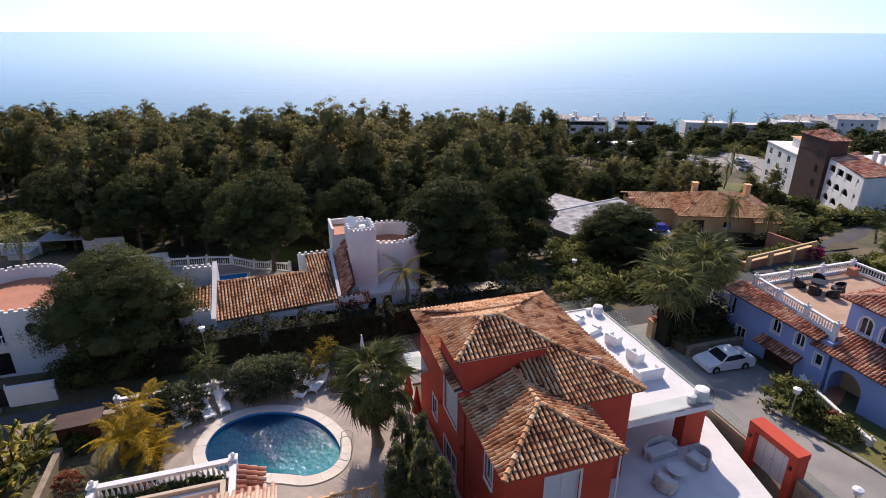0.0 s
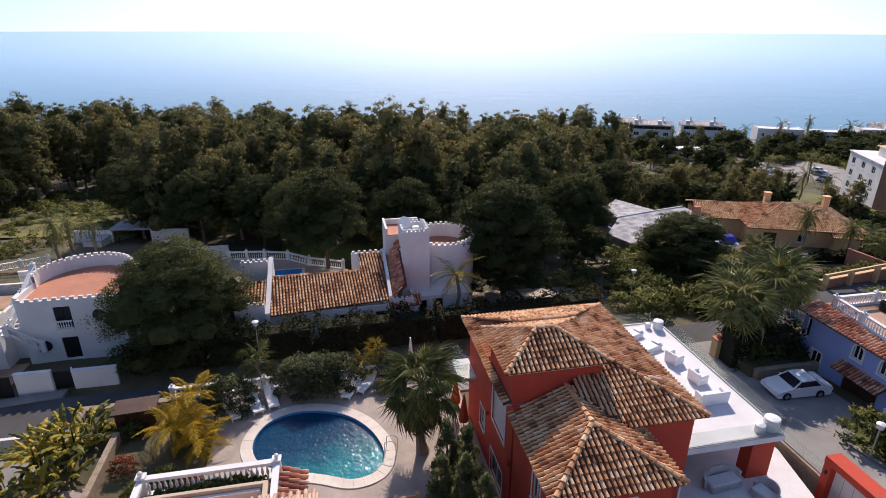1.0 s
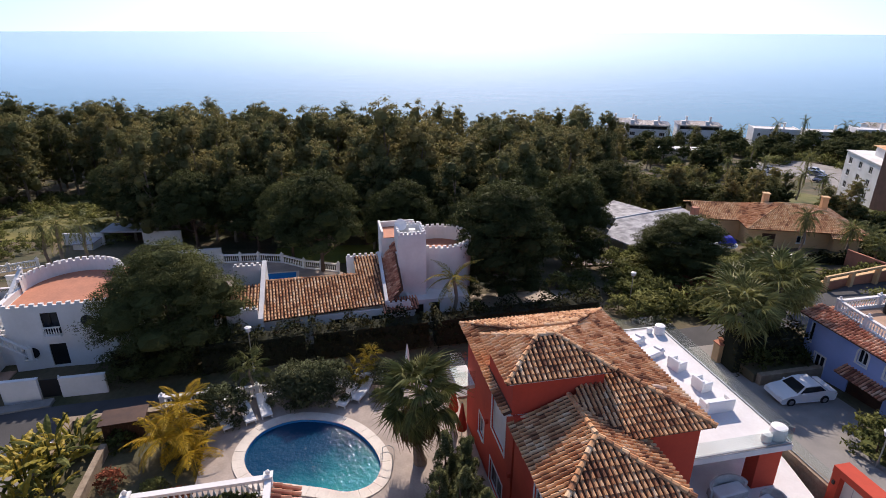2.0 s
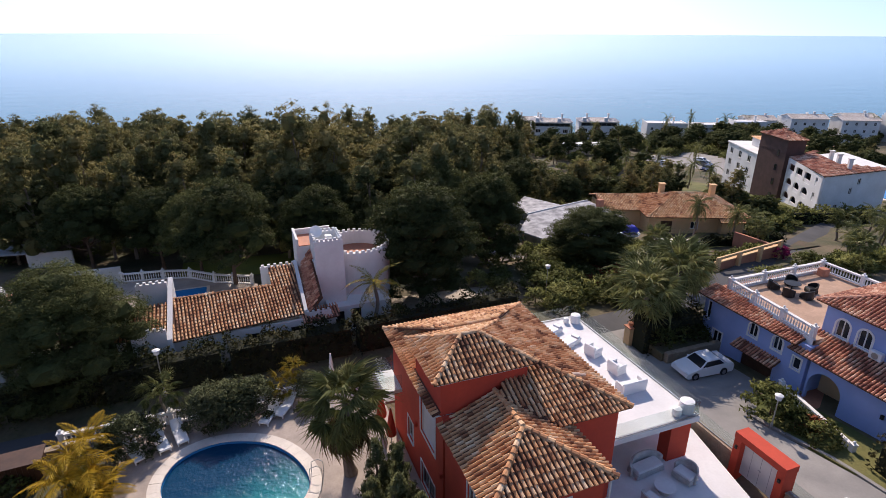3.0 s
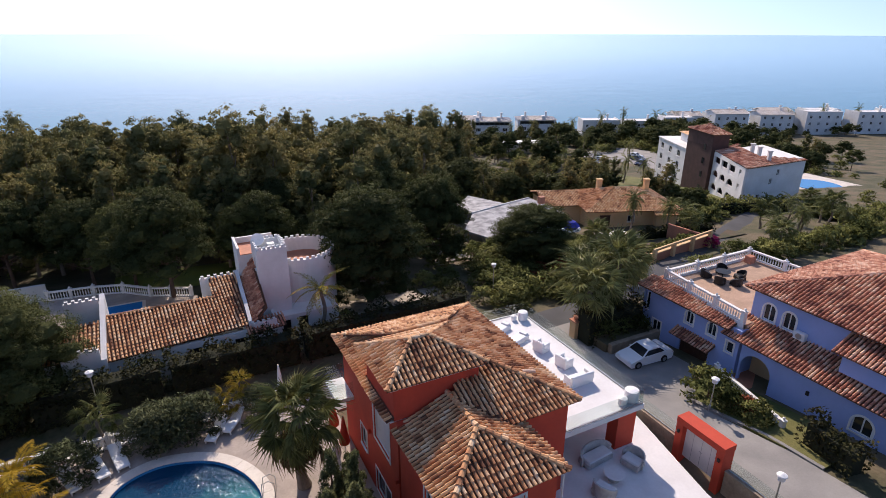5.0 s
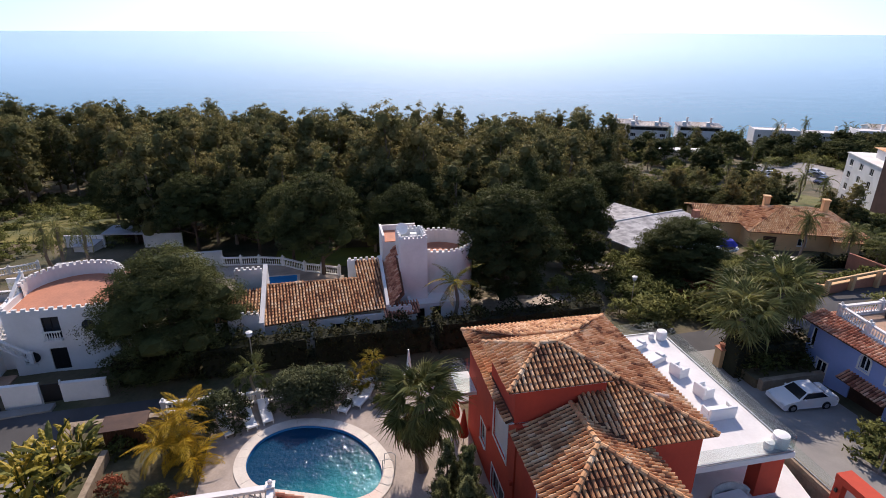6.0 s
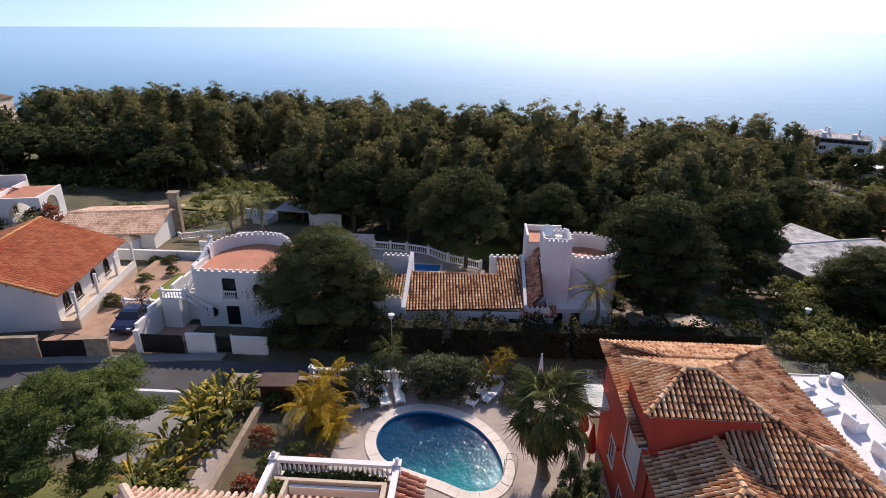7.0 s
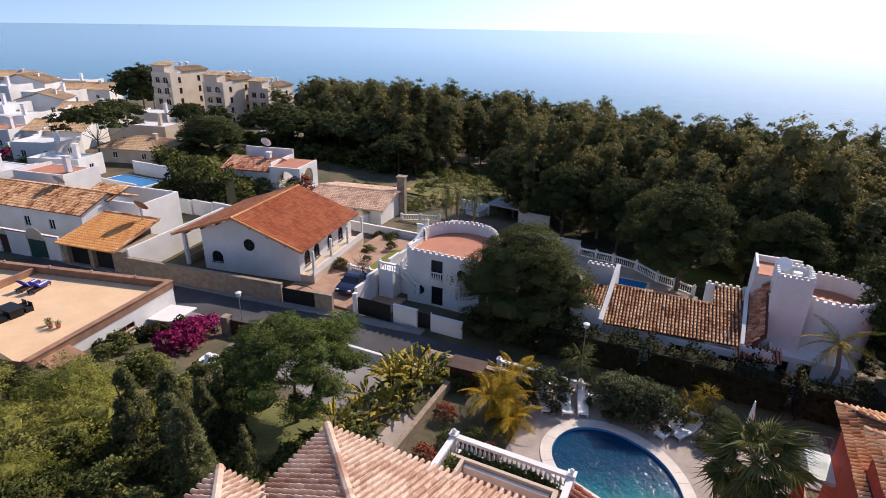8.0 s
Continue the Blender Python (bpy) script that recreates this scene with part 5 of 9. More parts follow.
def car(at, rz, paint, label, length=4.7):
    """A saloon car, nose towards -x."""
    c = thing("car", at, label, "car", "parked cars", rz=rz)
    sc = length / 4.7
    prof = [(-2.35, 0.35), (-2.3, 0.62), (-1.9, 0.78), (-1.05, 0.92), (-0.35, 1.38), (0.15, 1.46), (0.95, 1.42), (1.6, 1.05), (2.2, 1.0), (2.35, 0.78), (2.32, 0.4), (2.2, 0.25), (-2.2, 0.22)]
    s = Shape()
    n = len(prof)
    rows = ((-0.86, 0.97, 1.0), (-0.91, 1.0, 0.0), (0.91, 1.0, 0.0), (0.86, 0.97, 1.0))
    for y, k, narrow in rows:
        for x, z in prof:
            yy = y
            if z > 0.95:
                yy = math.copysign(abs(y) - 0.2 * (z - 0.95) / 0.5, y)
            s.v.append((x * sc * k, yy, z if narrow == 0 else z - 0.02 * (z < 0.5)))
    for r in range(3):
        s.f += [(r * n + i, r * n + (i + 1) % n, (r + 1) * n + (i + 1) % n, (r + 1) * n + i) for i in range(n)]
    s.f += [tuple(range(n - 1, -1, -1)), tuple(range(3 * n, 4 * n))]
    part("body", s, paint, c)
    for sy in (-1, 1):
        g = Shape()
        pts = [(-0.8, 0.98, 0.865), (-0.32, 1.33, 0.74), (0.9, 1.36, 0.73), (1.35, 1.05, 0.83)]
        g.add([(x * sc, sy * (y + 0.012 + 0.05 * (z > 1.2) * 0.5), z) for x, z, y in pts] + [(x * sc, sy * (y - 0.03), z) for x, z, y in pts], [(0, 1, 2, 3), (7, 6, 5, 4), (0, 4, 5, 1), (1, 5, 6, 2), (2, 6, 7, 3), (3, 7, 4, 0)])
        part("side_window", g, PANE, c)
    part("windscreen", Shape().add([(-1.0 * sc, -0.78, 0.965), (-1.0 * sc, 0.78, 0.965), (-0.38 * sc, 0.64, 1.385), (-0.38 * sc, -0.64, 1.385)], [(0, 3, 2, 1)]), PANE, c)
    part("rear_window", Shape().add([(1.0 * sc, -0.62, 1.42), (1.0 * sc, 0.62, 1.42), (1.57 * sc, 0.76, 1.09), (1.57 * sc, -0.76, 1.09)], [(0, 3, 2, 1)]), PANE, c)
    for x, y in itertools.product((-1.45 * sc, 1.4 * sc), (-0.82, 0.82)):
        q = Matrix.Translation((x, y, 0.32)) @ Matrix.Rotation(radians(90), 4, "X")
        w = part("wheel", Shape().lathe([(0.18, -0.11), (0.3, -0.11), (0.32, -0.08), (0.32, 0.08), (0.3, 0.11), (0.18, 0.11)], 18, q), RUBBER, c)
        part("rim", Shape().lathe([(0, -0.10), (0.19, -0.10), (0.19, 0.10), (0, 0.10)], 14, q), STEEL, w)
    for sy in (-1, 1):
        part("headlight", Shape().box(-2.31 * sc, -2.12 * sc, *sorted((sy * 0.5, sy * 0.84)), 0.56, 0.7, b=0.03), LAMP_GLASS, c)
        part("tail_light", Shape().box(2.22 * sc, 2.36 * sc, *sorted((sy * 0.5, sy * 0.86)), 0.72, 0.9, b=0.02), RED_CLOTH, c)
        part("mirror", Shape().box(-0.75 * sc, -0.6 * sc, *sorted((sy * 0.92, sy * 1.06)), 0.95, 1.07, b=0.02), paint, c)
    return c


car((32.2, 28.4, 0.52), -4, CAR_W, "white saloon car parked on the lane", 4.25)
car((-30.4, 43.6, 0.12), 96, CAR_B, "dark blue car parked on a terracotta drive", 4.3)

# ---- castle-like house across the street ----


def castle():
    h = thing("house", label="white house with crenellated towers and low tiled roof", category="house")
    shell(h, -5.7, 6.8, 43.6, 49.6, -0.6, 2.65, WHITE, [("F", x, x + 0.9, 1.1, 2.1, {"bars": 1, "frame": BLACK}) for x in (-3.6, -0.2, 1.0, 3.2)], sides="FRL")
    slope = lambda y: 2.8 + 0.35 * (y - 43.2)
    roof_plane(h, [(-5.55, 43.15, slope(43.15)), (4.3, 43.85, slope(43.85)), (4.45, 49.8, slope(49.8)), (2.2, 49.8, slope(49.8)), (2.2, 47.55, slope(47.55)), (-5.55, 47.6, slope(47.6))], CLAY, w=0.27)
    ridge_caps(h, (-5.55, 47.6, slope(47.6)), (2.2, 47.55, slope(47.55)), CLAY, 0.22)
    part("back_wall", Shape().box(-5.5, 2.3, 47.7, 47.95, -0.6, 4.2), WHITE, h)
    # wall that closes the roof on the pool side, and the crenellated back wall
    q = Shape()
    for x0, x1 in ((-5.95, -5.58),):
        q.add([(x, y, z) for x in (x0, x1) for y, z in ((43.1, -0.5), (49.8, -0.5), (49.8, 5.45), (43.1, 3.1))], [(3, 2, 1, 0), (4, 5, 6, 7), (0, 1, 5, 4), (1, 2, 6, 5), (2, 3, 7, 6), (3, 0, 4, 7)])
    part("gable_wall", q, WHITE, h)
    q = Shape().box(1.5, 4.7, 49.85, 50.1, -0.6, 5.15)
    crenels(q, (1.5, 49.97), (4.7, 49.97), 5.15, w=0.24, gap=0.24, h=0.2)
    part("back_parapet", q, WHITE, h)
    # steep little roof beside the tower, edged by low crenels
    roof_plane(h, [(4.75, 43.9, 2.9), (4.75, 49.6, 4.9), (5.95, 49.6, 6.6), (5.95, 43.9, 4.2)], CLAY_DARK)
    q = Shape()
    q.add([(x, y, z) for x in (4.42, 4.7) for y, z in ((43.8, -0.4), (49.8, -0.4), (49.8, 5.5), (43.8, 3.35))], [(3, 2, 1, 0), (4, 5, 6, 7), (0, 1, 5, 4), (1, 2, 6, 5), (2, 3, 7, 6), (3, 0, 4, 7)])
    q.box(4.7, 6.6, 43.62, 43.85, 2.66, 3.1)
    crenels(q, (4.5, 43.74), (6.6, 43.74), 3.1, w=0.2, gap=0.2, h=0.16)
    part("parapet", q, WHITE, h)
    # square tower, with the taller range behind it
    shell(h, 5.98, 8.45, 46.4, 49.3, -0.6, 8.2, WHITE, [("L", 47.6, 48.1, 6.1, 7.2, {"arch": True, "bars": 0})])
    part("tower_floor", Shape().box(6.23, 8.2, 46.65, 49.05, 7.3, 7.5), WHITE, h)
    for a, b in (((5.98, 46.5), (8.45, 46.5)), ((8.35, 46.4), (8.35, 49.3)), ((8.45, 49.2), (5.98, 49.2)), ((6.08, 49.3), (6.08, 46.4))):
        q = side(a, b)
        n = 6
        L = math.hypot(b[0] - a[0], b[1] - a[1])
        for k in range(n):
            x = 0.12 + (L - 0.24) * (k + 0.5) / n
            part("merlon", Shape().box(x - 0.12, x + 0.12, -0.1, 0.1, 8.202, 8.42, q, b=0.02), WHITE, h)
    for x, y, z in ((6.8, 47.4, 0.4), (7.5, 48.3, 0.55), (7.7, 47.2, 0.3)):
        part("roof_box", Shape().box(x - 0.3, x + 0.3, y - 0.25, y + 0.25, 7.502, 7.5 + z, b=0.03), PLASTIC, h)
    d = part("satellite_dish", Shape().lathe([(0, 0.0), (0.3, 0.03), (0.55, 0.14), (0.54, 0.17), (0, 0.05)], 18, Matrix.Translation((6.5, 48.7, 8.35)) @ Matrix.Rotation(radians(60), 4, "X")), PLASTIC, h, "white satellite dish")
    part("mast", Shape().tube([(6.5, 48.7, 7.4), (6.5, 48.7, 8.4)], 0.03), STEEL, d)
    part("rear_range", Shape().box(4.8, 8.3, 49.35, 52.6, -0.6, 6.9).box(4.8, 5.0, 49.35, 52.6, 6.9, 7.6).box(5.0, 8.3, 52.4, 52.6, 6.9, 7.5), WHITE, h)
    part("rear_roof", Shape().box(5.02, 8.28, 49.37, 52.38, 6.904, 6.98), CLAY_FLOOR, h)
    # round turret with an open terrace in it
    q = Matrix.Translation((10.35, 50.4, 0))
    R = 3.15
    part("turret_wall", Shape().lathe([(R, -0.8), (R, 6.35), (R - 0.22, 6.35), (R - 0.22, 5.0)], 40, q), WHITE, h)
    part("turret_floor", Shape().lathe([(R - 0.21, 5.05), (0, 5.05)], 40, q), CLAY_FLOOR, h)
    for k in range(36):
        a = 2 * math.pi * k / 36
        part("merlon", Shape().box(-0.14, 0.14, -0.1, 0.1, 6.352, 6.56, q @ Matrix.Rotation(a, 4, "Z") @ Matrix.Translation((0, R - 0.11, 0))), WHITE, h)
    part("stair_head", Shape().box(9.6, 10.4, 47.9, 48.6, 5.06, 6.0), WHITE, h)
    # low porch range at the foot of both
    q = Shape()
    wall_face(q, 5.4, -0.6, 2.35, 0.25, [(0.5, 1.2, 0.2, 1.9), (1.9, 2.7, 0.0, 2.0)], side((6.8, 45.3), (12.2, 45.3)))
    part("porch_wall", q, WHITE, h)
    part("porch_roof", Shape().box(6.8, 12.2, 45.56, 47.6, 2.0, 2.3), WHITE, h)
    part("porch_back", Shape().box(6.85, 9.9, 45.8, 45.9, -0.5, 1.95), BLACK, h)
    part("porch_side", Shape().box(11.95, 12.2, 45.56, 48.0, -0.6, 2.2), WHITE, h)
    roof_plane(h, [(4.2, 43.1, 2.5), (7.3, 43.5, 2.5), (7.3, 44.6, 3.0), (4.2, 44.4, 3.0)], CLAY_DARK)
    # lower range on the pool side, half hidden by the pine
    q = Shape().box(-8.4, -5.97, 43.5, 43.75, -0.6, 3.75)
    crenels(q, (-8.4, 43.62), (-5.97, 43.62), 3.75, w=0.22, gap=0.22, h=0.2)
    part("wall", q, WHITE, h)
    shell(h, -9.5, -5.97, 43.76, 49.5, -0.6, 2.9, WHITE, sides="RBL")
    roof_plane(h, [(-9.6, 43.9, 3.1), (-5.97, 43.9, 3.1), (-5.97, 47.2, 4.2), (-9.6, 47.2, 4.2)], CLAY, w=0.27)
    q = Shape().box(-8.3, -5.97, 48.6, 48.85, -0.6, 5.5)
    crenels(q, (-8.3, 48.72), (-5.97, 48.72), 5.5, w=0.22, gap=0.22, h=0.2)
    part("parapet", q, WHITE, h)
    return rebase(h, (0, 46, 0))


castle()
single("floor", Shape().prism([(-13.0, 50.2), (1.3, 50.2), (1.3, 59.3), (-2.7, 61.5), (-5.3, 63.6), (-8.2, 64.5), (-13.0, 65.0)], -3.4, -0.5), DECK, "paved courtyard behind the castle-like house", "courtyard", kind="structure")
p = thing("swimming_pool", (-5.9, 58.4, -0.5), "small blue pool in a walled court", "swimming pool")
part("basin_rim", Shape().box(-2.4, 2.4, -2.0, 2.0, 0.0, 0.12), COPING, p)
part("water_surface", Shape().box(-2.1, 2.1, -1.7, 1.7, 0.124, 0.13), POOL_B, p)
FENCE = [(-12.3, 64.7), (-8.2, 64.2), (-5.5, 63.4), (-3.0, 61.3), (0.8, 59.4)]
for i, (p0, p1) in enumerate(zip(FENCE, FENCE[1:])):
    balustrade((*p0, -0.5), (*p1, -0.5), "grey-white garden fence with turned balusters", every=2.6, posts=(i == 0, True), h=1.0)
# low white garden buildings at the edge of the meadow
h = thing("outbuilding", (-28.0, 79.5, -2.9), "low white garden building with dark open carport", "outbuilding", rz=-8)
part("wall", Shape().box(-7.2, -1.9, 0, 0.25, -0.6, 1.9), WHITE, h)
part("wall", Shape().box(3.2, 8.3, 0, 0.25, -0.6, 2.0), WHITE, h)
part("carport_back", Shape().box(-1.9, 3.2, 3.0, 3.2, -0.6, 2.0), WOOD, h)
part("carport_roof", Shape().box(-2.1, 3.4, -0.3, 3.3, 2.004, 2.2), GREYW, h)
part("post", Shape().box(-2.1, -1.85, -0.2, 0.05, -0.6, 2.0), WHITE, h)
part("store", Shape().box(-4.6, -2.2, -2.6, -0.05, -0.6, 1.3), WHITE, h)
part("store_roof", Shape().box(-4.8, -2.0, -2.8, -0.05, 1.304, 1.42), GREYW, h)

# ---- white villa with a round roof terrace ----


def turret_villa():
    h = thing("villa", label="white villa with crenellated round roof terrace and outside stair", category="house")
    shell(h, -24.3, -16.8, 44.0, 51.5, -0.4, 5.2, WHITE, [("F", -21.75, -20.55, 2.95, 4.8, {"bars": 1, "frame": BLACK, "sill": False}), ("F", -21.7, -20.5, 0.2, 2.1, {"door": BLACK}), ("F", -23.6, -22.8, 0.9, 1.9, {"bars": 0})])
    part("roof_terrace", Shape().box(-24.05, -17.05, 44.25, 51.25, 5.0, 5.2), CLAY_FLOOR, h, "terracotta roof terrace")
    s = Shape()
    q = Matrix.Translation((-20.5, 47.6, 0))
    s.lathe([(3.75, 5.2), (3.75, 6.2), (3.55, 6.2), (3.55, 5.2)], 26, q, radians(-8), radians(188))
    for k in range(24):
        a = radians(-6 + 192 * k / 23)
        part("merlon", Shape().box(-0.16, 0.16, -0.11, 0.11, 6.2, 6.45, q @ Matrix.Rotation(a, 4, "Z") @ Matrix.Translation((3.65, 0, 0)) @ Matrix.Rotation(radians(90), 4, "Z")), WHITE, h)
    s.box(-24.3, -16.8, 44.0, 44.2, 5.202, 5.4)
    crenels(s, (-24.3, 44.1), (-16.8, 44.1), 5.4, h=0.2)
    s.box(-24.3, -24.1, 44.2, 47.5, 5.202, 5.7)
    part("battlement", s, WHITE, h)
    # round porthole window and grille balcony
    for x, z in ((-18.6, 3.9), (-22.9, 1.5)):
        part("round_window", Shape().lathe([(0, 0), (0.42, 0), (0.46, 0.04), (0, 0.05)], 20, Matrix.Translation((x, 44.0, z)) @ Matrix.Rotation(radians(90), 4, "X")), PANE, h)
    bal = part("balcony_slab", Shape().box(-21.8, -20.5, 43.65, 44.0, 2.8, 2.95), WHITE, h)
    part("balcony_rail", Shape().box(-21.8, -20.5, 43.7, 43.8, 3.6, 3.7), WHITE, h)
    for i in range(7):
        ob = part("baluster", BALUSTER, WHITE, bal)
        ob.matrix_local = Matrix.Translation((-21.7 + i * 0.18, 43.75, 2.95)) @ Matrix.Diagonal((0.8, 0.8, 1.08, 1))
    # outside stair
    for i in range(14):
        part("step", Shape().box(-25.6, -24.3, 50.2 - i * 0.4, 50.6 - i * 0.4, -0.2, 5.2 - i * 0.19), WHITE, h)
    part("stair_landing", Shape().box(-27.2, -25.6, 43.4, 45.4, -0.4, 2.9), WHITE, h)
    return rebase(h, (-20.5, 47.5, 0))


turret_villa()
balustrade((-25.5, 45.0, 2.6), (-25.5, 50.4, 5.2), "white balustrade up an outside stair", every=3)
balustrade((-27.1, 43.5, 2.9), (-25.0, 43.5, 2.9), "white balustrade of a stair landing", every=3)
balustrade((-24.9, 43.5, 2.9), (-22.9, 43.6, 1.2), "white balustrade down an outside stair", every=3, posts=(False, True))


def front_wall(x0, x1, y, z0, z1, mat, name="wall_street", label="white garden wall along the street", cap=True, m=None):
    s = Shape().box(x0, x1, y, y + 0.25, z0, z1, m)
    if cap:
        s.box(x0 - 0.03, x1 + 0.03, y - 0.04, y + 0.29, z1 + 0.002, z1 + 0.07, m)
    return single(name, s, mat, label, "wall", kind="structure")


front_wall(-23.3, -20.9, 39.6, -0.2, 1.7, WHITE)
front_wall(-19.6, -16.6, 39.8, -0.2, 1.45, WHITE)
g = thing("gate", (-20.25, 39.9, 0), "dark metal garden gate between white walls", "gate", "street gates")
part("leaf", Shape().box(-0.62, 0.62, -0.03, 0.03, 0.05, 1.5), BLACK, g)
part("post", Shape().box(0.62, 0.72, -0.06, 0.06, 0, 1.75), WHITE, g)
g = thing("gate", (-25.2, 39.4, 0), "wide dark metal drive gate", "gate", "street gates")
part("leaf", Shape().box(-1.75, 0, -0.03, 0.03, 0.05, 1.75), BLACK, g)
part("leaf", Shape().box(0.01, 1.75, -0.03, 0.03, 0.05, 1.75), BLACK, g)
part("post", Shape().box(-2.2, -1.78, -0.2, 0.2, 0, 2.1), WHITE, g)
s = Shape()
for i in range(6):
    s.box(-27.7, -27.4, 40.0 + i * 2.0, 42.0 + i * 2.0, -0.3, 2.3 + 0.12 * i + 0.3 * (i % 2))
single("wall_party", s, WHITE, "white stepped wall between two plots", "wall", kind="structure")
single("floor", Shape().box(-27.4, -24.4, 40.2, 44.0, -0.3, 0.08), DRIVE, "terracotta paved forecourt", "drive", kind="structure")
single("floor", Shape().box(-36.5, -27.75, 39.6, 46.6, -0.4, 0.09), DRIVE, "terracotta paved drive", "drive", kind="structure")
single("floor", Shape().box(-35.6, -27.75, 46.8, 57.2, -1.4, 0.5), DRIVE, "terracotta paved garden terrace", "terrace", kind="structure")
single("ground", Shape().box(-31.4, -28.0, 47.2, 53.6, 0.504, 0.56), LAWN, "small green lawn", "lawn", kind="structure")
balustrade((-33.0, 46.7, 0.1), (-28.0, 46.7, 0.1), "white balustrade below the lawn", every=3)

# ---- orange-roofed villa and its neighbours on the slanting street ----


def orange_villa():
    h = thing("villa", (-42.95, 41.2, 0), "white villa with bright orange tiled gable roof", "house", rz=9)
    AW = {"arch": True, "bars": 1, "frame": WOOD}
    shell(h, -4.7, 7.0, 0, 12.0, -0.4, 3.5, WHITE, [("R", 1.0, 2.2, 1.4, 3.0, AW), ("R", 3.0, 4.2, 1.4, 3.0, AW), ("R", 6.0, 7.2, 1.4, 3.0, AW), ("R", 8.6, 9.8, 1.4, 3.0, AW), ("F", -3.7, -2.3, 0.9, 2.2, {"arch": True, "frame": BLACK, "bars": 3})])
    z = 3.7
    k = 2.75 / 7.9
    for q in ([(7.9, -0.9, z), (7.9, 12.4, z), (0, 12.4, z + 2.75), (0, -0.9, z + 2.75)], [(-7.9, 12.4, z), (-7.9, -0.9, z), (0, -0.9, z + 2.75), (0, 12.4, z + 2.75)]):
        roof_plane(h, q, CLAY_ORANGE, w=0.36, course=0.5)
    ridge_caps(h, (0, -0.9, z + 2.77), (0, 12.4, z + 2.77), CLAY_YELLOW, 0.3)
    ridge_caps(h, (-7.9, -0.85, z + 0.03), (0, -0.85, z + 2.78), CLAY_YELLOW, 0.25)
    ridge_caps(h, (7.9, -0.85, z + 0.03), (0, -0.85, z + 2.78), CLAY_YELLOW, 0.25)
    for y in (0.0, 11.75):
        part("gable_wall", Shape().add([(x, y + d, zz) for d in (0, 0.25) for x, zz in ((-4.7, 3.502), (7.0, 3.502), (0, 6.15), (-4.7, 4.5))], [(0, 1, 2, 3), (7, 6, 5, 4), (0, 4, 5, 1), (1, 5, 6, 2), (2, 6, 7, 3), (3, 7, 4, 0)]), WHITE, h)
    g = part("round_window", Shape().lathe([(0, 0), (0.6, 0), (0.66, 0.05), (0, 0.06)], 24, Matrix.Translation((1.2, 0, 3.4)) @ Matrix.Rotation(radians(90), 4, "X")), PANE, h, "round window with dark grille")
    part("grille_bar", Shape().box(0.6, 1.8, -0.09, -0.06, 3.38, 3.42).box(1.18, 1.22, -0.09, -0.06, 2.8, 4.0), BLACK, g)
    for x in (-6, -4, -2, 2, 4, 6):
        part("rafter_end", Shape().box(x - 0.06, x + 0.06, -0.8, 0, z + 2.75 * (1 - abs(x) / 7.9) - 0.3, z + 2.75 * (1 - abs(x) / 7.9) - 0.16), WOOD, h)
    # open side porch under the roof's overhang
    for y in (0.3, 4.2, 8.2, 11.7):
        part("porch_post", Shape().box(-7.4, -7.05, y - 0.17, y + 0.17, -0.3, 3.6), WHITE, h)
    part("porch_rail", Shape().box(-7.3, -7.15, 0.5, 11.5, -0.3, 0.8), STONE_W, h)
    # gallery floor and rail on the garden side
    part("gallery_floor", Shape().box(7.0, 8.6, 0, 12, -0.3, 0.9), CREAM, h)
    part("gallery_wall", Shape().box(8.45, 8.6, 0, 12, 0.9, 1.6), WHITE, h)
    for y in (0.2, 4, 8, 11.8):
        part("gallery_post", Shape().box(8.4, 8.62, y - 0.11, y + 0.11, 1.6, 3.6), WHITE, h)
    return h


orange_villa()
SL = 8.0


def slant(x, y, z=0, r=0):
    """A pose on the slanting stretch of street: x along it from its bend, y across."""
    a = radians(SL)
    return pose(-28 + x * math.cos(a) - y * math.sin(a), 38.6 + x * math.sin(a) + y * math.cos(a), z, 0, 0, SL + r)


def stone_front(x0, x1, z1, m):
    s = Shape().box(x0, x1, 0, 0.35, -0.3, z1, m).box(x0 - 0.03, x1 + 0.03, -0.04, 0.39, z1 + 0.002, z1 + 0.08, m)
    return single("wall_street", s, STONE_W, "tan stone-clad street wall with pale capping", "wall", kind="structure")


M0 = slant(0, 0)
stone_front(-3.0, -1.2, 1.7, M0)
stone_front(-25.5, -6.6, 2.0, M0)
g = thing("gate", (0, 0, 0), "black metal drive gate in a stone wall", "gate", "street gates")
g.matrix_world = slant(-3.9, 0.15)
part("leaf", Shape().box(-2.65, -0.9, -0.03, 0.03, 0.05, 1.65), BLACK, g)
part("leaf", Shape().box(-0.88, 0.85, -0.03, 0.03, 0.05, 1.65), BLACK, g)
arch = Shape().tube([(-2.6 + 0.36 * k, 0, 1.7 + 0.55 * math.sin(math.pi * k / 12)) for k in range(10)], 0.03)
part("wire_arch", arch, BLACK, g)


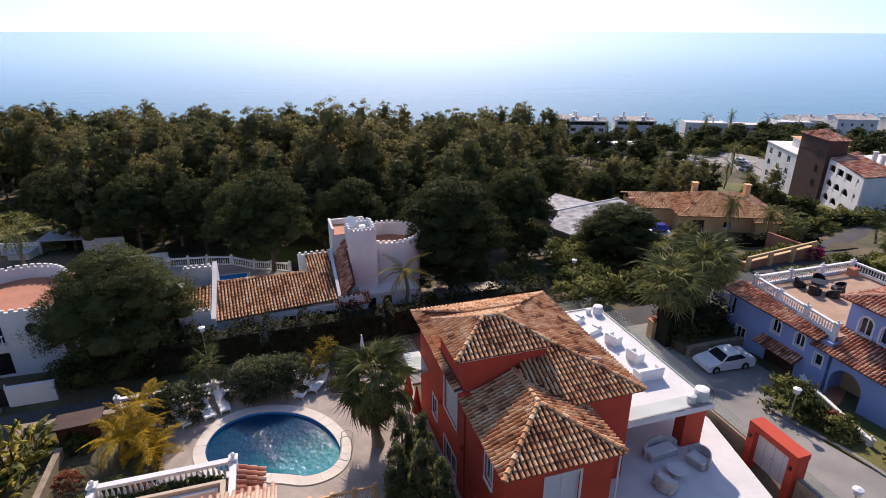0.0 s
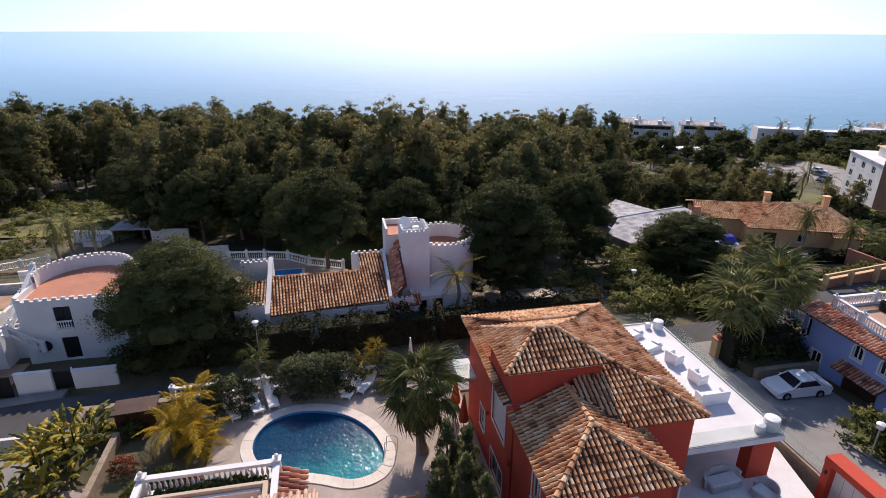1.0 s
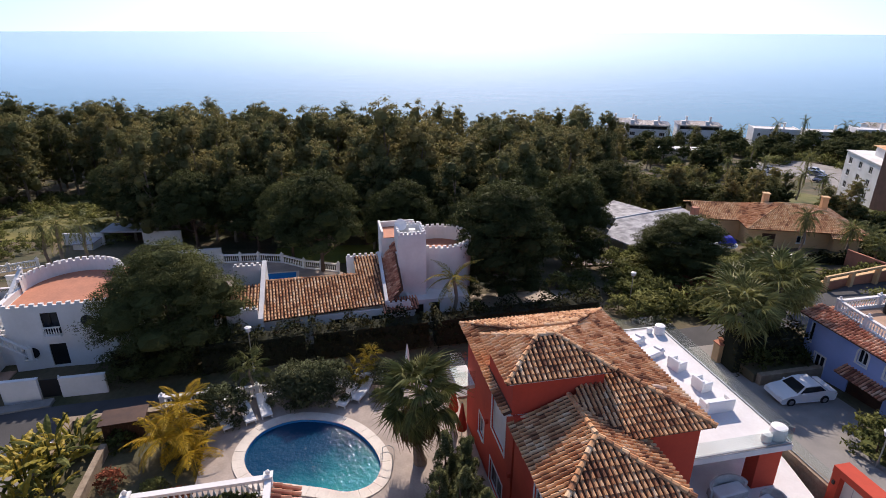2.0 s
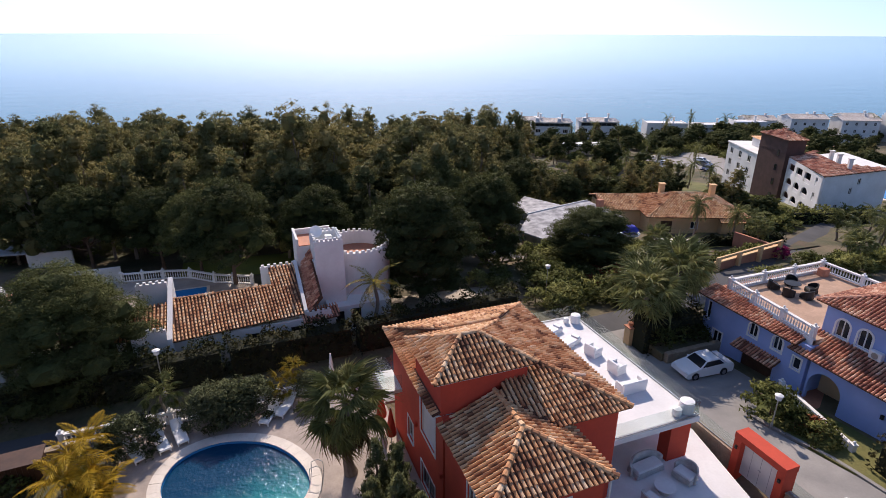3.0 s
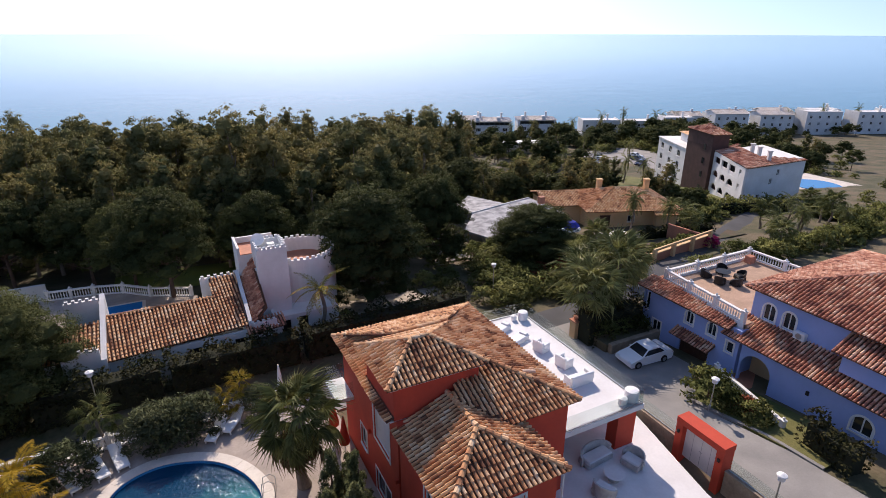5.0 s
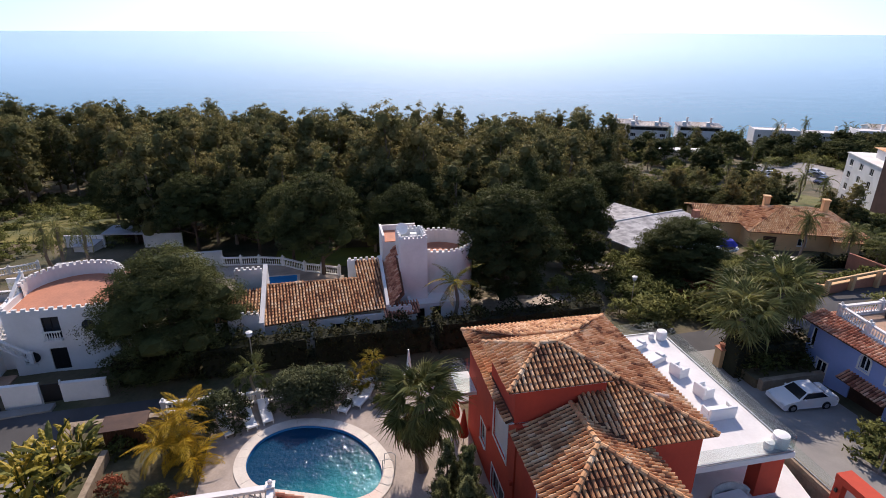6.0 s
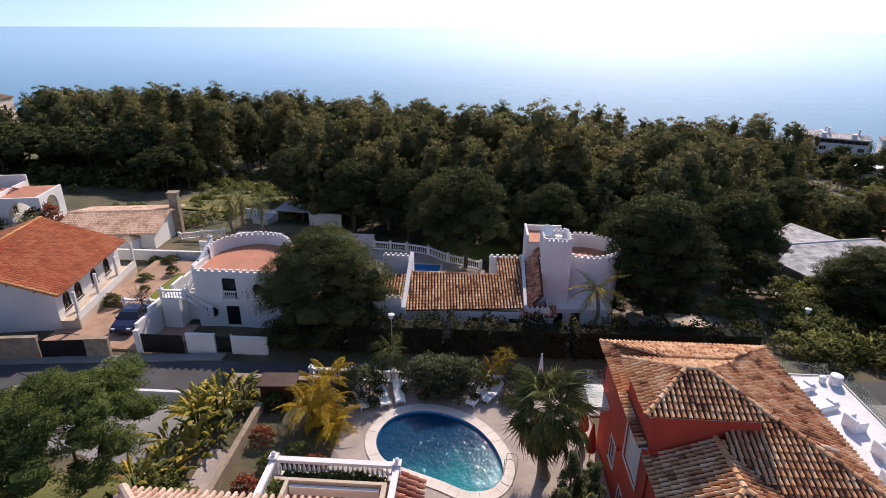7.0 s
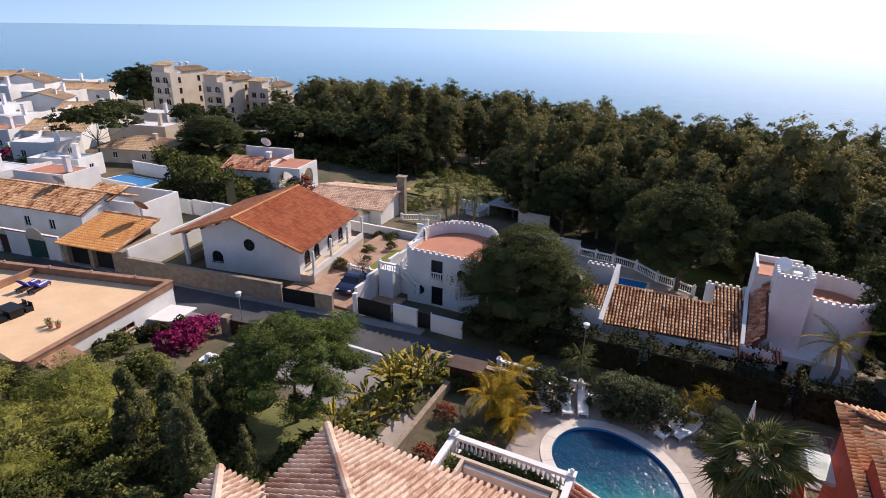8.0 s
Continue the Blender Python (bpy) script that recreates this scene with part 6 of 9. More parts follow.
def garages():
    h = thing("garage_block", (0, 0, 0), "double stone garage with orange-yellow tiled roof", "garage")
    h.matrix_world = slant(-29.2, 0) @ Matrix.Diagonal((0.86, 1, 1, 1))
    for x0, x1 in ((-5.4, -4.7), (-1.2, -0.6), (2.6, 4.6)):
        part("pier", Shape().box(x0, x1, 0, 5.5, -0.3, 2.6), STONE_W, h)
    for x0, x1 in ((-4.7, -1.2), (-0.6, 2.6)):
        part("garage_door", Shape().box(x0, x1, 0.5, 0.6, 0, 2.3), BLACK, h)
        part("lintel", Shape().box(x0, x1, 0.0, 0.6, 2.3, 2.6), STONE_W, h)
    part("back_wall", Shape().box(-5.4, 2.6, 5.5, 5.8, -0.3, 4.0), WHITE, h)
    part("side_wall", Shape().box(4.6, 4.9, 0.3, 15.5, -0.3, 2.9), WHITE, h)
    roof_plane(h, [(-5.8, -0.5, 2.65), (3.6, -0.5, 2.65), (3.6, 6.2, 4.1), (-5.8, 6.2, 4.1)], CLAY_YELLOW, w=0.3, course=0.45)
    ridge_caps(h, (3.55, -0.5, 2.7), (3.55, 6.2, 4.15), CLAY_DARK, 0.3)
    ridge_caps(h, (-5.8, 6.2, 4.15), (3.6, 6.2, 4.15), CLAY_DARK, 0.3)
    d = part("satellite_dish", Shape().lathe([(0, 0.0), (0.5, 0.08), (0.9, 0.24), (0.88, 0.27), (0, 0.05)], 22, Matrix.Translation((1.4, 5.6, 5.6)) @ Matrix.Rotation(radians(-50), 4, "X")), RIM, h, "large brown satellite dish")
    part("mast", Shape().tube([(1.4, 5.6, 4.0), (1.4, 5.6, 5.6)], 0.05), STEEL, d)
    return h


garages()


def white_street_front():
    h = thing("house", (0, 0, 0), "white street-front house with arched doors and brown tiled roof", "house")
    h.matrix_world = slant(-42.6, 0.2)
    m = Matrix.Identity(4)
    s = Shape()
    wall_face(s, 16.5, -0.3, 3.0, 0.3, [(7.4, 8.8, 0, 2.3), (11.8, 14.6, 0, 2.3), (4.0, 5.6, 0, 2.2)], side((-8.5, 0), (8.0, 0)))
    part("wall", s, WHITE, h)
    for x0, x1, mt in ((7.4, 8.8, WOOD), (11.8, 14.6, GREEN_D), (4.0, 5.6, GREEN_D)):
        part("door", Shape().box(x0 - 8.5, x1 - 8.5, 0.12, 0.18, 0, 2.3), mt, h)
        cx = (x0 + x1) / 2 - 8.5
        q = Matrix.Translation((cx, -0.01, 2.3)) @ Matrix.Rotation(radians(90), 4, "X")
        part("fanlight", Shape().lathe([(0, 0.0), ((x1 - x0) / 2, 0.0), ((x1 - x0) / 2, 0.05), (0, 0.05)], 14, q, 0, math.pi), CREAM, h, "semicircular panel over the door")
    part("stripe", Shape().box(-8.5, 8.0, -0.02, 0.0, 2.86, 2.98), RED, h)
    shell(h, -12, 6.5, 4.5, 12.0, -0.3, 4.0, WHITE, [("F", -3, -2, 1.5, 2.8), ("F", 1, 2, 1.5, 2.8), ("R", 7, 8, 1.6, 2.8)])
    gable_roof(h, -12.5, 7.0, 4.0, 12.5, 4.05, 20, CLAY, 0.28, 0.45, along="x", wall=WHITE, over=0.5)
    shell(h, 2.5, 11.5, 8.5, 14.5, -0.3, 4.6, WHITE, [("F", 7.6, 8.6, 1.6, 2.8)])
    roof_plane(h, [(2.2, 8.0, 4.65), (7.0, 8.0, 4.65), (7.0, 11.5, 5.6), (2.2, 11.5, 5.6)], CLAY)
    d = part("satellite_dish", Shape().lathe([(0, 0.0), (0.4, 0.06), (0.75, 0.2), (0.73, 0.23), (0, 0.05)], 20, Matrix.Translation((-1, 8.4, 6.3)) @ Matrix.Rotation(radians(-55), 4, "X")), GREYW, h, "grey satellite dish")
    part("mast", Shape().tube([(-1, 8.4, 5.2), (-1, 8.4, 6.3)], 0.05), STEEL, d)
    return h


white_street_front()


def flat_house():
    h = thing("house", (-41.0, 31.2, 0), "white flat-roofed house with beige roof terrace", "house", rz=9)
    X0, Y0 = -21.0, -13.5
    shell(h, X0, 0, Y0, 0, -0.5, 3.0, WHITE, [("R", -7.0, -4.6, 1.6, 2.1, {"bars": 2, "frame": RIM}), ("R", -11.5, -10.4, 0.4, 2.3, {"door": WOOD})])
    part("roof_floor", Shape().box(X0 + 0.25, -0.25, Y0 + 0.25, -0.25, 2.7, 3.0), BEIGE_FLOOR, h, "beige painted roof terrace")
    s = Shape()
    for a in ((X0, 0.05, -0.3, 0.05), (-0.3, 0.05, Y0, -0.3), (X0, X0 + 0.3, Y0, -0.3), (X0, 0.05, Y0 - 0.05, Y0)):
        s.box(*a, 3.002, 3.65)
    part("parapet", s, RIM, h, "brown tiled parapet")
    s = Shape().box(X0 - 0.1, 0.12, -0.38, 0.12, 3.652, 3.72).box(-0.38, 0.12, Y0, -0.38, 3.652, 3.72)
    part("coping", s, RIM, h)
    part("inner_wall", Shape().box(-14.2, -13.9, Y0 + 0.3, -0.32, 3.002, 3.6), RIM, h)
    for x in (-17.5, -12.5, -8, -3.5):
        part("roof_light", Shape().lathe([(0.05, 3.72), (0.09, 3.8), (0.07, 3.92), (0, 3.95)], 8, Matrix.Translation((x, -0.13, 0))), CREAM, h)
    part("bay", Shape().box(0.0, 1.2, -12.6, -10.6, -0.4, 2.6), WHITE, h)
    roof_plane(h, [(1.4, -12.8, 2.65), (1.4, -10.4, 2.65), (0.0, -10.4, 3.3), (0.0, -12.8, 3.3)], RIM, cover=False)
    part("awning", Shape().box(0.05, 2.6, -3.4, -0.6, 1.55, 1.65), WHITE, h)
    # the street side runs askew to the rest
    askew = Matrix(((1, 0, 0, 0), (0.092, 1, 0, 0), (0, 0, 1, 0), (0, 0, 0, 1)))
    done = set()
    for c in h.children_recursive:
        if c.data and c.data.name not in done:
            done.add(c.data.name)
            c.data.transform(askew)
    return h


flat_house()
a = thing("sun_lounger", (0, 0, 0), "blue and white cushioned sun lounger on the flat roof", "sun lounger", "roof loungers")
a.matrix_world = pose(-50.9, 25.6, 3.0, 0, 0, 200)
part("frame", Shape().box(-0.35, 0.35, -1.0, 1.0, 0.2, 0.28), WOOD, a)
for x, y in itertools.product((-0.3, 0.3), (-0.9, 0.9)):
    part("leg", Shape().box(x - 0.03, x + 0.03, y - 0.03, y + 0.03, 0, 0.2), WOOD, a)
part("cushion", Shape().box(-0.34, 0.34, -1.0, 0.2, 0.284, 0.38, b=0.03), BLUE_CLOTH, a)
m = Matrix.Translation((0, 0.2, 0.3)) @ Matrix.Rotation(radians(50), 4, "X")
part("back_cushion", Shape().box(-0.34, 0.34, 0, 0.85, 0, 0.1, m, b=0.03), BLUE_CLOTH, a)
part("white_stripe", Shape().box(-0.12, 0.12, 0.02, 0.83, 0.104, 0.115, m).box(-0.12, 0.12, -0.98, 0.15, 0.384, 0.392), PLASTIC, a)
copy_thing(a, pose(-52.0, 25.3, 3.0, 0, 0, 195))
t = thing("garden_table", (-48.0, 21.8, 3.0), "dark rattan dining set on the flat roof", "table")
part("tabletop", Shape().box(-0.9, 0.9, -0.6, 0.6, 0.70, 0.76, b=0.02), BLACK, t)
part("pedestal", Shape().box(-0.8, 0.8, -0.5, 0.5, 0, 0.7), BLACK, t)
c = thing("garden_chair", (-48.4, 20.8, 3.0), "dark rattan cube chair tucked under the table", "chair", "roof chairs")
part("seat", Shape().box(-0.3, 0.3, -0.3, 0.3, 0, 0.42, b=0.02), BLACK, c)
part("backrest", Shape().box(-0.3, 0.3, -0.3, -0.22, 0.424, 0.75, b=0.02), BLACK, c)
for x, y, r in ((-47.6, 20.8, 0), (-48.4, 22.8, 180), (-47.6, 22.8, 180)):
    copy_thing(c, pose(x, y, 3.0, 0, 0, r))


for i, (x, y) in enumerate(((-43.9, 22.2), (-43.3, 22.0), (-42.8, 22.3))):
    p = thing("plant_pot", (x, y, 3.0), "small potted plant on the flat roof", "pot", "roof pots")
    part("pot", Shape().lathe([(0.12, 0), (0.2, 0.3), (0.17, 0.3), (0, 0.26)], 10), CLAY_FLOOR, p)
    q = Shape()
    for k in range(14):
        a_ = 2.4 * k
        q.add([(0, 0, 0.26), (0.2 * math.cos(a_ - 0.2), 0.2 * math.sin(a_ - 0.2), 0.5), (0.4 * math.cos(a_), 0.4 * math.sin(a_), 0.62 - 0.02 * k), (0.2 * math.cos(a_ + 0.2), 0.2 * math.sin(a_ + 0.2), 0.5)], [(0, 1, 2, 3)])
    part("leaves", q, L_BUSH, p)


def tan_house():
    h = thing("house", (-44.0, 61.5, -0.8), "low white house with sandy tiled roof and stone chimney", "house", rz=10)
    shell(h, -6.0, 5.2, 0, 10.0, -0.5, 2.5, WHITE, [("F", 1.4, 3.4, 0.5, 2.0, {"bars": 2, "frame": CLAY_FLOOR}), ("F", -3, -2, 1.0, 2.0)])
    gable_roof(h, -6.6, 5.8, -0.6, 10.6, 2.55, 11, CLAY_LIGHT, 0.28, 0.45, along="x", wall=WHITE, over=0.6)
    part("chimney", Shape().box(5.0, 6.1, 7.0, 8.0, -0.4, 5.2).box(4.85, 6.25, 6.85, 8.15, 5.2, 5.4), STONE_W, h, "tall stone chimney")
    part("bay", Shape().lathe([(1.2, 0.2), (1.2, 2.0)], 8, Matrix.Translation((2.4, -0.4, 0))), WHITE, h)
    part("bay_roof", Shape().lathe([(1.45, 2.0), (0, 2.7)], 8, Matrix.Translation((2.4, -0.4, 0))), CLAY_TAN, h)
    return h


tan_house()
front_wall(-41, -28, 57.8, -1.0, 1.2, WHITE, "wall_garden", "long white garden wall")
balustrade((-38.0, 66.5, -0.8), (-33.0, 68.5, -0.8), "white balustrade beside the garden", every=3)
for q in ((-19.5, -13, 68.5, -2.6, -0.2), (-32, -30.5, 60, -1, 1.6)):
    front_wall(q[0], q[1], q[2], q[3], q[4], WHITE, "wall_garden", "white garden wall at the edge of the wood")
h = thing("garden_shed", (-26.5, 63.0, -1.0), "low white outbuilding with dark flat roof", "shed")
part("wall", Shape().box(-2.5, 2.5, -1.5, 1.5, -0.5, 2.0), WHITE, h)
part("roof", Shape().box(-2.8, 2.8, -1.8, 1.8, 2.004, 2.2), GREYW, h)
part("door", Shape().box(0.6, 2.2, -1.56, -1.5, 0, 1.8), BLACK, h)

# ---- houses of the left-hand slope ----


def plain_house(at, w, d, hgt, roof, rz=0, wallmat=WHITE, tile=CLAY, label="white house with brown tiled roof", pitch=18, wins=2, chimney=True, name="house"):
    """A simple house, local origin at the middle of its front."""
    h = thing(name, at, label, "house", rz=rz)
    hs = []
    for st in range(max(1, int(hgt / 2.8))):
        for i in range(wins):
            x = -w / 2 + w * (i + 0.5) / wins
            hs.append(("F", x - 0.5, x + 0.5, 0.9 + 2.8 * st, 2.1 + 2.8 * st))
        hs.append(("R", d * 0.4, d * 0.4 + 1.0, 0.9 + 2.8 * st, 2.1 + 2.8 * st))
    shell(h, -w / 2, w / 2, 0, d, -1.5, hgt, wallmat, hs)
    if roof == "gx":
        gable_roof(h, -w / 2 - 0.4, w / 2 + 0.4, -0.4, d + 0.4, hgt + 0.05, pitch, tile, 0.3, 0.6, along="x", wall=wallmat)
    elif roof == "gy":
        gable_roof(h, -w / 2 - 0.4, w / 2 + 0.4, -0.4, d + 0.4, hgt + 0.05, pitch, tile, 0.3, 0.6, along="y", wall=wallmat)
    elif roof == "hip":
        hip_roof(h, -w / 2 - 0.4, w / 2 + 0.4, -0.4, d + 0.4, hgt + 0.05, pitch, tile, 0.3, 0.6)
    else:
        part("roof_floor", Shape().box(-w / 2 + 0.25, w / 2 - 0.25, 0.25, d - 0.25, hgt - 0.3, hgt - 0.1), CLAY_FLOOR if tile is CLAY_FLOOR else PAVE_W, h)
        part("parapet", Shape().box(-w / 2, w / 2, 0, 0.25, hgt + 0.002, hgt + 0.4).box(-w / 2, -w / 2 + 0.25, 0.25, d, hgt + 0.002, hgt + 0.4).box(w / 2 - 0.25, w / 2, 0.25, d, hgt + 0.002, hgt + 0.4), wallmat, h)
    if chimney:
        part("chimney", Shape().box(w * 0.2, w * 0.2 + 0.7, d * 0.45, d * 0.45 + 0.7, hgt, hgt + 2.2).box(w * 0.2 - 0.1, w * 0.2 + 0.8, d * 0.45 - 0.1, d * 0.45 + 0.8, hgt + 2.2, hgt + 2.35), wallmat, h, "rendered chimney")
    return h


def arch_house():
    h = plain_house((-66.5, 66.5, -0.3), 8.5, 7, 3.2, "gx", 12, WHITE, CLAY_DARK, "white house with dark roof and arched porch", wins=3)
    part("parapet", Shape().box(-4.4, 4.4, 7.2, 7.5, 3.0, 5.4).box(4.1, 4.4, 0, 7.2, 3.2, 4.6), WHITE, h)
    m = side((4.4, -0.6), (9.6, -0.6))
    s = Shape()
    wall_face(s, 5.2, -0.5, 4.2, 0.3, [(1.2, 4.2, 0.9, 3.6)], m)
    p_ = part("porch_wall", s, WHITE, h)
    arch_parts("porch_arch", WHITE, p_, 1.2, 4.2, 3.6, m, depth=0.3)
    m = side((9.3, -0.3), (9.3, 6.0))
    s = Shape()
    wall_face(s, 6.3, -0.5, 4.2, 0.3, [(1.6, 4.6, 0.9, 3.6)], m)
    p_ = part("porch_wall", s, WHITE, h)
    arch_parts("porch_arch", WHITE, p_, 1.6, 4.6, 3.6, m, depth=0.3)
    part("porch_roof", Shape().box(4.4, 9.0, -0.3, 6.0, 3.9, 4.1), CLAY_FLOOR, h)
    part("dish", Shape().lathe([(0, 0.0), (0.5, 0.08), (0.9, 0.24), (0.88, 0.27), (0, 0.05)], 18, Matrix.Translation((-0.5, 7.0, 6.2)) @ Matrix.Rotation(radians(-60), 4, "X")), PLASTIC, h, "white satellite dish")


arch_house()
HOUSES = [
    ((-97, 68, 0), 12, 9, 2.6, "hip", 15, CREAM, CLAY_TAN, "low cream house with hipped sandy roof"),
    ((-109, 79, -0.3), 14, 7, 4.4, "flat", 12, CREAM, CLAY, "cream flat-roofed house behind pines"),
    ((-84, 45, 0), 9, 6, 4.6, "flat", 10, WHITE, CLAY_FLOOR, "white flat-roofed house with roof terrace"),
    ((-93, 40, 0.2), 9, 8, 4.4, "flat", 8, WHITE, CLAY, "white flat-roofed house with roof terrace"),
    ((-97, 54.5, 0.2), 9, 6, 3.0, "flat", 20, WHITE, CLAY, "small white flat-roofed garden house"),
    ((-112, 60, 0.2), 9, 7, 3.2, "flat", 20, WHITE, CLAY, "white house with flat white roof"),
    ((-121, 69, 0), 12, 9, 3.6, "gx", 25, WHITE, CLAY_TAN, "white house with sandy tiled roof"),
    ((-131, 62, 0), 10, 8, 3.8, "flat", 20, WHITE, CLAY_FLOOR, "white stepped house on the hill"),
    ((-141, 70, 0), 11, 9, 4.6, "flat", 25, WHITE, CLAY, "white stepped house on the hill"),
    ((-137, 86, -0.4), 12, 8, 4.8, "gx", 30, WHITE, CLAY_TAN, "white terraced house near the sea"),
    ((-150, 84, -0.5), 10, 8, 6.6, "gy", 40, WHITE, CLAY_TAN, "white terraced house near the sea"),
    ((-162, 92, 0), 12, 9, 6.2, "flat", 25, WHITE, CLAY, "white terraced house near the sea"),
    ((-170, 108, -1), 14, 9, 6.2, "gx", 32, WHITE, CLAY_TAN, "white terraced house near the sea"),
    ((-187, 100, -0.5), 14, 9, 7.4, "gy", 30, WHITE, CLAY_TAN, "white terraced house near the sea"),
    ((-196, 118, -1), 16, 9, 6.4, "flat", 22, WHITE, CLAY, "white terraced house near the sea"),
    ((-214, 110, -1), 16, 9, 7.4, "gx", 22, WHITE, CLAY_TAN, "white terraced house near the sea"),
    ((-152, 72, 0), 12, 8, 6.0, "flat", 18, WHITE, CLAY, "white stepped house on the hill"),
    ((-176, 86, 0), 13, 8, 7.6, "flat", 18, WHITE, CLAY, "white stepped house on the hill"),
    ((-130, 98, -1), 10, 8, 3.6, "flat", 18, WHITE, CLAY, "white house beside the pines"),
]
for at, w, d, hg, rf, rz, wm, tm, lb in HOUSES:
    plain_house(at, w, d, hg, rf, rz, wm, tm, lb)
for i, (x, y, n, rz) in enumerate(((-118, 60, 9, 118), (-124, 62, 10, 118), (-131, 72, 9, 125), (-112, 66, 7, 120), (-142, 80, 9, 125))):
    s = Shape()
    for k in range(n):
        s.box(k * 1.9, k * 1.9 + 1.9, 0, 0.3, -1.5, 2.2 + 0.42 * k)
    single("wall_garden", s, WHITE, "white garden wall climbing in steps between terraces", "wall", kind="structure", at=(x, y, 0), rz=rz)
front_wall(-93, -78, 55.0, -0.5, 1.6, WHITE, "wall_garden", "white wall round a garden pool")
front_wall(-90, -77, 63.5, -0.5, 2.2, WHITE, "wall_garden", "white wall round a garden pool")
s = Shape()
for i in range(7):
    s.box(-74 + i * 3.6, -70.5 + i * 3.6, 52.0 + i * 0.2, 52.3 + i * 0.2, -0.4, 1.8 + 0.12 * i)
single("wall_garden", s, WHITE, "long white garden wall stepping down", "wall", kind="structure")
p = thing("swimming_pool", (-85, 59.5, 0), "bright blue garden pool with white rim", "swimming pool")
part("basin_rim", Shape().box(-5.0, 5.0, -2.4, 2.4, 0, 0.35), WHITE, p)
part("water_surface", Shape().box(-4.6, 4.6, -2.0, 2.0, 0.354, 0.36), POOL_B, p)


def tan_apartments(at, w, d, hgt, rz, label):
    """Stepped cream block: arched balcony side to the left, plain lit wall with a few windows."""
    h = thing("apartment_building", at, label, "apartment building", "tan apartment blocks", rz=rz)
    hs = []
    ns = int(hgt / 2.9)
    for st in range(ns):
        z = hgt - 2.9 * (st + 1) + 0.7
        for x in (w * 0.22, w * 0.72):
            hs.append(("F", x - 0.55, x + 0.55, z, z + 1.5, {"sill": True, "frame": WOOD}))
        hs.append(("L", d * 0.16, d * 0.42, z - 0.1, z + 1.7, {"arch": st % 2 == 0, "sill": False, "frame": SAND, "bars": 1}))
        hs.append(("L", d * 0.6, d * 0.82, z - 0.1, z + 1.6, {"arch": st % 2 == 1, "sill": False, "frame": SAND, "bars": 1}))
    shell(h, 0, w, 0, d, -6, hgt, SAND, hs, t=0.3)
    for st in range(ns):
        z = hgt - 2.9 * (st + 1) + 0.1
        part("balcony", Shape().box(-0.9, 0, d * 0.1, d * 0.9, z - 0.2, z).box(-0.9, -0.75, d * 0.1, d * 0.9, z, z + 0.8), SAND, h)
    part("parapet", Shape().box(0, w, 0, 0.25, hgt + 0.002, hgt + 0.7).box(0, 0.25, 0.25, d, hgt + 0.002, hgt + 0.7).box(w - 0.25, w, 0.25, d, hgt + 0.002, hgt + 0.5), SAND, h)
    part("roof_floor", Shape().box(0.25, w - 0.25, 0.25, d - 0.25, hgt - 0.2, hgt), CLAY_TAN, h)
    part("stair_tower", Shape().box(0.3, 4.0, d * 0.3, d * 0.95, hgt + 0.002, hgt + 2.4), SAND, h)
    roof_plane(h, [(-0.2, d * 0.25, hgt + 2.5), (-0.2, d * 1.0, hgt + 2.5), (4.4, d * 1.0, hgt + 3.1), (4.4, d * 0.25, hgt + 3.1)], CLAY_TAN, w=0.4, course=0.7)
    roof_plane(h, [(4.6, -0.3, hgt + 0.75), (w + 0.2, -0.3, hgt + 0.75), (w + 0.2, d * 0.5, hgt + 1.6), (4.6, d * 0.5, hgt + 1.6)], CLAY_TAN, w=0.4, course=0.7)
    for x in (5, 8.5, 11):
        c = part("chimney", Shape().box(x, x + 0.5, d * 0.6, d * 0.6 + 0.5, hgt, hgt + 2.6), SAND, h)
        part("cowl", Shape().lathe([(0.7, hgt + 2.6), (0.6, hgt + 2.8), (0, hgt + 3.0)], 10, Matrix.Translation((x + 0.25, d * 0.6 + 0.25, 0))), WHITE, c)


tan_apartments((-137.3, 112, -2.5), 15, 6.5, 13.2, 97, "tan apartment block with arched balconies on a slope")
tan_apartments((-126.5, 120, -3.5), 14, 7, 11.6, 97, "tan apartment block with stepped tiled roof")
tan_apartments((-119.5, 130, -5), 13, 7, 11.0, 97, "tan apartment block partly behind trees")
tan_apartments((-128.5, 127, -5), 9, 6, 12.6, 97, "narrow tan apartment block between two others")

# ---- right-hand middle distance ----


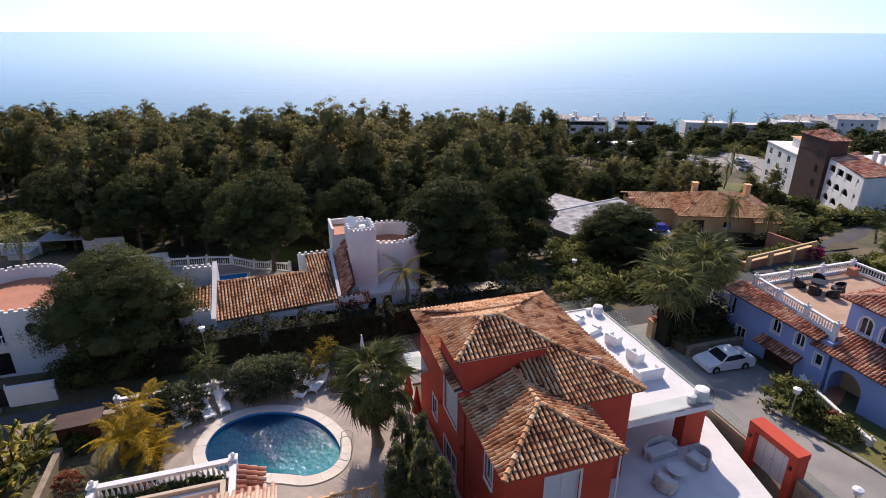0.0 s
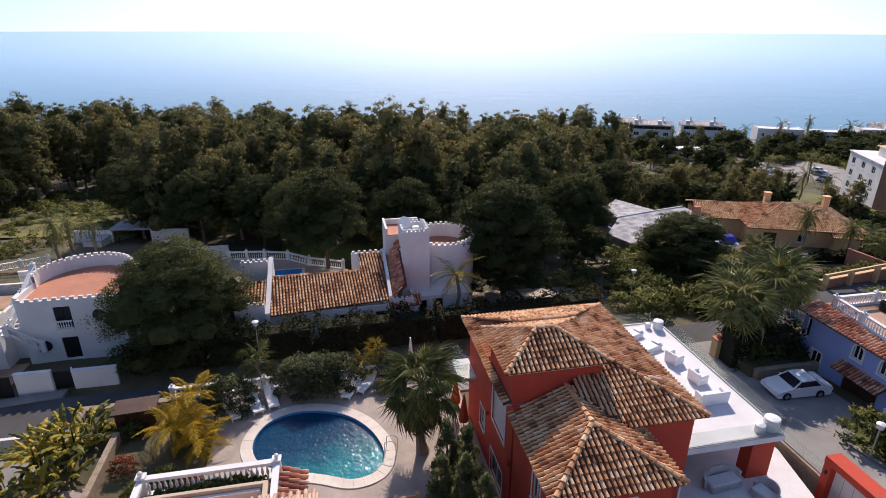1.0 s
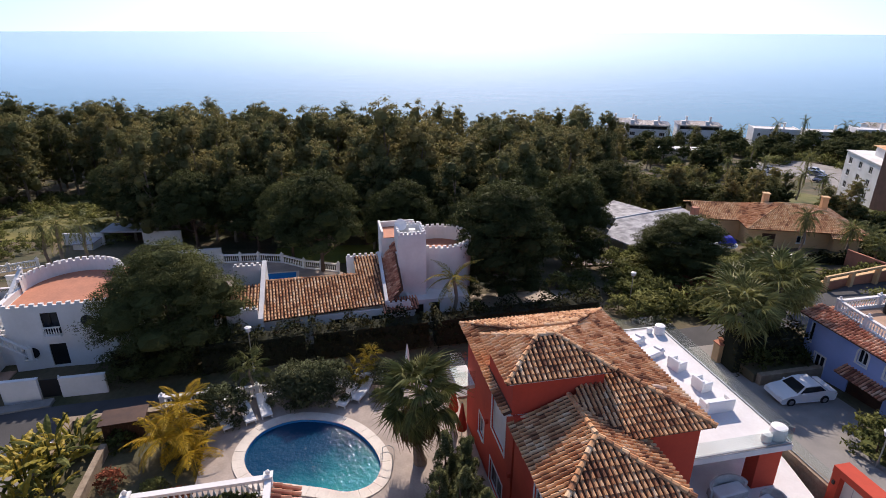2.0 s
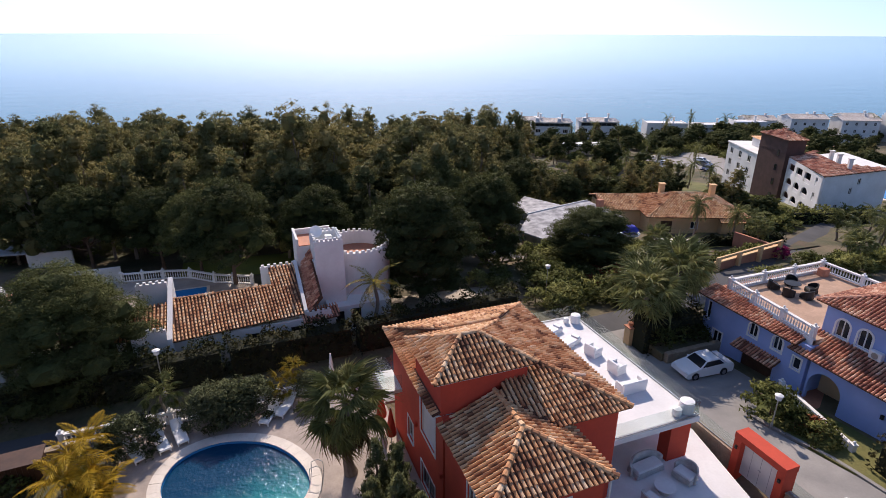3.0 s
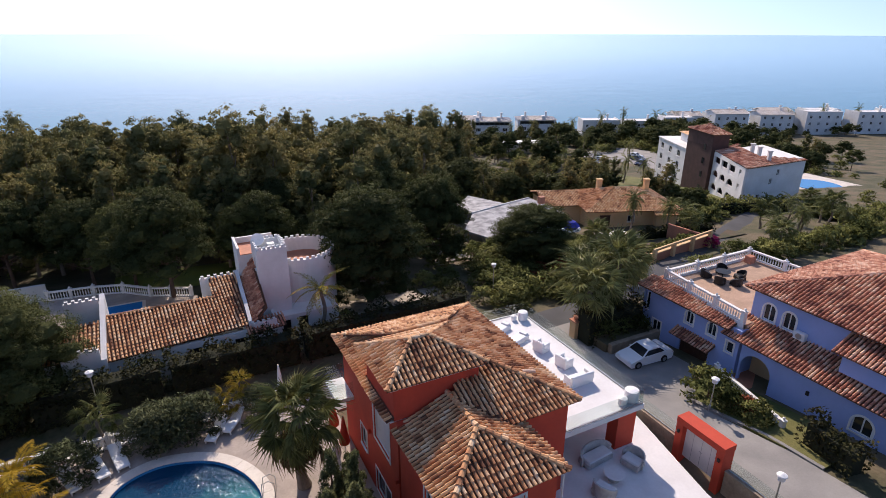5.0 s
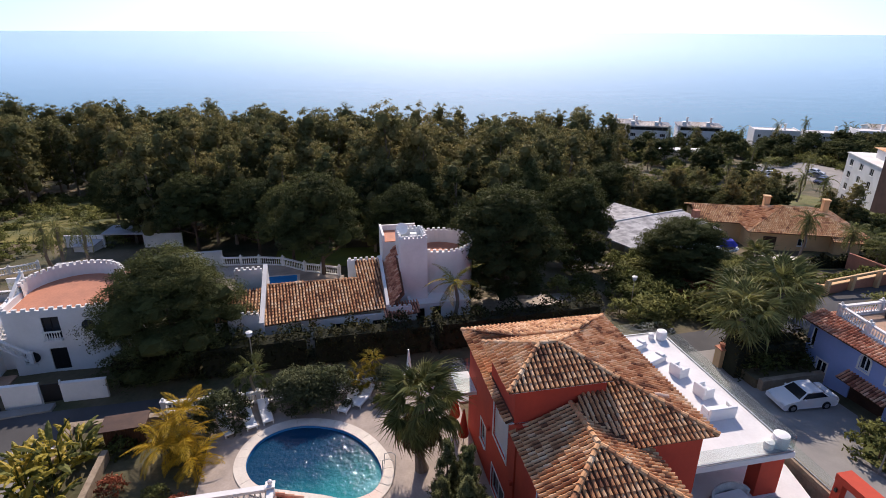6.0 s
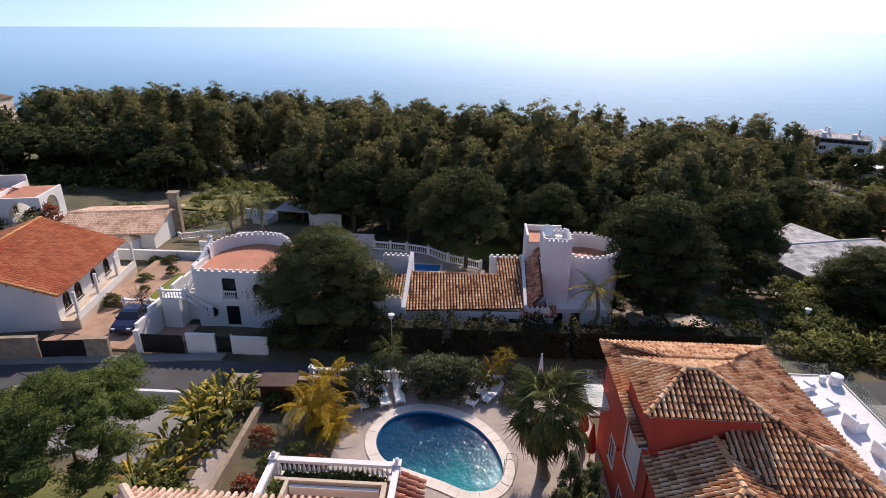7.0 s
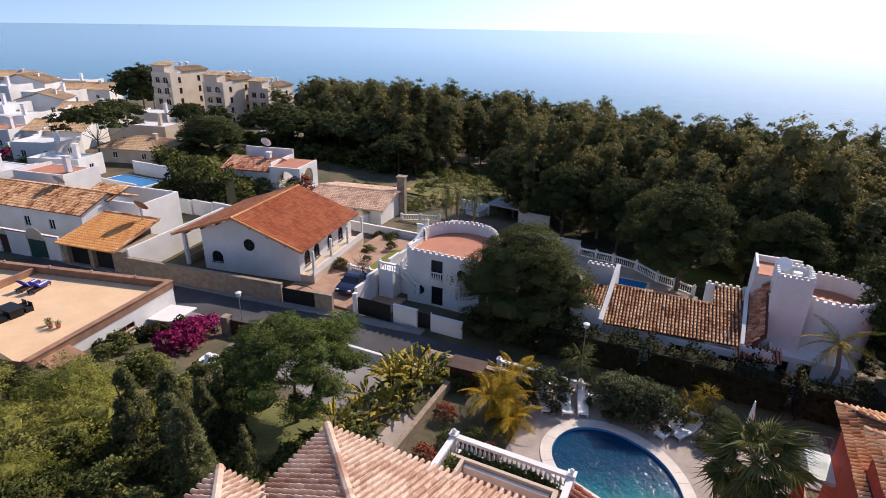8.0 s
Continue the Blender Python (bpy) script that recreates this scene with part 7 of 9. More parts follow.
def grey_house():
    h = thing("house", (0, 0, 0), "half-built house with bare grey roof slabs", "house")
    shell(h, 38.6, 47.0, 64.5, 72.5, -6, -1.5, GREYW, [("F", 40, 42, -3.6, -2.3), ("F", 44, 46, -3.6, -2.3)])
    shell(h, 41.5, 47.0, 72.6, 79.5, -6, -1.7, GREYW)
    shell(h, 47.2, 55, 67.0, 72.5, -6, -1.5, WHITE, [("F", 49, 51, -3.2, -1.8), ("F", 53, 54.5, -3.2, -1.8)])
    for q in ([(39.6, 75.6, -1.35), (41.0, 71.6, -0.85), (48.2, 73.4, -0.8), (45.9, 81.6, -1.3)], [(36.8, 66.3, -1.25), (38.5, 62.2, -1.35), (47.0, 64.2, -1.2), (48.4, 72.9, -0.72), (40.8, 71.1, -0.78)], [(47.1, 64.3, -1.25), (54.6, 67.0, -1.3), (53.4, 74.0, -0.75), (48.5, 72.9, -0.7)]):
        roof_plane(h, q, GREY_ROOF, cover=False, thick=0.25)
    part("ridge_beam", Shape().tube([(40.7, 71.3, -0.74), (48.4, 73.1, -0.68), (53.2, 74.1, -0.68)], 0.13, 6), WHITE, h)
    part("prop", Shape().tube([(37.2, 66.0, -1.3), (36.4, 64.2, -4.2)], 0.12, 6), RIM, h)
    part("roof_hatch", Shape().box(52.5, 53.4, 70.0, 70.8, -0.6, 0.5), CLAY_FLOOR, h)
    return rebase(h, (44, 70, -4))


grey_house()


def terracotta_house():
    h = thing("house", (66.3, 62.8, -4.3), "ochre bungalow with hipped clay tile roof", "house", rz=-22)
    shell(h, -8, 6.5, 0, 11, -1, 2.8, OCHRE, [("F", -6.2, -4.4, 0.2, 2.1, {"door": WOOD}), ("F", -1.6, -0.4, 0.9, 2.0), ("F", 3.6, 4.8, 0.9, 2.0)])
    zr = hip_roof(h, -8.6, 7.1, -0.7, 11.6, 2.85, 20, CLAY)
    shell(h, -14.0, -8, 4, 12, -1, 2.6, OCHRE, sides="FLB")
    gable_roof(h, -14.5, -7.5, 3.5, 12.5, 2.7, 16, CLAY, along="x")
    for x, y in ((-4.2, 7.6), (3.8, 7.0)):
        part("chimney", Shape().box(x, x + 0.8, y, y + 0.8, 3.2, 5.8).box(x - 0.1, x + 0.9, y - 0.1, y + 0.9, 5.8, 5.95), OCHRE, h, "ochre rendered chimney")
    part("porch", Shape().box(2.6, 5.8, -1.2, 0.0, -1, 2.3), OCHRE, h)
    roof_plane(h, [(2.2, -1.6, 2.35), (6.2, -1.6, 2.35), (6.2, 0.2, 3.1), (2.2, 0.2, 3.1)], CLAY)
    return h


terracotta_house()
h = thing("pergola", (58.8, 47.9, -3.2), "terracotta walled garden court with ochre posts", "pergola", rz=8)
part("wall", Shape().box(-6.3, 6.3, -0.15, 0.15, -0.6, 2.3).box(-6.3, -6.0, 0.15, 6, -0.6, 2.3).box(6.0, 6.3, 0.15, 6, -0.6, 2.3), CLAY_FLOOR, h)
part("coping", Shape().box(-6.4, 6.4, -0.22, 0.22, 2.304, 2.42), OCHRE, h)
for x in (-6.1, -2.2, 2.0, 6.1):
    part("post", Shape().box(x - 0.22, x + 0.22, -0.6, -0.17, -0.6, 3.0), OCHRE, h)
part("beam", Shape().box(-6.4, 6.4, -0.5, -0.28, 3.004, 3.2), OCHRE, h)
single("floor", Shape().lathe([(0, 0.2), (3.4, 0.2), (3.5, 0.1), (3.5, -1.0)], 28, Matrix.Translation((57.6, 58.8, -3.6)) @ Matrix.Diagonal((1.25, 0.8, 1, 1))), COPING, "pale rounded garden terrace before the bungalow", "terrace", kind="structure")
single("ground", grid(np.linspace(53, 76, 8), np.linspace(50.5, 63, 6), lambda x, y: ground_z(x, y) + 0.16), SOIL_D, "brown garden soil before the bungalow", "garden", kind="structure", smooth=True)
a = thing("awning", (50.5, 60.0, -3.6), "blue and white tarpaulin on a small mast", "awning")
part("mast", Shape().tube([(0, 0, 0), (0, 0, 3.0)], 0.05), STEEL, a)
part("canvas", Shape().lathe([(0, 2.3), (0.9, 2.5), (1.3, 2.9), (0.7, 3.5), (0, 3.7)], 9), BLUE_CLOTH, a)
part("rim", Shape().lathe([(1.0, 2.2), (1.45, 2.3), (1.45, 2.5), (1.0, 2.45)], 9), PLASTIC, a)


def apartment_block():
    h = thing("apartment_building", (0, 0, -0), "white apartment block with brown brick tower and arched balconies", "apartment building")
    # far white wing
    far_ = part("wing", Shape(), WHITE, h)
    ax, ay = 111.6, 101.4
    bx, by = 105.0, 87.2
    L = math.hypot(ax - bx, ay - by)
    m = side((ax, ay), (bx, by), -10.8)
    s = Shape()
    holes = [(1.6 + 4.6 * i, 3.1 + 4.6 * i, 0.9 + 2.6 * k, 2.3 + 2.6 * k) for i in range(3) for k in range(4)]
    wall_face(s, L, -4, 11.0, 0.3, holes, m)
    s.box(0, 0.3, 0.3, 10, -4, 11.0, m).box(0.3, L, 9.7, 10, -4, 11.0, m)
    far_.data = s.mesh("wing", WHITE)
    for q in holes:
        window(h, m, *q, WHITE, bars=1)
    part("roof_floor", Shape().box(-0.2, L, -0.2, 10.1, 11.004, 11.2, m), WHITE, h)
    part("roof_house", Shape().box(5, L, 3, 9, 11.2, 13.2, m), WHITE, h)
    part("roof_house_cap", Shape().add([(4.5, 2.5, 13.204), (L + 0.3, 2.5, 13.204), (L + 0.3, 9.5, 13.204), (4.5, 9.5, 13.204), (10, 6.0, 14.3)], [(0, 1, 4), (1, 2, 4), (2, 3, 4), (3, 0, 4), (3, 2, 1, 0)], m), CLAY, h)
    # brick tower
    m2 = side((104.9, 86.8), (101.9, 78.1), -8.5)
    L2 = math.hypot(3.0, 8.7)
    tw = part("tower", Shape().box(0, L2, -0.6, 3.0, -4, 13.6, m2).box(-0.05, L2 + 0.05, -0.65, 3.05, 11.0, 11.2, m2), BRICK, h, "brown brick stair tower")
    for k in range(4):
        part("tower_window", Shape().box(L2 * 0.7, L2 * 0.7 + 0.7, -0.66, -0.6, 1.5 + 2.9 * k, 2.7 + 2.9 * k, m2), PANE, tw)
    e_ = [m2 @ Vector(q) for q in ((-0.3, -0.9, 13.65), (L2 + 0.3, -0.9, 13.65), (L2 + 0.3, 3.3, 13.65), (-0.3, 3.3, 13.65), (L2 / 2, 1.2, 15.0))]
    for q in ((0, 1, 4), (1, 2, 4), (2, 3, 4), (3, 0, 4)):
        roof_plane(h, [e_[k] for k in q], CLAY_DARK, "tower_roof", 0.35, 0.7)
    # near wing with arched balconies
    m3 = side((101.9, 77.9), (94.3, 64.9), -6.6)
    L3 = math.hypot(7.6, 13.0)
    s = Shape()
    holes = [(0.8 + 3.5 * i, 3.3 + 3.5 * i, 0.3 + 2.7 * k, 2.2 + 2.7 * k) for i in range(3) for k in range(3)] + [(12.2, 13.0, 0.8 + 2.7 * k, 2.2 + 2.7 * k) for k in range(3)]
    wall_face(s, L3, -4, 8.4, 0.3, holes, m3)
    part("wall", s, WHITE, h)
    for q in holes:
        part("balcony_back", Shape().box(q[0] - 0.2, q[1] + 0.2, 1.4, 1.5, q[2] - 0.3, q[3] + 0.2, m3), PANE, h)
        part("balcony_wall", Shape().box(q[0], q[1], 0.05, 0.2, q[2], q[2] + 0.7, m3), WHITE, h)
        s = Shape()
        if q[2] < 5 and q[1] - q[0] > 2:
            w = q[1] - q[0]
            for sx in (0, 1):
                pts = [(math.cos(t) * w / 2, math.sin(t) * 0.9) for t in [radians(90 + (k * 18 if not sx else -k * 18)) for k in range(6)]]
                cn = (q[0], q[3]) if not sx else (q[1], q[3])
                for a, b in zip(pts, pts[1:]):
                    tri = [cn, (q[0] + w / 2 + a[0], q[3] - 0.9 + a[1]), (q[0] + w / 2 + b[0], q[3] - 0.9 + b[1])]
                    s.add([(p_[0], d_, p_[1]) for d_ in (0.002, 0.29) for p_ in tri], [(0, 1, 2), (5, 4, 3), (0, 3, 4, 1), (1, 4, 5, 2), (2, 5, 3, 0)], m3)
            part("balcony_arch", s, WHITE, h)
    m4 = side((94.3, 64.9), (110.8, 64.5), -6.6)
    L4 = 16.5
    s = Shape()
    holes = [(4.0, 4.9, 1.5, 3.0), (6.8, 7.6, 4.6, 5.8), (8.5, 9.3, 6.2, 7.4)]
    wall_face(s, L4, -4, 8.4, 0.3, holes, m4)
    s.box(L4 - 0.3, L4, 0.3, 14, -4, 8.4, m4)
    part("wall", s, WHITE, h)
    for q in holes:
        window(h, m4, *q, WHITE, bars=1)
    k = 8.45
    zt = -6.6 + k
    eav = [Vector(p_) for p_ in ((102.2, 78.0, zt), (93.9, 64.6, zt), (111.0, 64.2, zt), (116.5, 77.6, zt), (108.0, 77.8, zt + 0.9), (101.0, 68.0, zt + 0.9))]
    for q in ((1, 0, 4, 5), (1, 2, 5)):
        roof_plane(h, [eav[i] for i in q], CLAY_DARK, w=0.35, course=0.7)
    part("roof_terrace", Shape().prism([(104.5, 69.0), (110.8, 64.9), (116.2, 77.4), (107.8, 77.4)], zt - 0.4, zt + 0.2), WHITE, h)
    for x in (3, 6, 10):
        part("chimney", Shape().box(x, x + 0.6, 5.5, 6.1, 8.6, 10.6, m3).box(x - 0.1, x + 0.7, 5.4, 6.2, 10.6, 10.75, m3), WHITE, h)
    return rebase(h, (104, 86, -9))


apartment_block()
p = thing("swimming_pool", (130, 72, -7.4), "blue apartment pool with pale paving", "swimming pool")
part("paving", Shape().box(-9, 9, -8, 8, -1, 0.1), COPING, p)
part("water_surface", Shape().lathe([(5, 0.104), (5, 0.2), (0, 0.2)], 24), POOL_B, p)


def shore_house(at, w, rz):
    h = thing("house", at, "white three-storey shore house with dark window bands", "house", "shore houses", rz=rz)
    d = 9
    hs = [("F", x - 1.0, x + 1.0, 0.8 + 2.9 * k, 2.2 + 2.9 * k, {"sill": False, "bars": 2}) for k in range(2) for x in (-w / 2 + 2.5, 0, w / 2 - 2.5)]
    hs += [("F", -w / 2 + 0.8, w / 2 - 0.8, 6.2, 7.5, {"sill": False, "bars": 6, "frame": GREYW})]
    shell(h, -w / 2, w / 2, 0, d, -3, 7.8, WHITE, hs)
    hip_roof(h, -w / 2 - 0.3, w / 2 + 0.3, -0.3, d + 0.3, 7.85, 12, CLAY_PALE, 0.5, 1.0)
    for x in (-w * 0.3, w * 0.25):
        part("chimney", Shape().box(x, x + 0.7, 4, 4.7, 8.2, 10.6).box(x - 0.1, x + 0.8, 3.9, 4.8, 10.6, 10.75), WHITE, h)
        part("dormer", Shape().box(x - 1.8, x - 0.4, 0.6, 3, 7.9, 9.4), WHITE, h)
    return h


shore_house((121, 213, -19.2), 13, -25)
shore_house((123.5, 199.5, -18.2), 16, -25)
shore_house((144, 196.5, -18.6), 16, -25)
for i, (x, y, w, hh) in enumerate(((170, 186, 16, 5.5), (186, 178, 14, 5), (215, 158, 14, 6.6), (233, 150, 14, 6.0), (252, 142, 15, 6.6), (206, 172, 12, 5.4), (272, 132, 16, 6.2), (222, 166, 13, 5.6), (242, 156, 13, 6.4), (196, 168, 12, 5.0), (262, 148, 14, 6.8), (286, 128, 15, 6.6), (178, 196, 12, 4.6))):
    plain_house((x, y, float(far_z(x, y)) + 0.2), w, 9, hh + (2.4 if x > 192 else 0.8), "gx" if i in (2, 3, 5, 8) else "flat", -26, WHITE, CLAY_PALE, "white terraced house by the shore", 14, 4)
h = thing("bus_shelter", (112, 160, -14.0), "long low building with pale flat roof", "shed", rz=-22)
part("wall", Shape().box(-8, 8, 0, 4, -1, 2.4), CREAM, h)
part("roof", Shape().box(-8.6, 8.6, -0.6, 4.6, 2.404, 2.7), WHITE, h)
for i in range(9):
    x, y = [(118, 128), (121, 131), (126, 120), (132, 127), (141, 116), (146, 121), (124, 136), (136, 132), (147, 112)][i]
    car((x, y, float(far_z(x, y)) + 0.12), 20 + 90 * (i % 2), (CAR_G, CAR_W, CAR_B)[i % 3], "small parked car in the shore car park")
for i, (x, y) in enumerate(((-84, 96), (-80, 99), (-76, 101), (-90, 92), (-94, 104), (-88, 108))):
    car((x - 22, y + 8, float(far_z(x - 22, y + 8)) + 0.1), 40, (CAR_W, CAR_G, CAR_W)[i % 3], "small car parked by the tan apartments")
rnd = random.Random(8)
s = Shape()
for i in range(260):
    a = rnd.uniform(95, 330)
    y = (247 + rnd.uniform(-4, 9) * (1 + (a > 190)) - AX * a) / AY
    r = rnd.uniform(0.5, 1.8)
    s.lathe([(r * rnd.uniform(0.8, 1.2), -1), (r, 0.2 * r), (r * 0.5, 0.55 * r), (0, 0.6 * r)], 6, Matrix.Translation((a, y, -20.1)) @ Matrix.Rotation(rnd.uniform(0, 6), 4, "Z"))
single("shore_rocks", s, ROCK, "dark wet rocks along the shore", "rocks", kind="stuff")

# ---- plants ----


def leaf_quads(s, centres, size, rng, elong=1.7, droop=0.0, up=0.25, tri=False, facing=None):
    """Small leaf blades at the centres, turned at random; facing: the way the foliage mass faces at each blade."""
    c = np.asarray(centres, float)
    n = len(c)
    a = rng.normal(size=(n, 3))
    a[:, 2] = a[:, 2] * 0.7 - droop
    a /= np.linalg.norm(a, axis=1, keepdims=True)
    b = np.cross(a, rng.normal(size=(n, 3)) + np.array([0, 0, up]))
    b /= np.linalg.norm(b, axis=1, keepdims=True)
    g = np.cross(a, b)
    f = rng.normal(size=(n, 3)) * 0.45 + (np.array([0, 0, 0.6]) if facing is None else facing)
    f /= np.linalg.norm(f, axis=1, keepdims=True)
    b *= np.where((g * f).sum(axis=1) < 0, -1.0, 1.0)[:, None]
    k = (size * rng.uniform(0.6, 1.35, n))[:, None]
    o = len(s.v)
    s.n += f.tolist()
    if tri:
        v = np.stack([c - a * k * elong / 2, c + a * k * elong / 2, c + b * k * 0.6], axis=1).reshape(-1, 3)
        s.v += v.tolist()
        s.f += [(o + 3 * i, o + 3 * i + 1, o + 3 * i + 2) for i in range(n)]
        return
    v = np.stack([c - a * k * elong / 2, c - b * k / 2, c + a * k * elong / 2, c + b * k / 2], axis=1).reshape(-1, 3)
    s.v += v.tolist()
    s.f += [(o + 4 * i, o + 4 * i + 1, o + 4 * i + 2, o + 4 * i + 3) for i in range(n)]


def clump_points(rng, centre, r, n, flat=0.75, hollow=0.55):
    d = rng.normal(size=(n, 3))
    d /= np.linalg.norm(d, axis=1, keepdims=True)
    d[:, 2] = np.where(d[:, 2] < -0.3, -0.5 * d[:, 2], d[:, 2])
    rad = r * rng.uniform(hollow, 1.05, n) ** 0.8
    return np.asarray(centre) + d * rad[:, None] * np.array([1, 1, flat])


def tuft(s, rng, centre, r, n, size, flat=0.75, hollow=0.4, elong=2.2, droop=-0.15, mass=None, tri=True):
    """A tuft of leaves; mass: the middle of the larger bough that it belongs to."""
    p = clump_points(rng, centre, r, n, flat, hollow)
    out = (p - np.asarray(centre)) / r
    if mass is not None:
        w = p - np.asarray(mass)
        out = out * 0.6 + w / np.linalg.norm(w, axis=1, keepdims=True) * 0.8
    leaf_quads(s, p, size, rng, elong, droop, tri=tri, facing=out + np.array([0, 0, 0.15]))


def billow(s, rng, centre, r, tufts, n, size, flat=0.75, elong=2.2, droop=-0.15, k=0.5, mass=None, core=0.8):
    """A rounded bough: tufts over the upper side of a flattened ball."""
    c = np.asarray(centre, float)
    # the close inner twigs, as one lumpy body
    o, rings, seg = len(s.v), 4, 7
    for j in range(rings + 1):
        e = math.pi * (j / rings - 0.5)
        for i in range(seg):
            a = 2 * math.pi * (i + 0.5 * (j % 2)) / seg
            q = core * r * rng.uniform(0.8, 1.1)
            s.v.append([c[0] + q * math.cos(e) * math.cos(a), c[1] + q * math.cos(e) * math.sin(a), c[2] + q * math.sin(e) * flat])
    for j in range(rings):
        for i in range(seg):
            s.f.append((o + j * seg + i, o + j * seg + (i + 1) % seg, o + (j + 1) * seg + (i + 1) % seg, o + (j + 1) * seg + i))
            e, a = math.pi * ((j + 0.5) / rings - 0.5), 2 * math.pi * (i + 0.5) / seg
            s.n.append([math.cos(e) * math.cos(a), math.cos(e) * math.sin(a), math.sin(e)])
    for i in range(tufts):
        t = (i + 0.5) / tufts
        z = 1 - 1.45 * t
        a = i * 2.39996 + rng.uniform(-0.4, 0.4)
        q = math.sqrt(max(0.0, 1 - z * z)) * rng.uniform(0.8, 1.1)
        p = c + r * np.array([q * math.cos(a), q * math.sin(a), z * flat])
        tuft(s, rng, p, r * k * rng.uniform(0.75, 1.2), n, size, 0.8, 0.3, elong, droop, c if mass is None else mass)


def woody(s, rng, base, height, r0, tips, fork=0.45, n=7):
    """A tapered, slightly bent trunk with limbs out to the tips."""
    b = np.array(base, float)
    bend = rng.normal(size=2) * 0.03 * height
    path = [b + np.array([bend[0] * t * t, bend[1] * t * t, height * t]) for t in np.linspace(0, 1, 7)]
    s.tube(path, [r0 * (1.25 if i == 0 else 1 - 0.75 * i / 6) for i in range(7)], n)
    for tip in tips:
        t = min(0.95, max(fork, (tip[2] - b[2]) / height - 0.25 + rng.uniform(-0.05, 0.05)))
        st = b + np.array([bend[0] * t * t, bend[1] * t * t, height * t])
        tip = np.array(tip)
        mid_ = (st + tip) / 2 + np.array([0, 0, -0.06 * np.linalg.norm(tip - st)])
        rr = r0 * (1 - 0.75 * t) * 0.55
        s.tube([st, mid_, tip], [rr, rr * 0.65, rr * 0.25], 5)


def tree_meshes(kind, seed):
    rng = np.random.RandomState(seed)
    wood, leaf = Shape(), Shape()
    if kind in ("eucalyptus", "eucalyptus_pale"):
        H, boughs = 16.0, []
        lean = rng.uniform(-0.8, 0.8, 2)
        for i in range(15):
            t = 0.22 + 0.74 * (i + rng.uniform(0, 0.8)) / 15
            rad = 2.6 * math.sin(min(1, (1.06 - t) * 2.0) * math.pi / 2) * rng.uniform(0.35, 1.0)
            a = i * 2.39996 + rng.uniform(-0.5, 0.5)
            boughs.append((rad * math.cos(a) + lean[0] * t, rad * math.sin(a) + lean[1] * t, H * t - 0.6, rng.uniform(1.15, 1.95) * (1.15 - 0.35 * t)))
        woody(wood, rng, (0, 0, -0.5), H * 0.86, 0.27, [c[:3] for c in boughs[::2]], 0.3, 6)
        for c in boughs:
            billow(leaf, rng, c[:3], c[3], 8, 44, 0.215, 1.15, 2.1, 0.3, 0.55, np.array([lean[0] * 0.6, lean[1] * 0.6, c[2] - 1.2]), 0.62)
        return wood.mesh("trunk", BARK_PALE), leaf.mesh("crown", L_EUC if kind == "eucalyptus" else L_EUC_P)
    if kind in ("pine", "pine_low", "pine_far", "pine_fine", "pine_bright"):
        R, H = 4.6, 10.5
        far = kind == "pine_far"
        n = {"pine": 26, "pine_low": 28, "pine_far": 11, "pine_fine": 34, "pine_bright": 24}[kind]
        ph = rng.uniform(0, 6.28, 2)
        boughs = []
        for i in range(n):
            a, q = i * 2.39996 + rng.uniform(-0.2, 0.2), math.sqrt((i + 0.5) / n)
            lobe = 1 + 0.10 * math.sin(3 * a + ph[0]) + 0.07 * math.sin(5 * a + ph[1])
            rr = (R - 1.2) * q * lobe * rng.uniform(0.92, 1.06)
            boughs.append((rr * math.cos(a), rr * math.sin(a), H - 1.0 - 3.9 * q ** 2.5 - rng.uniform(0, 0.9), rng.uniform(1.15, 1.7) * (1.25 if far else 1)))
        low = kind in ("pine_low", "pine_fine", "pine_bright")
        for i in range({"pine": 11, "pine_low": 24, "pine_far": 4, "pine_fine": 26, "pine_bright": 16}[kind]):
            a, rr = i * 2.39996, R * rng.uniform(0.4, 0.8)
            boughs.append((rr * math.cos(a), rr * math.sin(a), H - 5.3 + rng.uniform(-1.0, 0.7) - (1.5 * (i % 3) if low else 0), rng.uniform(0.95, 1.4)))
        woody(wood, rng, (0, 0, -0.5), H * 0.72, 0.24, [c[:3] for c in boughs[::2 if not far else 5]], 0.35, 7 if not far else 5)
        tufts, k, sz = {"pine": (13, 100, 0.105), "pine_low": (13, 100, 0.105), "pine_far": (5, 24, 0.36), "pine_fine": (15, 125, 0.08), "pine_bright": (12, 110, 0.085)}[kind]
        for c in boughs:
            billow(leaf, rng, c[:3], c[3], tufts, k, sz, 0.68, 2.2, -0.2, 0.44, np.array([c[0] * 0.75, c[1] * 0.75, c[2] - 0.7]), 0.66)
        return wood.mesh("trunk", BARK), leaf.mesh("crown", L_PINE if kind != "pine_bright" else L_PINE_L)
    if kind in ("umbrella_pine", "umbrella_fine", "umbrella_open"):
        R, H = 4.6, 7.6
        n = {"umbrella_pine": 24, "umbrella_fine": 24, "umbrella_open": 20}[kind]
        ph = rng.uniform(0, 6.28, 2)
        boughs = []
        for i in range(n):
            a, q = i * 2.39996 + rng.uniform(-0.25, 0.25), math.sqrt((i + 0.5) / n)
            rr = (R - 0.7) * q * (1 + 0.12 * math.sin(3 * a + ph[0]) + 0.08 * math.sin(5 * a + ph[1]))
            boughs.append((rr * math.cos(a), rr * math.sin(a), H - 0.5 - 1.7 * q ** 2.2 - rng.uniform(0, 0.7), rng.uniform(0.95, 1.4) * {"umbrella_pine": 1.05, "umbrella_fine": 0.86, "umbrella_open": 0.8}[kind]))
        tips = [(c[0] * 0.92, c[1] * 0.92, c[2] - 0.3) for c in boughs[::{"umbrella_open": 2, "umbrella_fine": 4}.get(kind, 2)]]
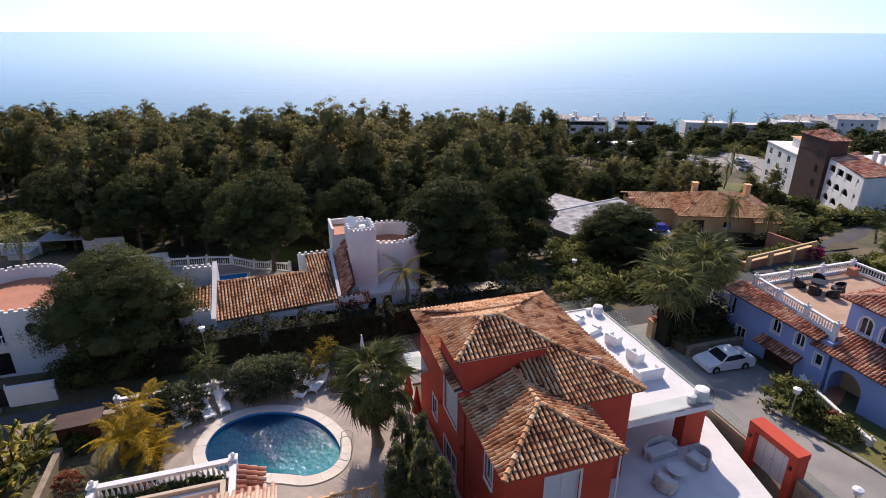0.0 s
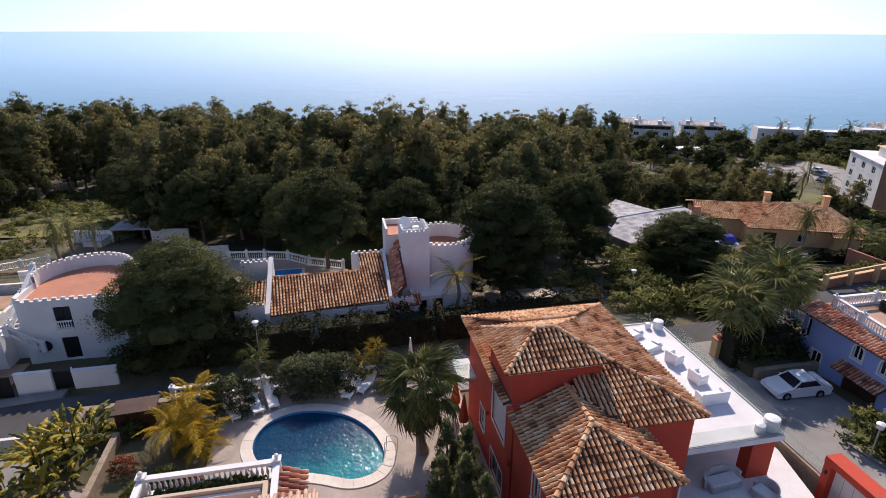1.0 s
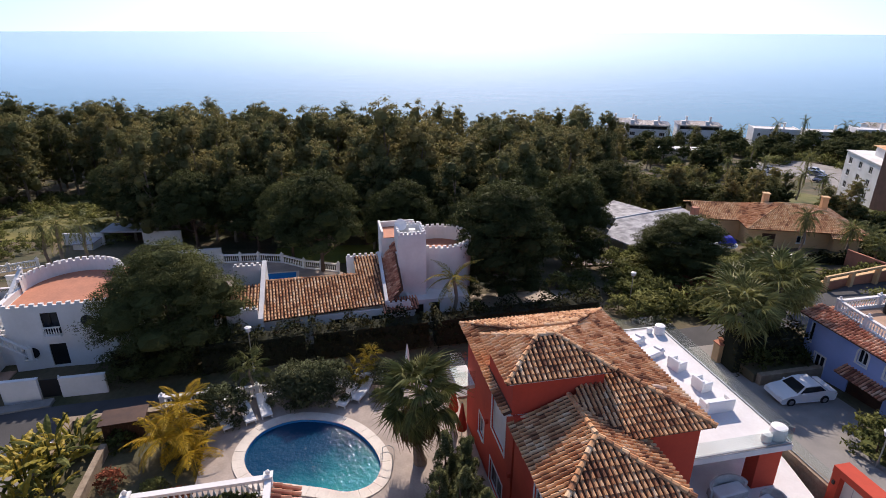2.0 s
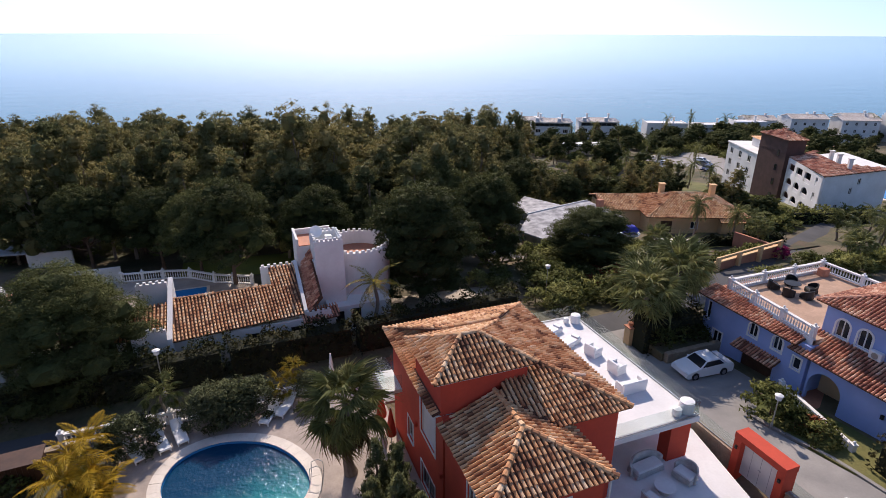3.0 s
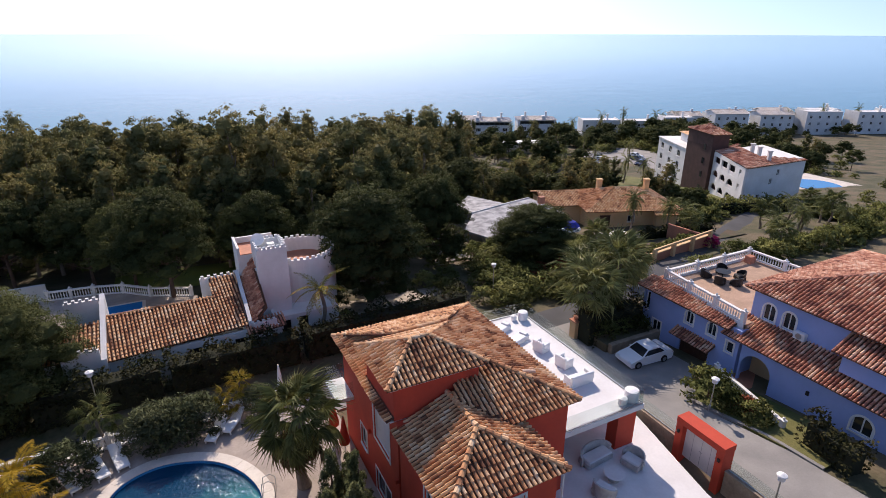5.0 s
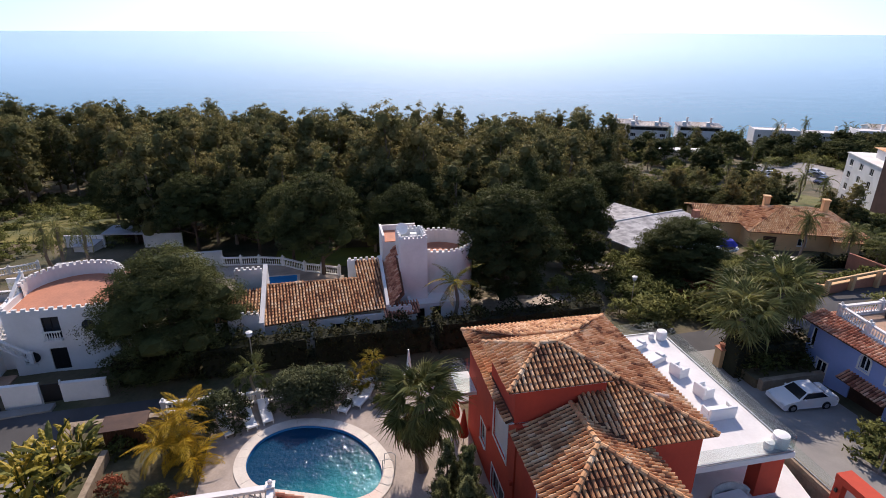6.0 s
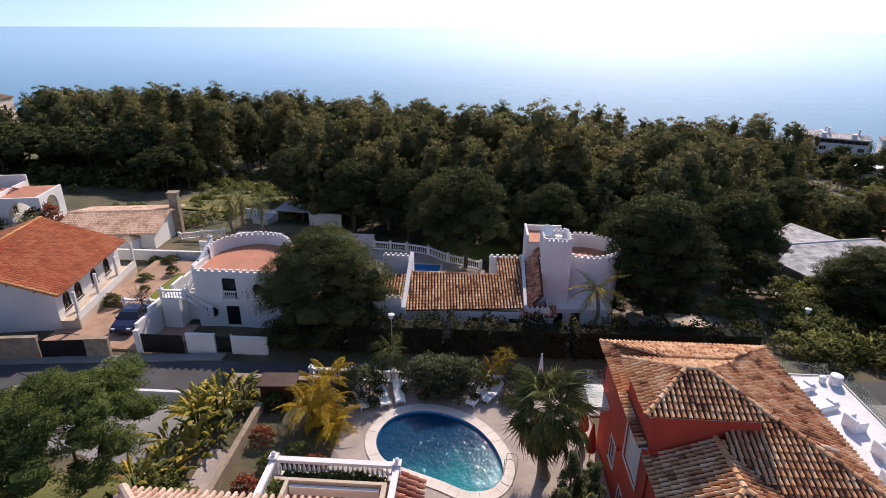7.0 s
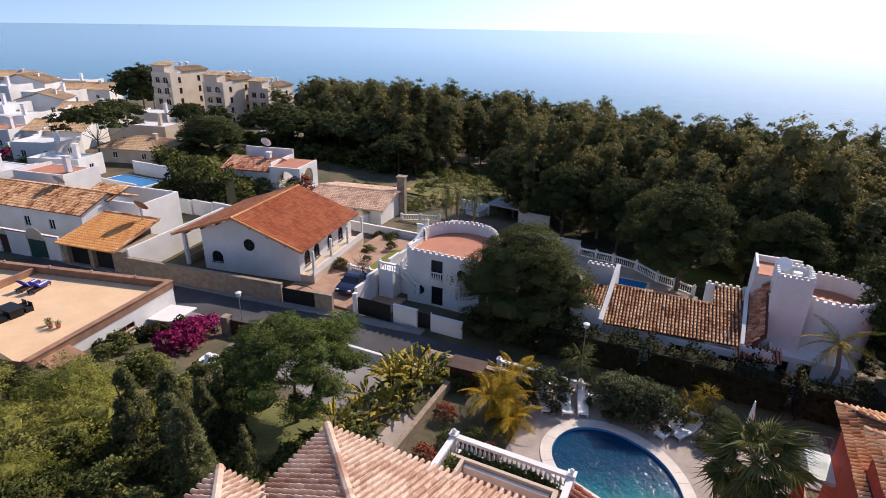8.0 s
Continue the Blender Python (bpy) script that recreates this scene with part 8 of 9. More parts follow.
        woody(wood, rng, (0, 0, -0.8), H * (0.5 if kind == "umbrella_open" else 0.62), 0.24, tips, 0.4 if kind == "umbrella_open" else 0.55)
        tufts, k, sz = {"umbrella_pine": (8, 50, 0.2), "umbrella_fine": (15, 150, 0.075), "umbrella_open": (6, 30, 0.24)}[kind]
        for c in boughs:
            billow(leaf, rng, c[:3], c[3], tufts, k, sz, 0.5 if kind != "umbrella_pine" else 0.75, 2.2, -0.2, 0.42, np.array([c[0] * 0.85, c[1] * 0.85, c[2] - 0.8]), {"umbrella_pine": 0.7, "umbrella_fine": 0.85, "umbrella_open": 0.5}[kind])
        return wood.mesh("trunk", BARK), leaf.mesh("crown", L_PINE if kind != "umbrella_fine" else L_PINE_M)
    if kind in ("bush", "oleander", "rust", "boug"):
        n = 26
        clumps = []
        for i in range(n):
            a, q = i * 2.39996, math.sqrt((i + 0.5) / n)
            clumps.append((1.25 * q * math.cos(a), 1.25 * q * math.sin(a), 1.75 - 1.25 * q ** 2.5 + rng.uniform(-0.3, 0.1), rng.uniform(0.35, 0.6)))
        woody(wood, rng, (0, 0, -0.2), 1.2, 0.07, [c[:3] for c in clumps[::3]], 0.1, 5)
        for c in clumps:
            tuft(leaf, rng, c[:3], c[3], 44 if kind != "oleander" else 190, 0.125 if kind != "oleander" else 0.055, 0.9, 0.25, 2.0 if kind != "oleander" else 3.6, -0.2, (c[0] * 0.4, c[1] * 0.4, 0.6), False)
        return wood.mesh("stem", BARK), leaf.mesh("foliage", {"bush": L_BUSH, "oleander": L_OLEA, "rust": L_RUST, "boug": L_BOUG}[kind])
    if kind == "shrub":
        woody(wood, rng, (0, 0, -0.3), 1.4, 0.1, [], 0.1, 5)
        for i in range(16):
            a, q = i * 2.39996, math.sqrt((i + 0.5) / 16)
            p = (1.6 * q * math.cos(a), 1.6 * q * math.sin(a), 1.9 - 1.4 * q ** 2 + rng.uniform(-0.4, 0.3))
            tuft(leaf, rng, p, rng.uniform(0.5, 0.95), 70, 0.22, 0.9, 0.25, 1.9, -0.2, (p[0] * 0.4, p[1] * 0.4, 0.4))
        return wood.mesh("stem", BARK), leaf.mesh("foliage", L_BUSH)
    if kind == "cypress":
        H = 6.5
        woody(wood, rng, (0, 0, -0.3), H * 0.9, 0.14, [], 0.3)
        for i in range(70):
            t = rng.uniform(0.03, 1)
            r = 1.25 * (1 - t) ** 0.75 + 0.12
            a = rng.uniform(0, 6.28)
            p = (r * 0.75 * math.cos(a), r * 0.75 * math.sin(a), H * t)
            tuft(leaf, rng, p, (0.22 + 0.32 * (1 - t)) * rng.uniform(0.7, 1.3), 115, 0.095, 1.7, 0.25, 3.0, -0.8, (p[0] * 0.2, p[1] * 0.2, p[2] - 0.3))
        return wood.mesh("trunk", BARK), leaf.mesh("foliage", L_CYP)


TREE_KINDS = {
    "eucalyptus": ("tree", "tall eucalyptus with olive-brown leaves in the wood", "tree", "wood trees", 6),
    "eucalyptus_pale": ("tree", "tall pale eucalyptus beside the tan apartments", "tree", "wood trees", 3),
    "pine": ("pine_tree", "dark green pine with rounded crown", "pine tree", "pines", 4),
    "pine_low": ("pine_tree", "dark green pine with crown reaching low over a yard", "pine tree", "pines", 2),
    "pine_far": ("pine_tree", "small dark pine among scrub", "pine tree", "small pines", 3),
    "pine_fine": ("pine_tree", "broad dark pine with dense rounded crown by the street", "pine tree", "pines", 1),
    "pine_bright": ("pine_tree", "bright green pine in the garden below", "pine tree", "pines", 2),
    "umbrella_pine": ("umbrella_pine", "umbrella pine with flat dark crown", "pine tree", "umbrella pines", 3),
    "umbrella_open": ("umbrella_pine", "umbrella pine with thin flat crown on bare spreading boughs", "pine tree", "umbrella pines", 1),
    "umbrella_fine": ("umbrella_pine", "open umbrella pine with bare forked trunk", "pine tree", "umbrella pines", 1),
    "bush": ("bush", "leafy green garden shrub on soil", "shrub", "garden shrubs", 3),
    "oleander": ("oleander", "rounded grey-green oleander behind the pool", "shrub", "oleanders", 2),
    "rust": ("bush", "shrub with rust-red leaves", "shrub", "garden shrubs", 1),
    "boug": ("bougainvillea", "magenta bougainvillea in full flower", "shrub", "bougainvilleas", 1),
    "shrub": ("bush", "dusty green scrub on the slope", "shrub", "scrub", 3),
    "cypress": ("juniper", "dark upright conifer shrub on the slope", "shrub", "conifer shrubs", 2),
}
MADE = {}


def plant(kind, x, y, k=1.0, rz=None, z=None, kz=None, seed=0):
    """Put a plant of a kind on the ground; the first of each kind and form is built, later ones are copies."""
    name, label, cat, group, forms = TREE_KINDS[kind]
    f = seed % forms
    zz = float(ground_z(np.array(x), np.array(y))) if z is None else z
    rz = (x * 37 + y * 91) % 360 if rz is None else rz
    m = pose(x, y, zz, 0, 0, rz) @ Matrix.Diagonal((k, k, kz or k, 1))
    if (kind, f) not in MADE:
        t = thing(name, (0, 0, 0), label, cat, group)
        for me in tree_meshes(kind, 11 + 7 * f + len(kind)):
            part(me.name.split(".")[0], me, None, t)
        t.matrix_basis = m
        MADE[kind, f] = t
        return t
    src = MADE[kind, f]
    made = copy_thing(src, Matrix.Identity(4))
    made.matrix_basis = m
    return made


rnd = random.Random(21)
# the wood
for u in np.arange(-100, 74, 5.2):
    front = np.interp(u, [-100, -72, -54, -48, -31, -28, -6, 18, 34, 44, 60, 74], [112, 106, 102, 122, 122, 80, 76, 66, 72, 94, 112, 138])
    back = (150 - AX * u) / AY
    v_ = front
    row = 0
    while v_ < back:
        x, y = u + rnd.uniform(-2, 2), v_ + rnd.uniform(-2, 2)
        if not (-50 < x < -31 and 80 < y < 121):
            k = rnd.uniform(0.86, 1.14) * (0.8 if row == 0 else 1.0)
            plant("eucalyptus", x, y, k, kz=k * rnd.uniform(0.95, 1.12), seed=rnd.randrange(6))
        v_ += rnd.uniform(5.6, 7.6) if row < 4 else rnd.uniform(13, 17)
        row += 1
# taller group by the tan apartments, pines along the wood's edge
for x, y, k in ((-90, 118, 1.15), (-84, 122, 1.2), (-78, 118, 1.1), (-95, 126, 1.1), (-72, 121, 1.0), (-88, 130, 1.15), (-68, 118, 1.0), (-81, 113, 0.95), (-97, 119, 1.0)):
    plant("eucalyptus_pale", x, y, k * 0.92, seed=int(k * 100))
for i, (x, y, k, kz) in enumerate(((17.1, 51.0, 1.26, 1.2), (-0.9, 60.0, 1.14, 1.2), (-4.5, 67, 0.95, 1.0), (28.8, 60.0, 0.98, 1.16), (39.0, 53.0, 1.12, 0.78), (24.2, 67.0, 1.15, 1.25), (-9, 72, 1.0, 1.0), (-17, 75, 1.0, 1.05), (8.5, 63.0, 1.0, 1.05), (-24, 82, 0.95, 1.0), (-28.5, 88, 0.9, 1.0), (-20, 86, 1.0, 1.1), (-12, 81, 1.05, 1.1), (-3, 79, 1.0, 1.05), (5, 74, 1.0, 1.05), (13, 71, 1.1, 1.1), (-33, 95, 0.85, 0.9), (19, 75, 1.0, 1.1), (34, 74, 0.9, 0.95), (-54, 100, 0.75, 0.9), (-58, 106, 0.85, 0.9), (47, 88, 0.9, 0.9), (52, 95, 0.9, 0.9), (56, 84, 0.7, 0.7))):
    plant("pine_low" if i in (0, 3, 4, 5) else "pine", x, y, k, seed=i, kz=kz)
plant("pine_fine", -12.8, 44.6, 1.26, z=-2.2, rz=40, kz=1.09)
for i, (x, y, k, kz, z) in enumerate(((-91, 101, 1.8, 1.45, -4), (-83, 103, 1.8, 1.4, -4), (-75, 104, 1.7, 1.35, -4), (-66, 104, 1.6, 1.3, -4), (-128, 88, 1.3, 1.15, -1.5), (-57, 98, 1.1, 1.0, -3.4), (-118, 100, 1.0, 1.0, -2))):
    plant("umbrella_pine", x, y, k, seed=i, kz=kz, z=z)
for x, y, k in ((-150, 112, 1.5), (-158, 118, 1.1), (-112, 104, 0.8), (-126, 106, 0.7)):
    plant("pine_far", x, y, k, seed=int(k * 10))
for x, y, k in ((-180, 128, 0.9), (-172, 132, 0.7), (-166, 124, 0.6), (-150, 122, 0.6), (-158, 130, 0.7)):
    plant("pine_far", x, y, k * 1.3, seed=int(x))
# scrub and trees between the wood, the bungalows and the shore
KEEP = [(22, 29, 43, 55.5), (27, 36.5, 56, 67), (36, 55.5, 61, 83), (92, 118, 62, 108), (51, 79, 50, 79), (51, 66, 44.5, 50), (84, 128, 58, 112), (70, 96, 44, 58), (106, 150, 106, 150), (104, 135, 155, 168), (114, 198, 178, 222), (200, 285, 127, 173), (120, 142, 62, 82), (24, 39, 28, 41), (36, 50, 8, 34)]
road_mid = np.array([[24, 37], [38, 38.5], [68, 49.4], [92, 59.5], [104, 66]])
count = 0
SCRUB, scrub_rng = Shape(), np.random.RandomState(6)


def scrub(x, y, k, kz):
    """One bush of the far scrub, which stays a single mass."""
    z = float(ground_z(np.array(x), np.array(y)))
    for i in range(9):
        a, q = i * 2.39996, math.sqrt((i + 0.5) / 9)
        p = (x + 1.5 * k * q * math.cos(a), y + 1.5 * k * q * math.sin(a), z + kz * (1.7 - 1.3 * q * q + scrub_rng.uniform(-0.4, 0.3)))
        tuft(SCRUB, scrub_rng, p, scrub_rng.uniform(0.55, 1.0) * k, 34, 0.33 * k, 0.9, 0.25, 1.9, -0.2, (x + (p[0] - x) * 0.4, y + (p[1] - y) * 0.4, z + 0.3 * kz))


while count < 620:
    x, y = (rnd.uniform(22, 190), rnd.uniform(38, 200)) if count > 330 else (rnd.uniform(28, 100), rnd.uniform(40, 104))
    w = AX * x + AY * y
    if w > 236 or x < 30 and y > 52 or x < 62 and y > np.interp(x, [30, 44, 62], [58, 88, 110]) or any(a < x < b and c < y < d for a, b, c, d in KEEP):
        continue
    if abs(y - np.interp(x, road_mid[:, 0], road_mid[:, 1])) < 3.6 and x < 104:
        continue
    if x > 150 and y < 80 or x - y > 90:
        continue
    r = rnd.random()
    if r < 0.74 or w < 84:
        if count > 470:
            scrub(x, y, rnd.uniform(0.5, 1.35), rnd.uniform(0.5, 1.2))
        else:
            (plant("shrub", x, y, rnd.uniform(0.5, 1.35), seed=count, kz=rnd.uniform(0.5, 1.2)) if x < 66 and y < 62 or count % 6 == 0 else scrub(x, y, rnd.uniform(0.5, 1.35), rnd.uniform(0.5, 1.2)))
    elif r < 0.88:
        plant("pine_far", x, y, rnd.uniform(0.35, 0.62), seed=count)
    elif w > 90:
        plant("eucalyptus", x, y, rnd.uniform(0.4, 0.6), seed=count)
    count += 1
done = 0
while done < 96:
    x, y = rnd.uniform(98, 215), rnd.uniform(84, 182)
    if any(a < x < b and c < y < d for a, b, c, d in KEEP) or AX * x + AY * y > 225 or x - y > 70:
        continue
    plant("pine_far", x, y, rnd.uniform(0.5, 0.85), seed=done)
    for k in range(3):
        scrub(x + rnd.uniform(-6, 6), y + rnd.uniform(-6, 6), rnd.uniform(0.9, 1.8), rnd.uniform(0.8, 1.6))
    done += 1
for i in range(70):
    x = rnd.uniform(100, 290)
    y = (rnd.uniform(196, 224) - AX * x) / AY
    if any(a < x < b and c < y < d for a, b, c, d in KEEP[8:10]) and rnd.random() < 0.75:
        continue
    plant("pine_far", x, y, rnd.uniform(0.3, 0.5), seed=i)
for i in range(150):
    x, y = rnd.uniform(-150, -62), rnd.uniform(54, 112)
    if any(abs(x - a[0][0]) < 8 and -3 < y - a[0][1] < 12 for a in HOUSES) or (-92 < x < -76 and 54 < y < 67) or (-72 < x < -54 and 66 < y < 82):
        continue
    scrub(x, y, rnd.uniform(0.6, 1.2), rnd.uniform(0.6, 1.2))
for i in range(46):
    scrub(rnd.uniform(-56, -32), rnd.choice((rnd.uniform(99, 106), rnd.uniform(110, 121))), rnd.uniform(0.5, 1.3), rnd.uniform(0.4, 0.9))
for i in range(46):
    scrub(rnd.uniform(-56, -36), rnd.uniform(70, 82), rnd.uniform(0.35, 0.8), rnd.uniform(0.4, 0.8))
for i in range(26):
    scrub(rnd.uniform(-49, -32), rnd.uniform(84, 100), rnd.uniform(0.3, 0.8), rnd.uniform(0.25, 0.6))
for i in range(14):
    scrub(rnd.uniform(-29, -8), rnd.uniform(80, 88), rnd.uniform(0.5, 1.0), 0.8)
for i in range(60):
    x, y = rnd.choice(((rnd.uniform(-102, -74), rnd.uniform(69, 84)), (rnd.uniform(-74, -60), rnd.uniform(56, 66)), (rnd.uniform(-112, -96), rnd.uniform(50, 58))))
    if not any(abs(x - a[0][0]) < 7 and -2 < y - a[0][1] < 10 for a in HOUSES):
        scrub(x, y, rnd.uniform(0.8, 1.5), rnd.uniform(0.7, 1.3))
for x, y, k in ((-121, 60, 1.2), (-126, 66, 1.0), (-118, 56, 1.1), (-134, 70, 1.2), (-128, 58, 1.0), (-142, 78, 1.2)):
    plant("boug", x, y, k, kz=k * 0.7)
for i in range(40):
    scrub(rnd.uniform(-100, -58), rnd.uniform(97, 110), rnd.uniform(1.2, 2.0), rnd.uniform(1.2, 2.0))
single("scrub", SCRUB, L_BUSH, "dusty green scrub between the far houses and the wood", "scrub", kind="stuff")
# near garden on the slope
plant("pine_low", -88.3, 79.5, 1.42, kz=0.86, seed=1)
plant("umbrella_open", -103.5, 66.8, 1.75, kz=1.38)
plant("umbrella_fine", -20.3, 23.0, 1.06, z=1.0, rz=25, kz=1.02)
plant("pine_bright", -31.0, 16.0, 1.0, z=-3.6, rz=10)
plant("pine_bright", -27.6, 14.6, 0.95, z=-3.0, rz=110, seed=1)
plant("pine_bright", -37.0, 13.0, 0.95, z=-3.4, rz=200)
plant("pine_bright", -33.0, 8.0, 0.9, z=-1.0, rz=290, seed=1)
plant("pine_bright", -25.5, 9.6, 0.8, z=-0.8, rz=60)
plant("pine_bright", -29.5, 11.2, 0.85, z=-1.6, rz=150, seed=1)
for i, (x, y, k) in enumerate(((-23.2, 17.0, 0.9), (-21.3, 15.6, 0.85), (-22.3, 19.4, 0.85), (-19.6, 15.2, 0.8), (-24.6, 20.0, 0.7), (-18.3, 17.0, 0.6), (-23.6, 15.0, 1.0), (-25.3, 18.2, 0.7), (-21.4, 17.4, 0.9), (-20.4, 18.4, 0.75), (-23.9, 21.6, 0.65), (-18.6, 14.2, 1.0), (5.2, 19.0, 0.8), (5.7, 20.4, 0.85), (4.9, 21.6, 0.78), (4.3, 19.8, 0.7), (5.9, 18.0, 0.75), (6.0, 22.7, 0.55))):
    plant("cypress", x, y, k if x > 0 else k * 0.95, z=2.4 if x > 0 else None, kz=k if x > 0 else k * 0.85, seed=i)
# oleanders, hedges and shrubs round the pool
for i, (x, y, k) in enumerate(((-7.1, 31.8, 1.2), (-3.0, 33.0, 1.15), (-1.7, 32.6, 1.25), (-0.4, 33.0, 1.2), (-2.3, 33.6, 1.15), (3.4, 33.4, 0.85))):
    plant("oleander", x, y, k, z=2.3, seed=i)
for i, (x, y, z, k) in enumerate(((-9.4, 30.0, 2.0, 0.6), (-9.8, 26.4, 2.0, 0.5), (2.6, 31.6, 2.4, 0.4), (-12.6, 31.0, 1.6, 0.8), (32.0, 22.2, 0.9, 1.25), (32.2, 20.6, 0.95, 0.8), (32.5, 19.0, 1.0, 0.85), (33.2, 32.2, 1.1, 0.75), (31.4, 32.0, 1.1, 0.8), (34.8, 31.6, 1.1, 0.7), (35.2, 33.2, 1.0, 0.8), (32.2, 33.6, 1.0, 0.9), (-30.0, 45.8, 0.1, 0.5), (-32.3, 49.0, 0.5, 0.4), (-31.8, 53.4, 0.5, 0.5), (-29.0, 54.6, 0.5, 0.6), (-28.6, 48.4, 0.55, 0.35), (-34.4, 47.0, 0.1, 0.6), (-34.0, 52.0, -0.2, 0.7), (-33.8, 56.6, -0.3, 0.8), (-36.0, 57.2, -0.4, 0.6), (-25.8, 53.0, 0.3, 0.9), (-26.5, 56.0, 0.2, 1.0), (-25.0, 58.0, 0, 1.0), (-28.0, 58.5, 0, 0.9))):
    plant("bush", x, y, k, z=z, seed=i)
for i in range(70):
    x, y = rnd.uniform(-28, -13), rnd.uniform(12, 24.4)
    if -23.5 < x < -17.5 and y > 19.5:
        continue
    plant("bush", x, y, rnd.uniform(0.4, 0.85), seed=i)
single("ground", grid(np.linspace(-24.5, -17.2, 8), np.linspace(18.5, 24.6, 7), lambda x, y: ground_z(x, y) + 0.12), GRASS, "rough sunlit grass under the umbrella pine", "lawn", kind="structure", smooth=True)
for i, (x, y, k) in enumerate(((-12.4, 22.0, 0.5), (-11.6, 23.4, 0.6), (-10.6, 22.4, 0.5), (-9.2, 23.6, 0.6), (-11.0, 25.4, 0.5), (-12.2, 27.4, 0.55), (-8.8, 21.6, 0.5), (-8.4, 25.4, 0.5), (-14.6, 31.6, 0.7))):
    plant("rust" if i % 2 else "bush", x, y, k, z=2.05 if x > -13.3 else 1.0, seed=i)
for i in range(22):
    plant("bush", rnd.uniform(-33, -22), rnd.uniform(8, 15), rnd.uniform(0.6, 1.0), seed=i)
for i in range(26):
    x, y = rnd.uniform(-38, -26), rnd.uniform(15, 23.5)
    plant("bush", x, y, rnd.uniform(0.4, 0.9), seed=i)
for x, y, k in ((-35.0, 27.2, 1.1), (-35.0, 25.6, 0.95), (-35.6, 29.0, 0.95), (-34.2, 26.4, 0.8), (-35.9, 30.2, 0.8), (65.0, 48.5, 0.9), (66.5, 49.0, 0.7)):
    plant("boug", x, y, k)
for i, (x, y, k) in enumerate(((13.5, 44.6, 0.5), (17.8, 44.9, 0.6), (21.2, 45.2, 0.7), (24.6, 46.5, 0.9), (25.2, 49.4, 1.0), (24.0, 52.4, 1.0), (20.4, 52.6, 0.8), (13.4, 47.5, 0.6), (26.6, 52.0, 1.1), (28.4, 58.4, 1.0), (30.6, 59.2, 0.9), (33.5, 58.8, 1.1), (35.8, 62.0, 0.9), (27.4, 45.4, 0.9))):
    plant("bush", x, y, k, seed=i)
for x, y, k in ((37.5, 49.5, 0.9), (40.0, 48.5, 1.0), (35.5, 47.5, 0.8), (42, 47.5, 0.8), (-57.5, 68.5, 1.7), (32.9, 19.9, 0.6), (-30.5, 44.6, 0.55)):
    plant("rust", x, y, k)


def hedge(pts, h, w, mat, label, n_per=420, size=0.13, seed=2):
    """A clipped but uneven hedge along plan points."""
    rng = np.random.RandomState(seed)
    t = thing("hedge", (*pts[0], float(ground_z(np.array(pts[0][0]), np.array(pts[0][1])))), label, "hedge", "hedges")
    s, c = Shape(), Shape()
    for p0, p1 in zip(pts, pts[1:]):
        L = math.hypot(p1[0] - p0[0], p1[1] - p0[1])
        n = int(L * n_per)
        q = side((p0[0] - pts[0][0], p0[1] - pts[0][1]), (p1[0] - pts[0][0], p1[1] - pts[0][1]))
        r = rng.uniform(size=(n, 3))
        x = r[:, 0] * L
        lump = 1 + 0.16 * np.sin(x * 1.7 + seed) + 0.1 * np.sin(x * 4.3)
        y = (r[:, 1] - 0.5) * w * lump
        z = h * lump * (1 - 0.5 * r[:, 2] ** 2 * (np.abs(r[:, 1] - 0.5) * 2) ** 0.5)
        z = np.where(rng.uniform(size=n) < 0.45, r[:, 2] * h, z)
        y = np.where(z < h * 0.75, np.sign(y) * w * 0.5 * lump * rng.uniform(0.8, 1.08, n), y)
        pts3 = np.stack([x, y, z], axis=1) @ np.array(q.to_3x3()).T + np.array(q.translation)
        leaf_quads(s, pts3, size, rng, 1.8)
        # plain box behind the leaves, painted as dark as the hedge's inner shade
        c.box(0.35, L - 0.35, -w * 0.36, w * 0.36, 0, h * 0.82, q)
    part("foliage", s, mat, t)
    part("core", c, HEDGE_CORE, t, "near-black box with the shade inside the hedge put into its colour")
    return t


hedge([(-10.5, 41.4), (-2, 41.7), (8, 41.8), (23.5, 42.4)], 2.9, 1.9, L_HEDGE, "dark brownish hedge along the street", 330)
hedge([(-16.5, 41.4), (-10.6, 41.6)], 2.2, 1.5, L_HEDGE, "dark brownish hedge along the street", 330, seed=5)
hedge([(29.6, 33.2), (35.6, 32.6)], 3.5, 2.4, L_HEDGE, "green clipped hedge above the retaining wall", 330, seed=6)
hedge([(33.3, 16.2), (32.4, 12.6)], 2.1, 1.4, L_HEDGE, "dark clipped hedge in front of the blue villa", 330, seed=8)
hedge([(-37.3, 29.0), (-39.4, 22.5)], 1.4, 1.0, L_HEDGE, "clipped green hedge beside the flat-roofed house", 330, seed=9)
hedge([(-7.3, 18.65), (-3.1, 18.65)], 0.5, 0.35, L_BUSH, "low planted strip inside the balustrade", 200, 0.1, seed=10).location.z = 7.95
hedge([(-7.45, 16.2), (-7.45, 18.4)], 0.45, 0.4, L_BUSH, "low planted strip inside the balustrade", 200, 0.1, seed=11).location.z = 7.95
hedge([(-74, 60), (-66, 56), (-61, 58)], 4.6, 4.0, L_BUSH, "tall rounded garden hedge", 260, 0.3, seed=12)
hedge([(-90, 69), (-78, 66)], 3.2, 2.6, L_BUSH, "tall garden hedge behind the pool", 200, 0.3, seed=13)
hedge([(57, 78), (74, 73)], 2.0, 1.6, L_HEDGE, "dark clipped hedge behind the bungalow", 150, 0.25, seed=14)
hedge([(54, 49.2), (60, 50.0), (66, 50.9)], 1.1, 1.2, L_BUSH, "green planting on top of the garden court wall", 160, 0.2, seed=17)
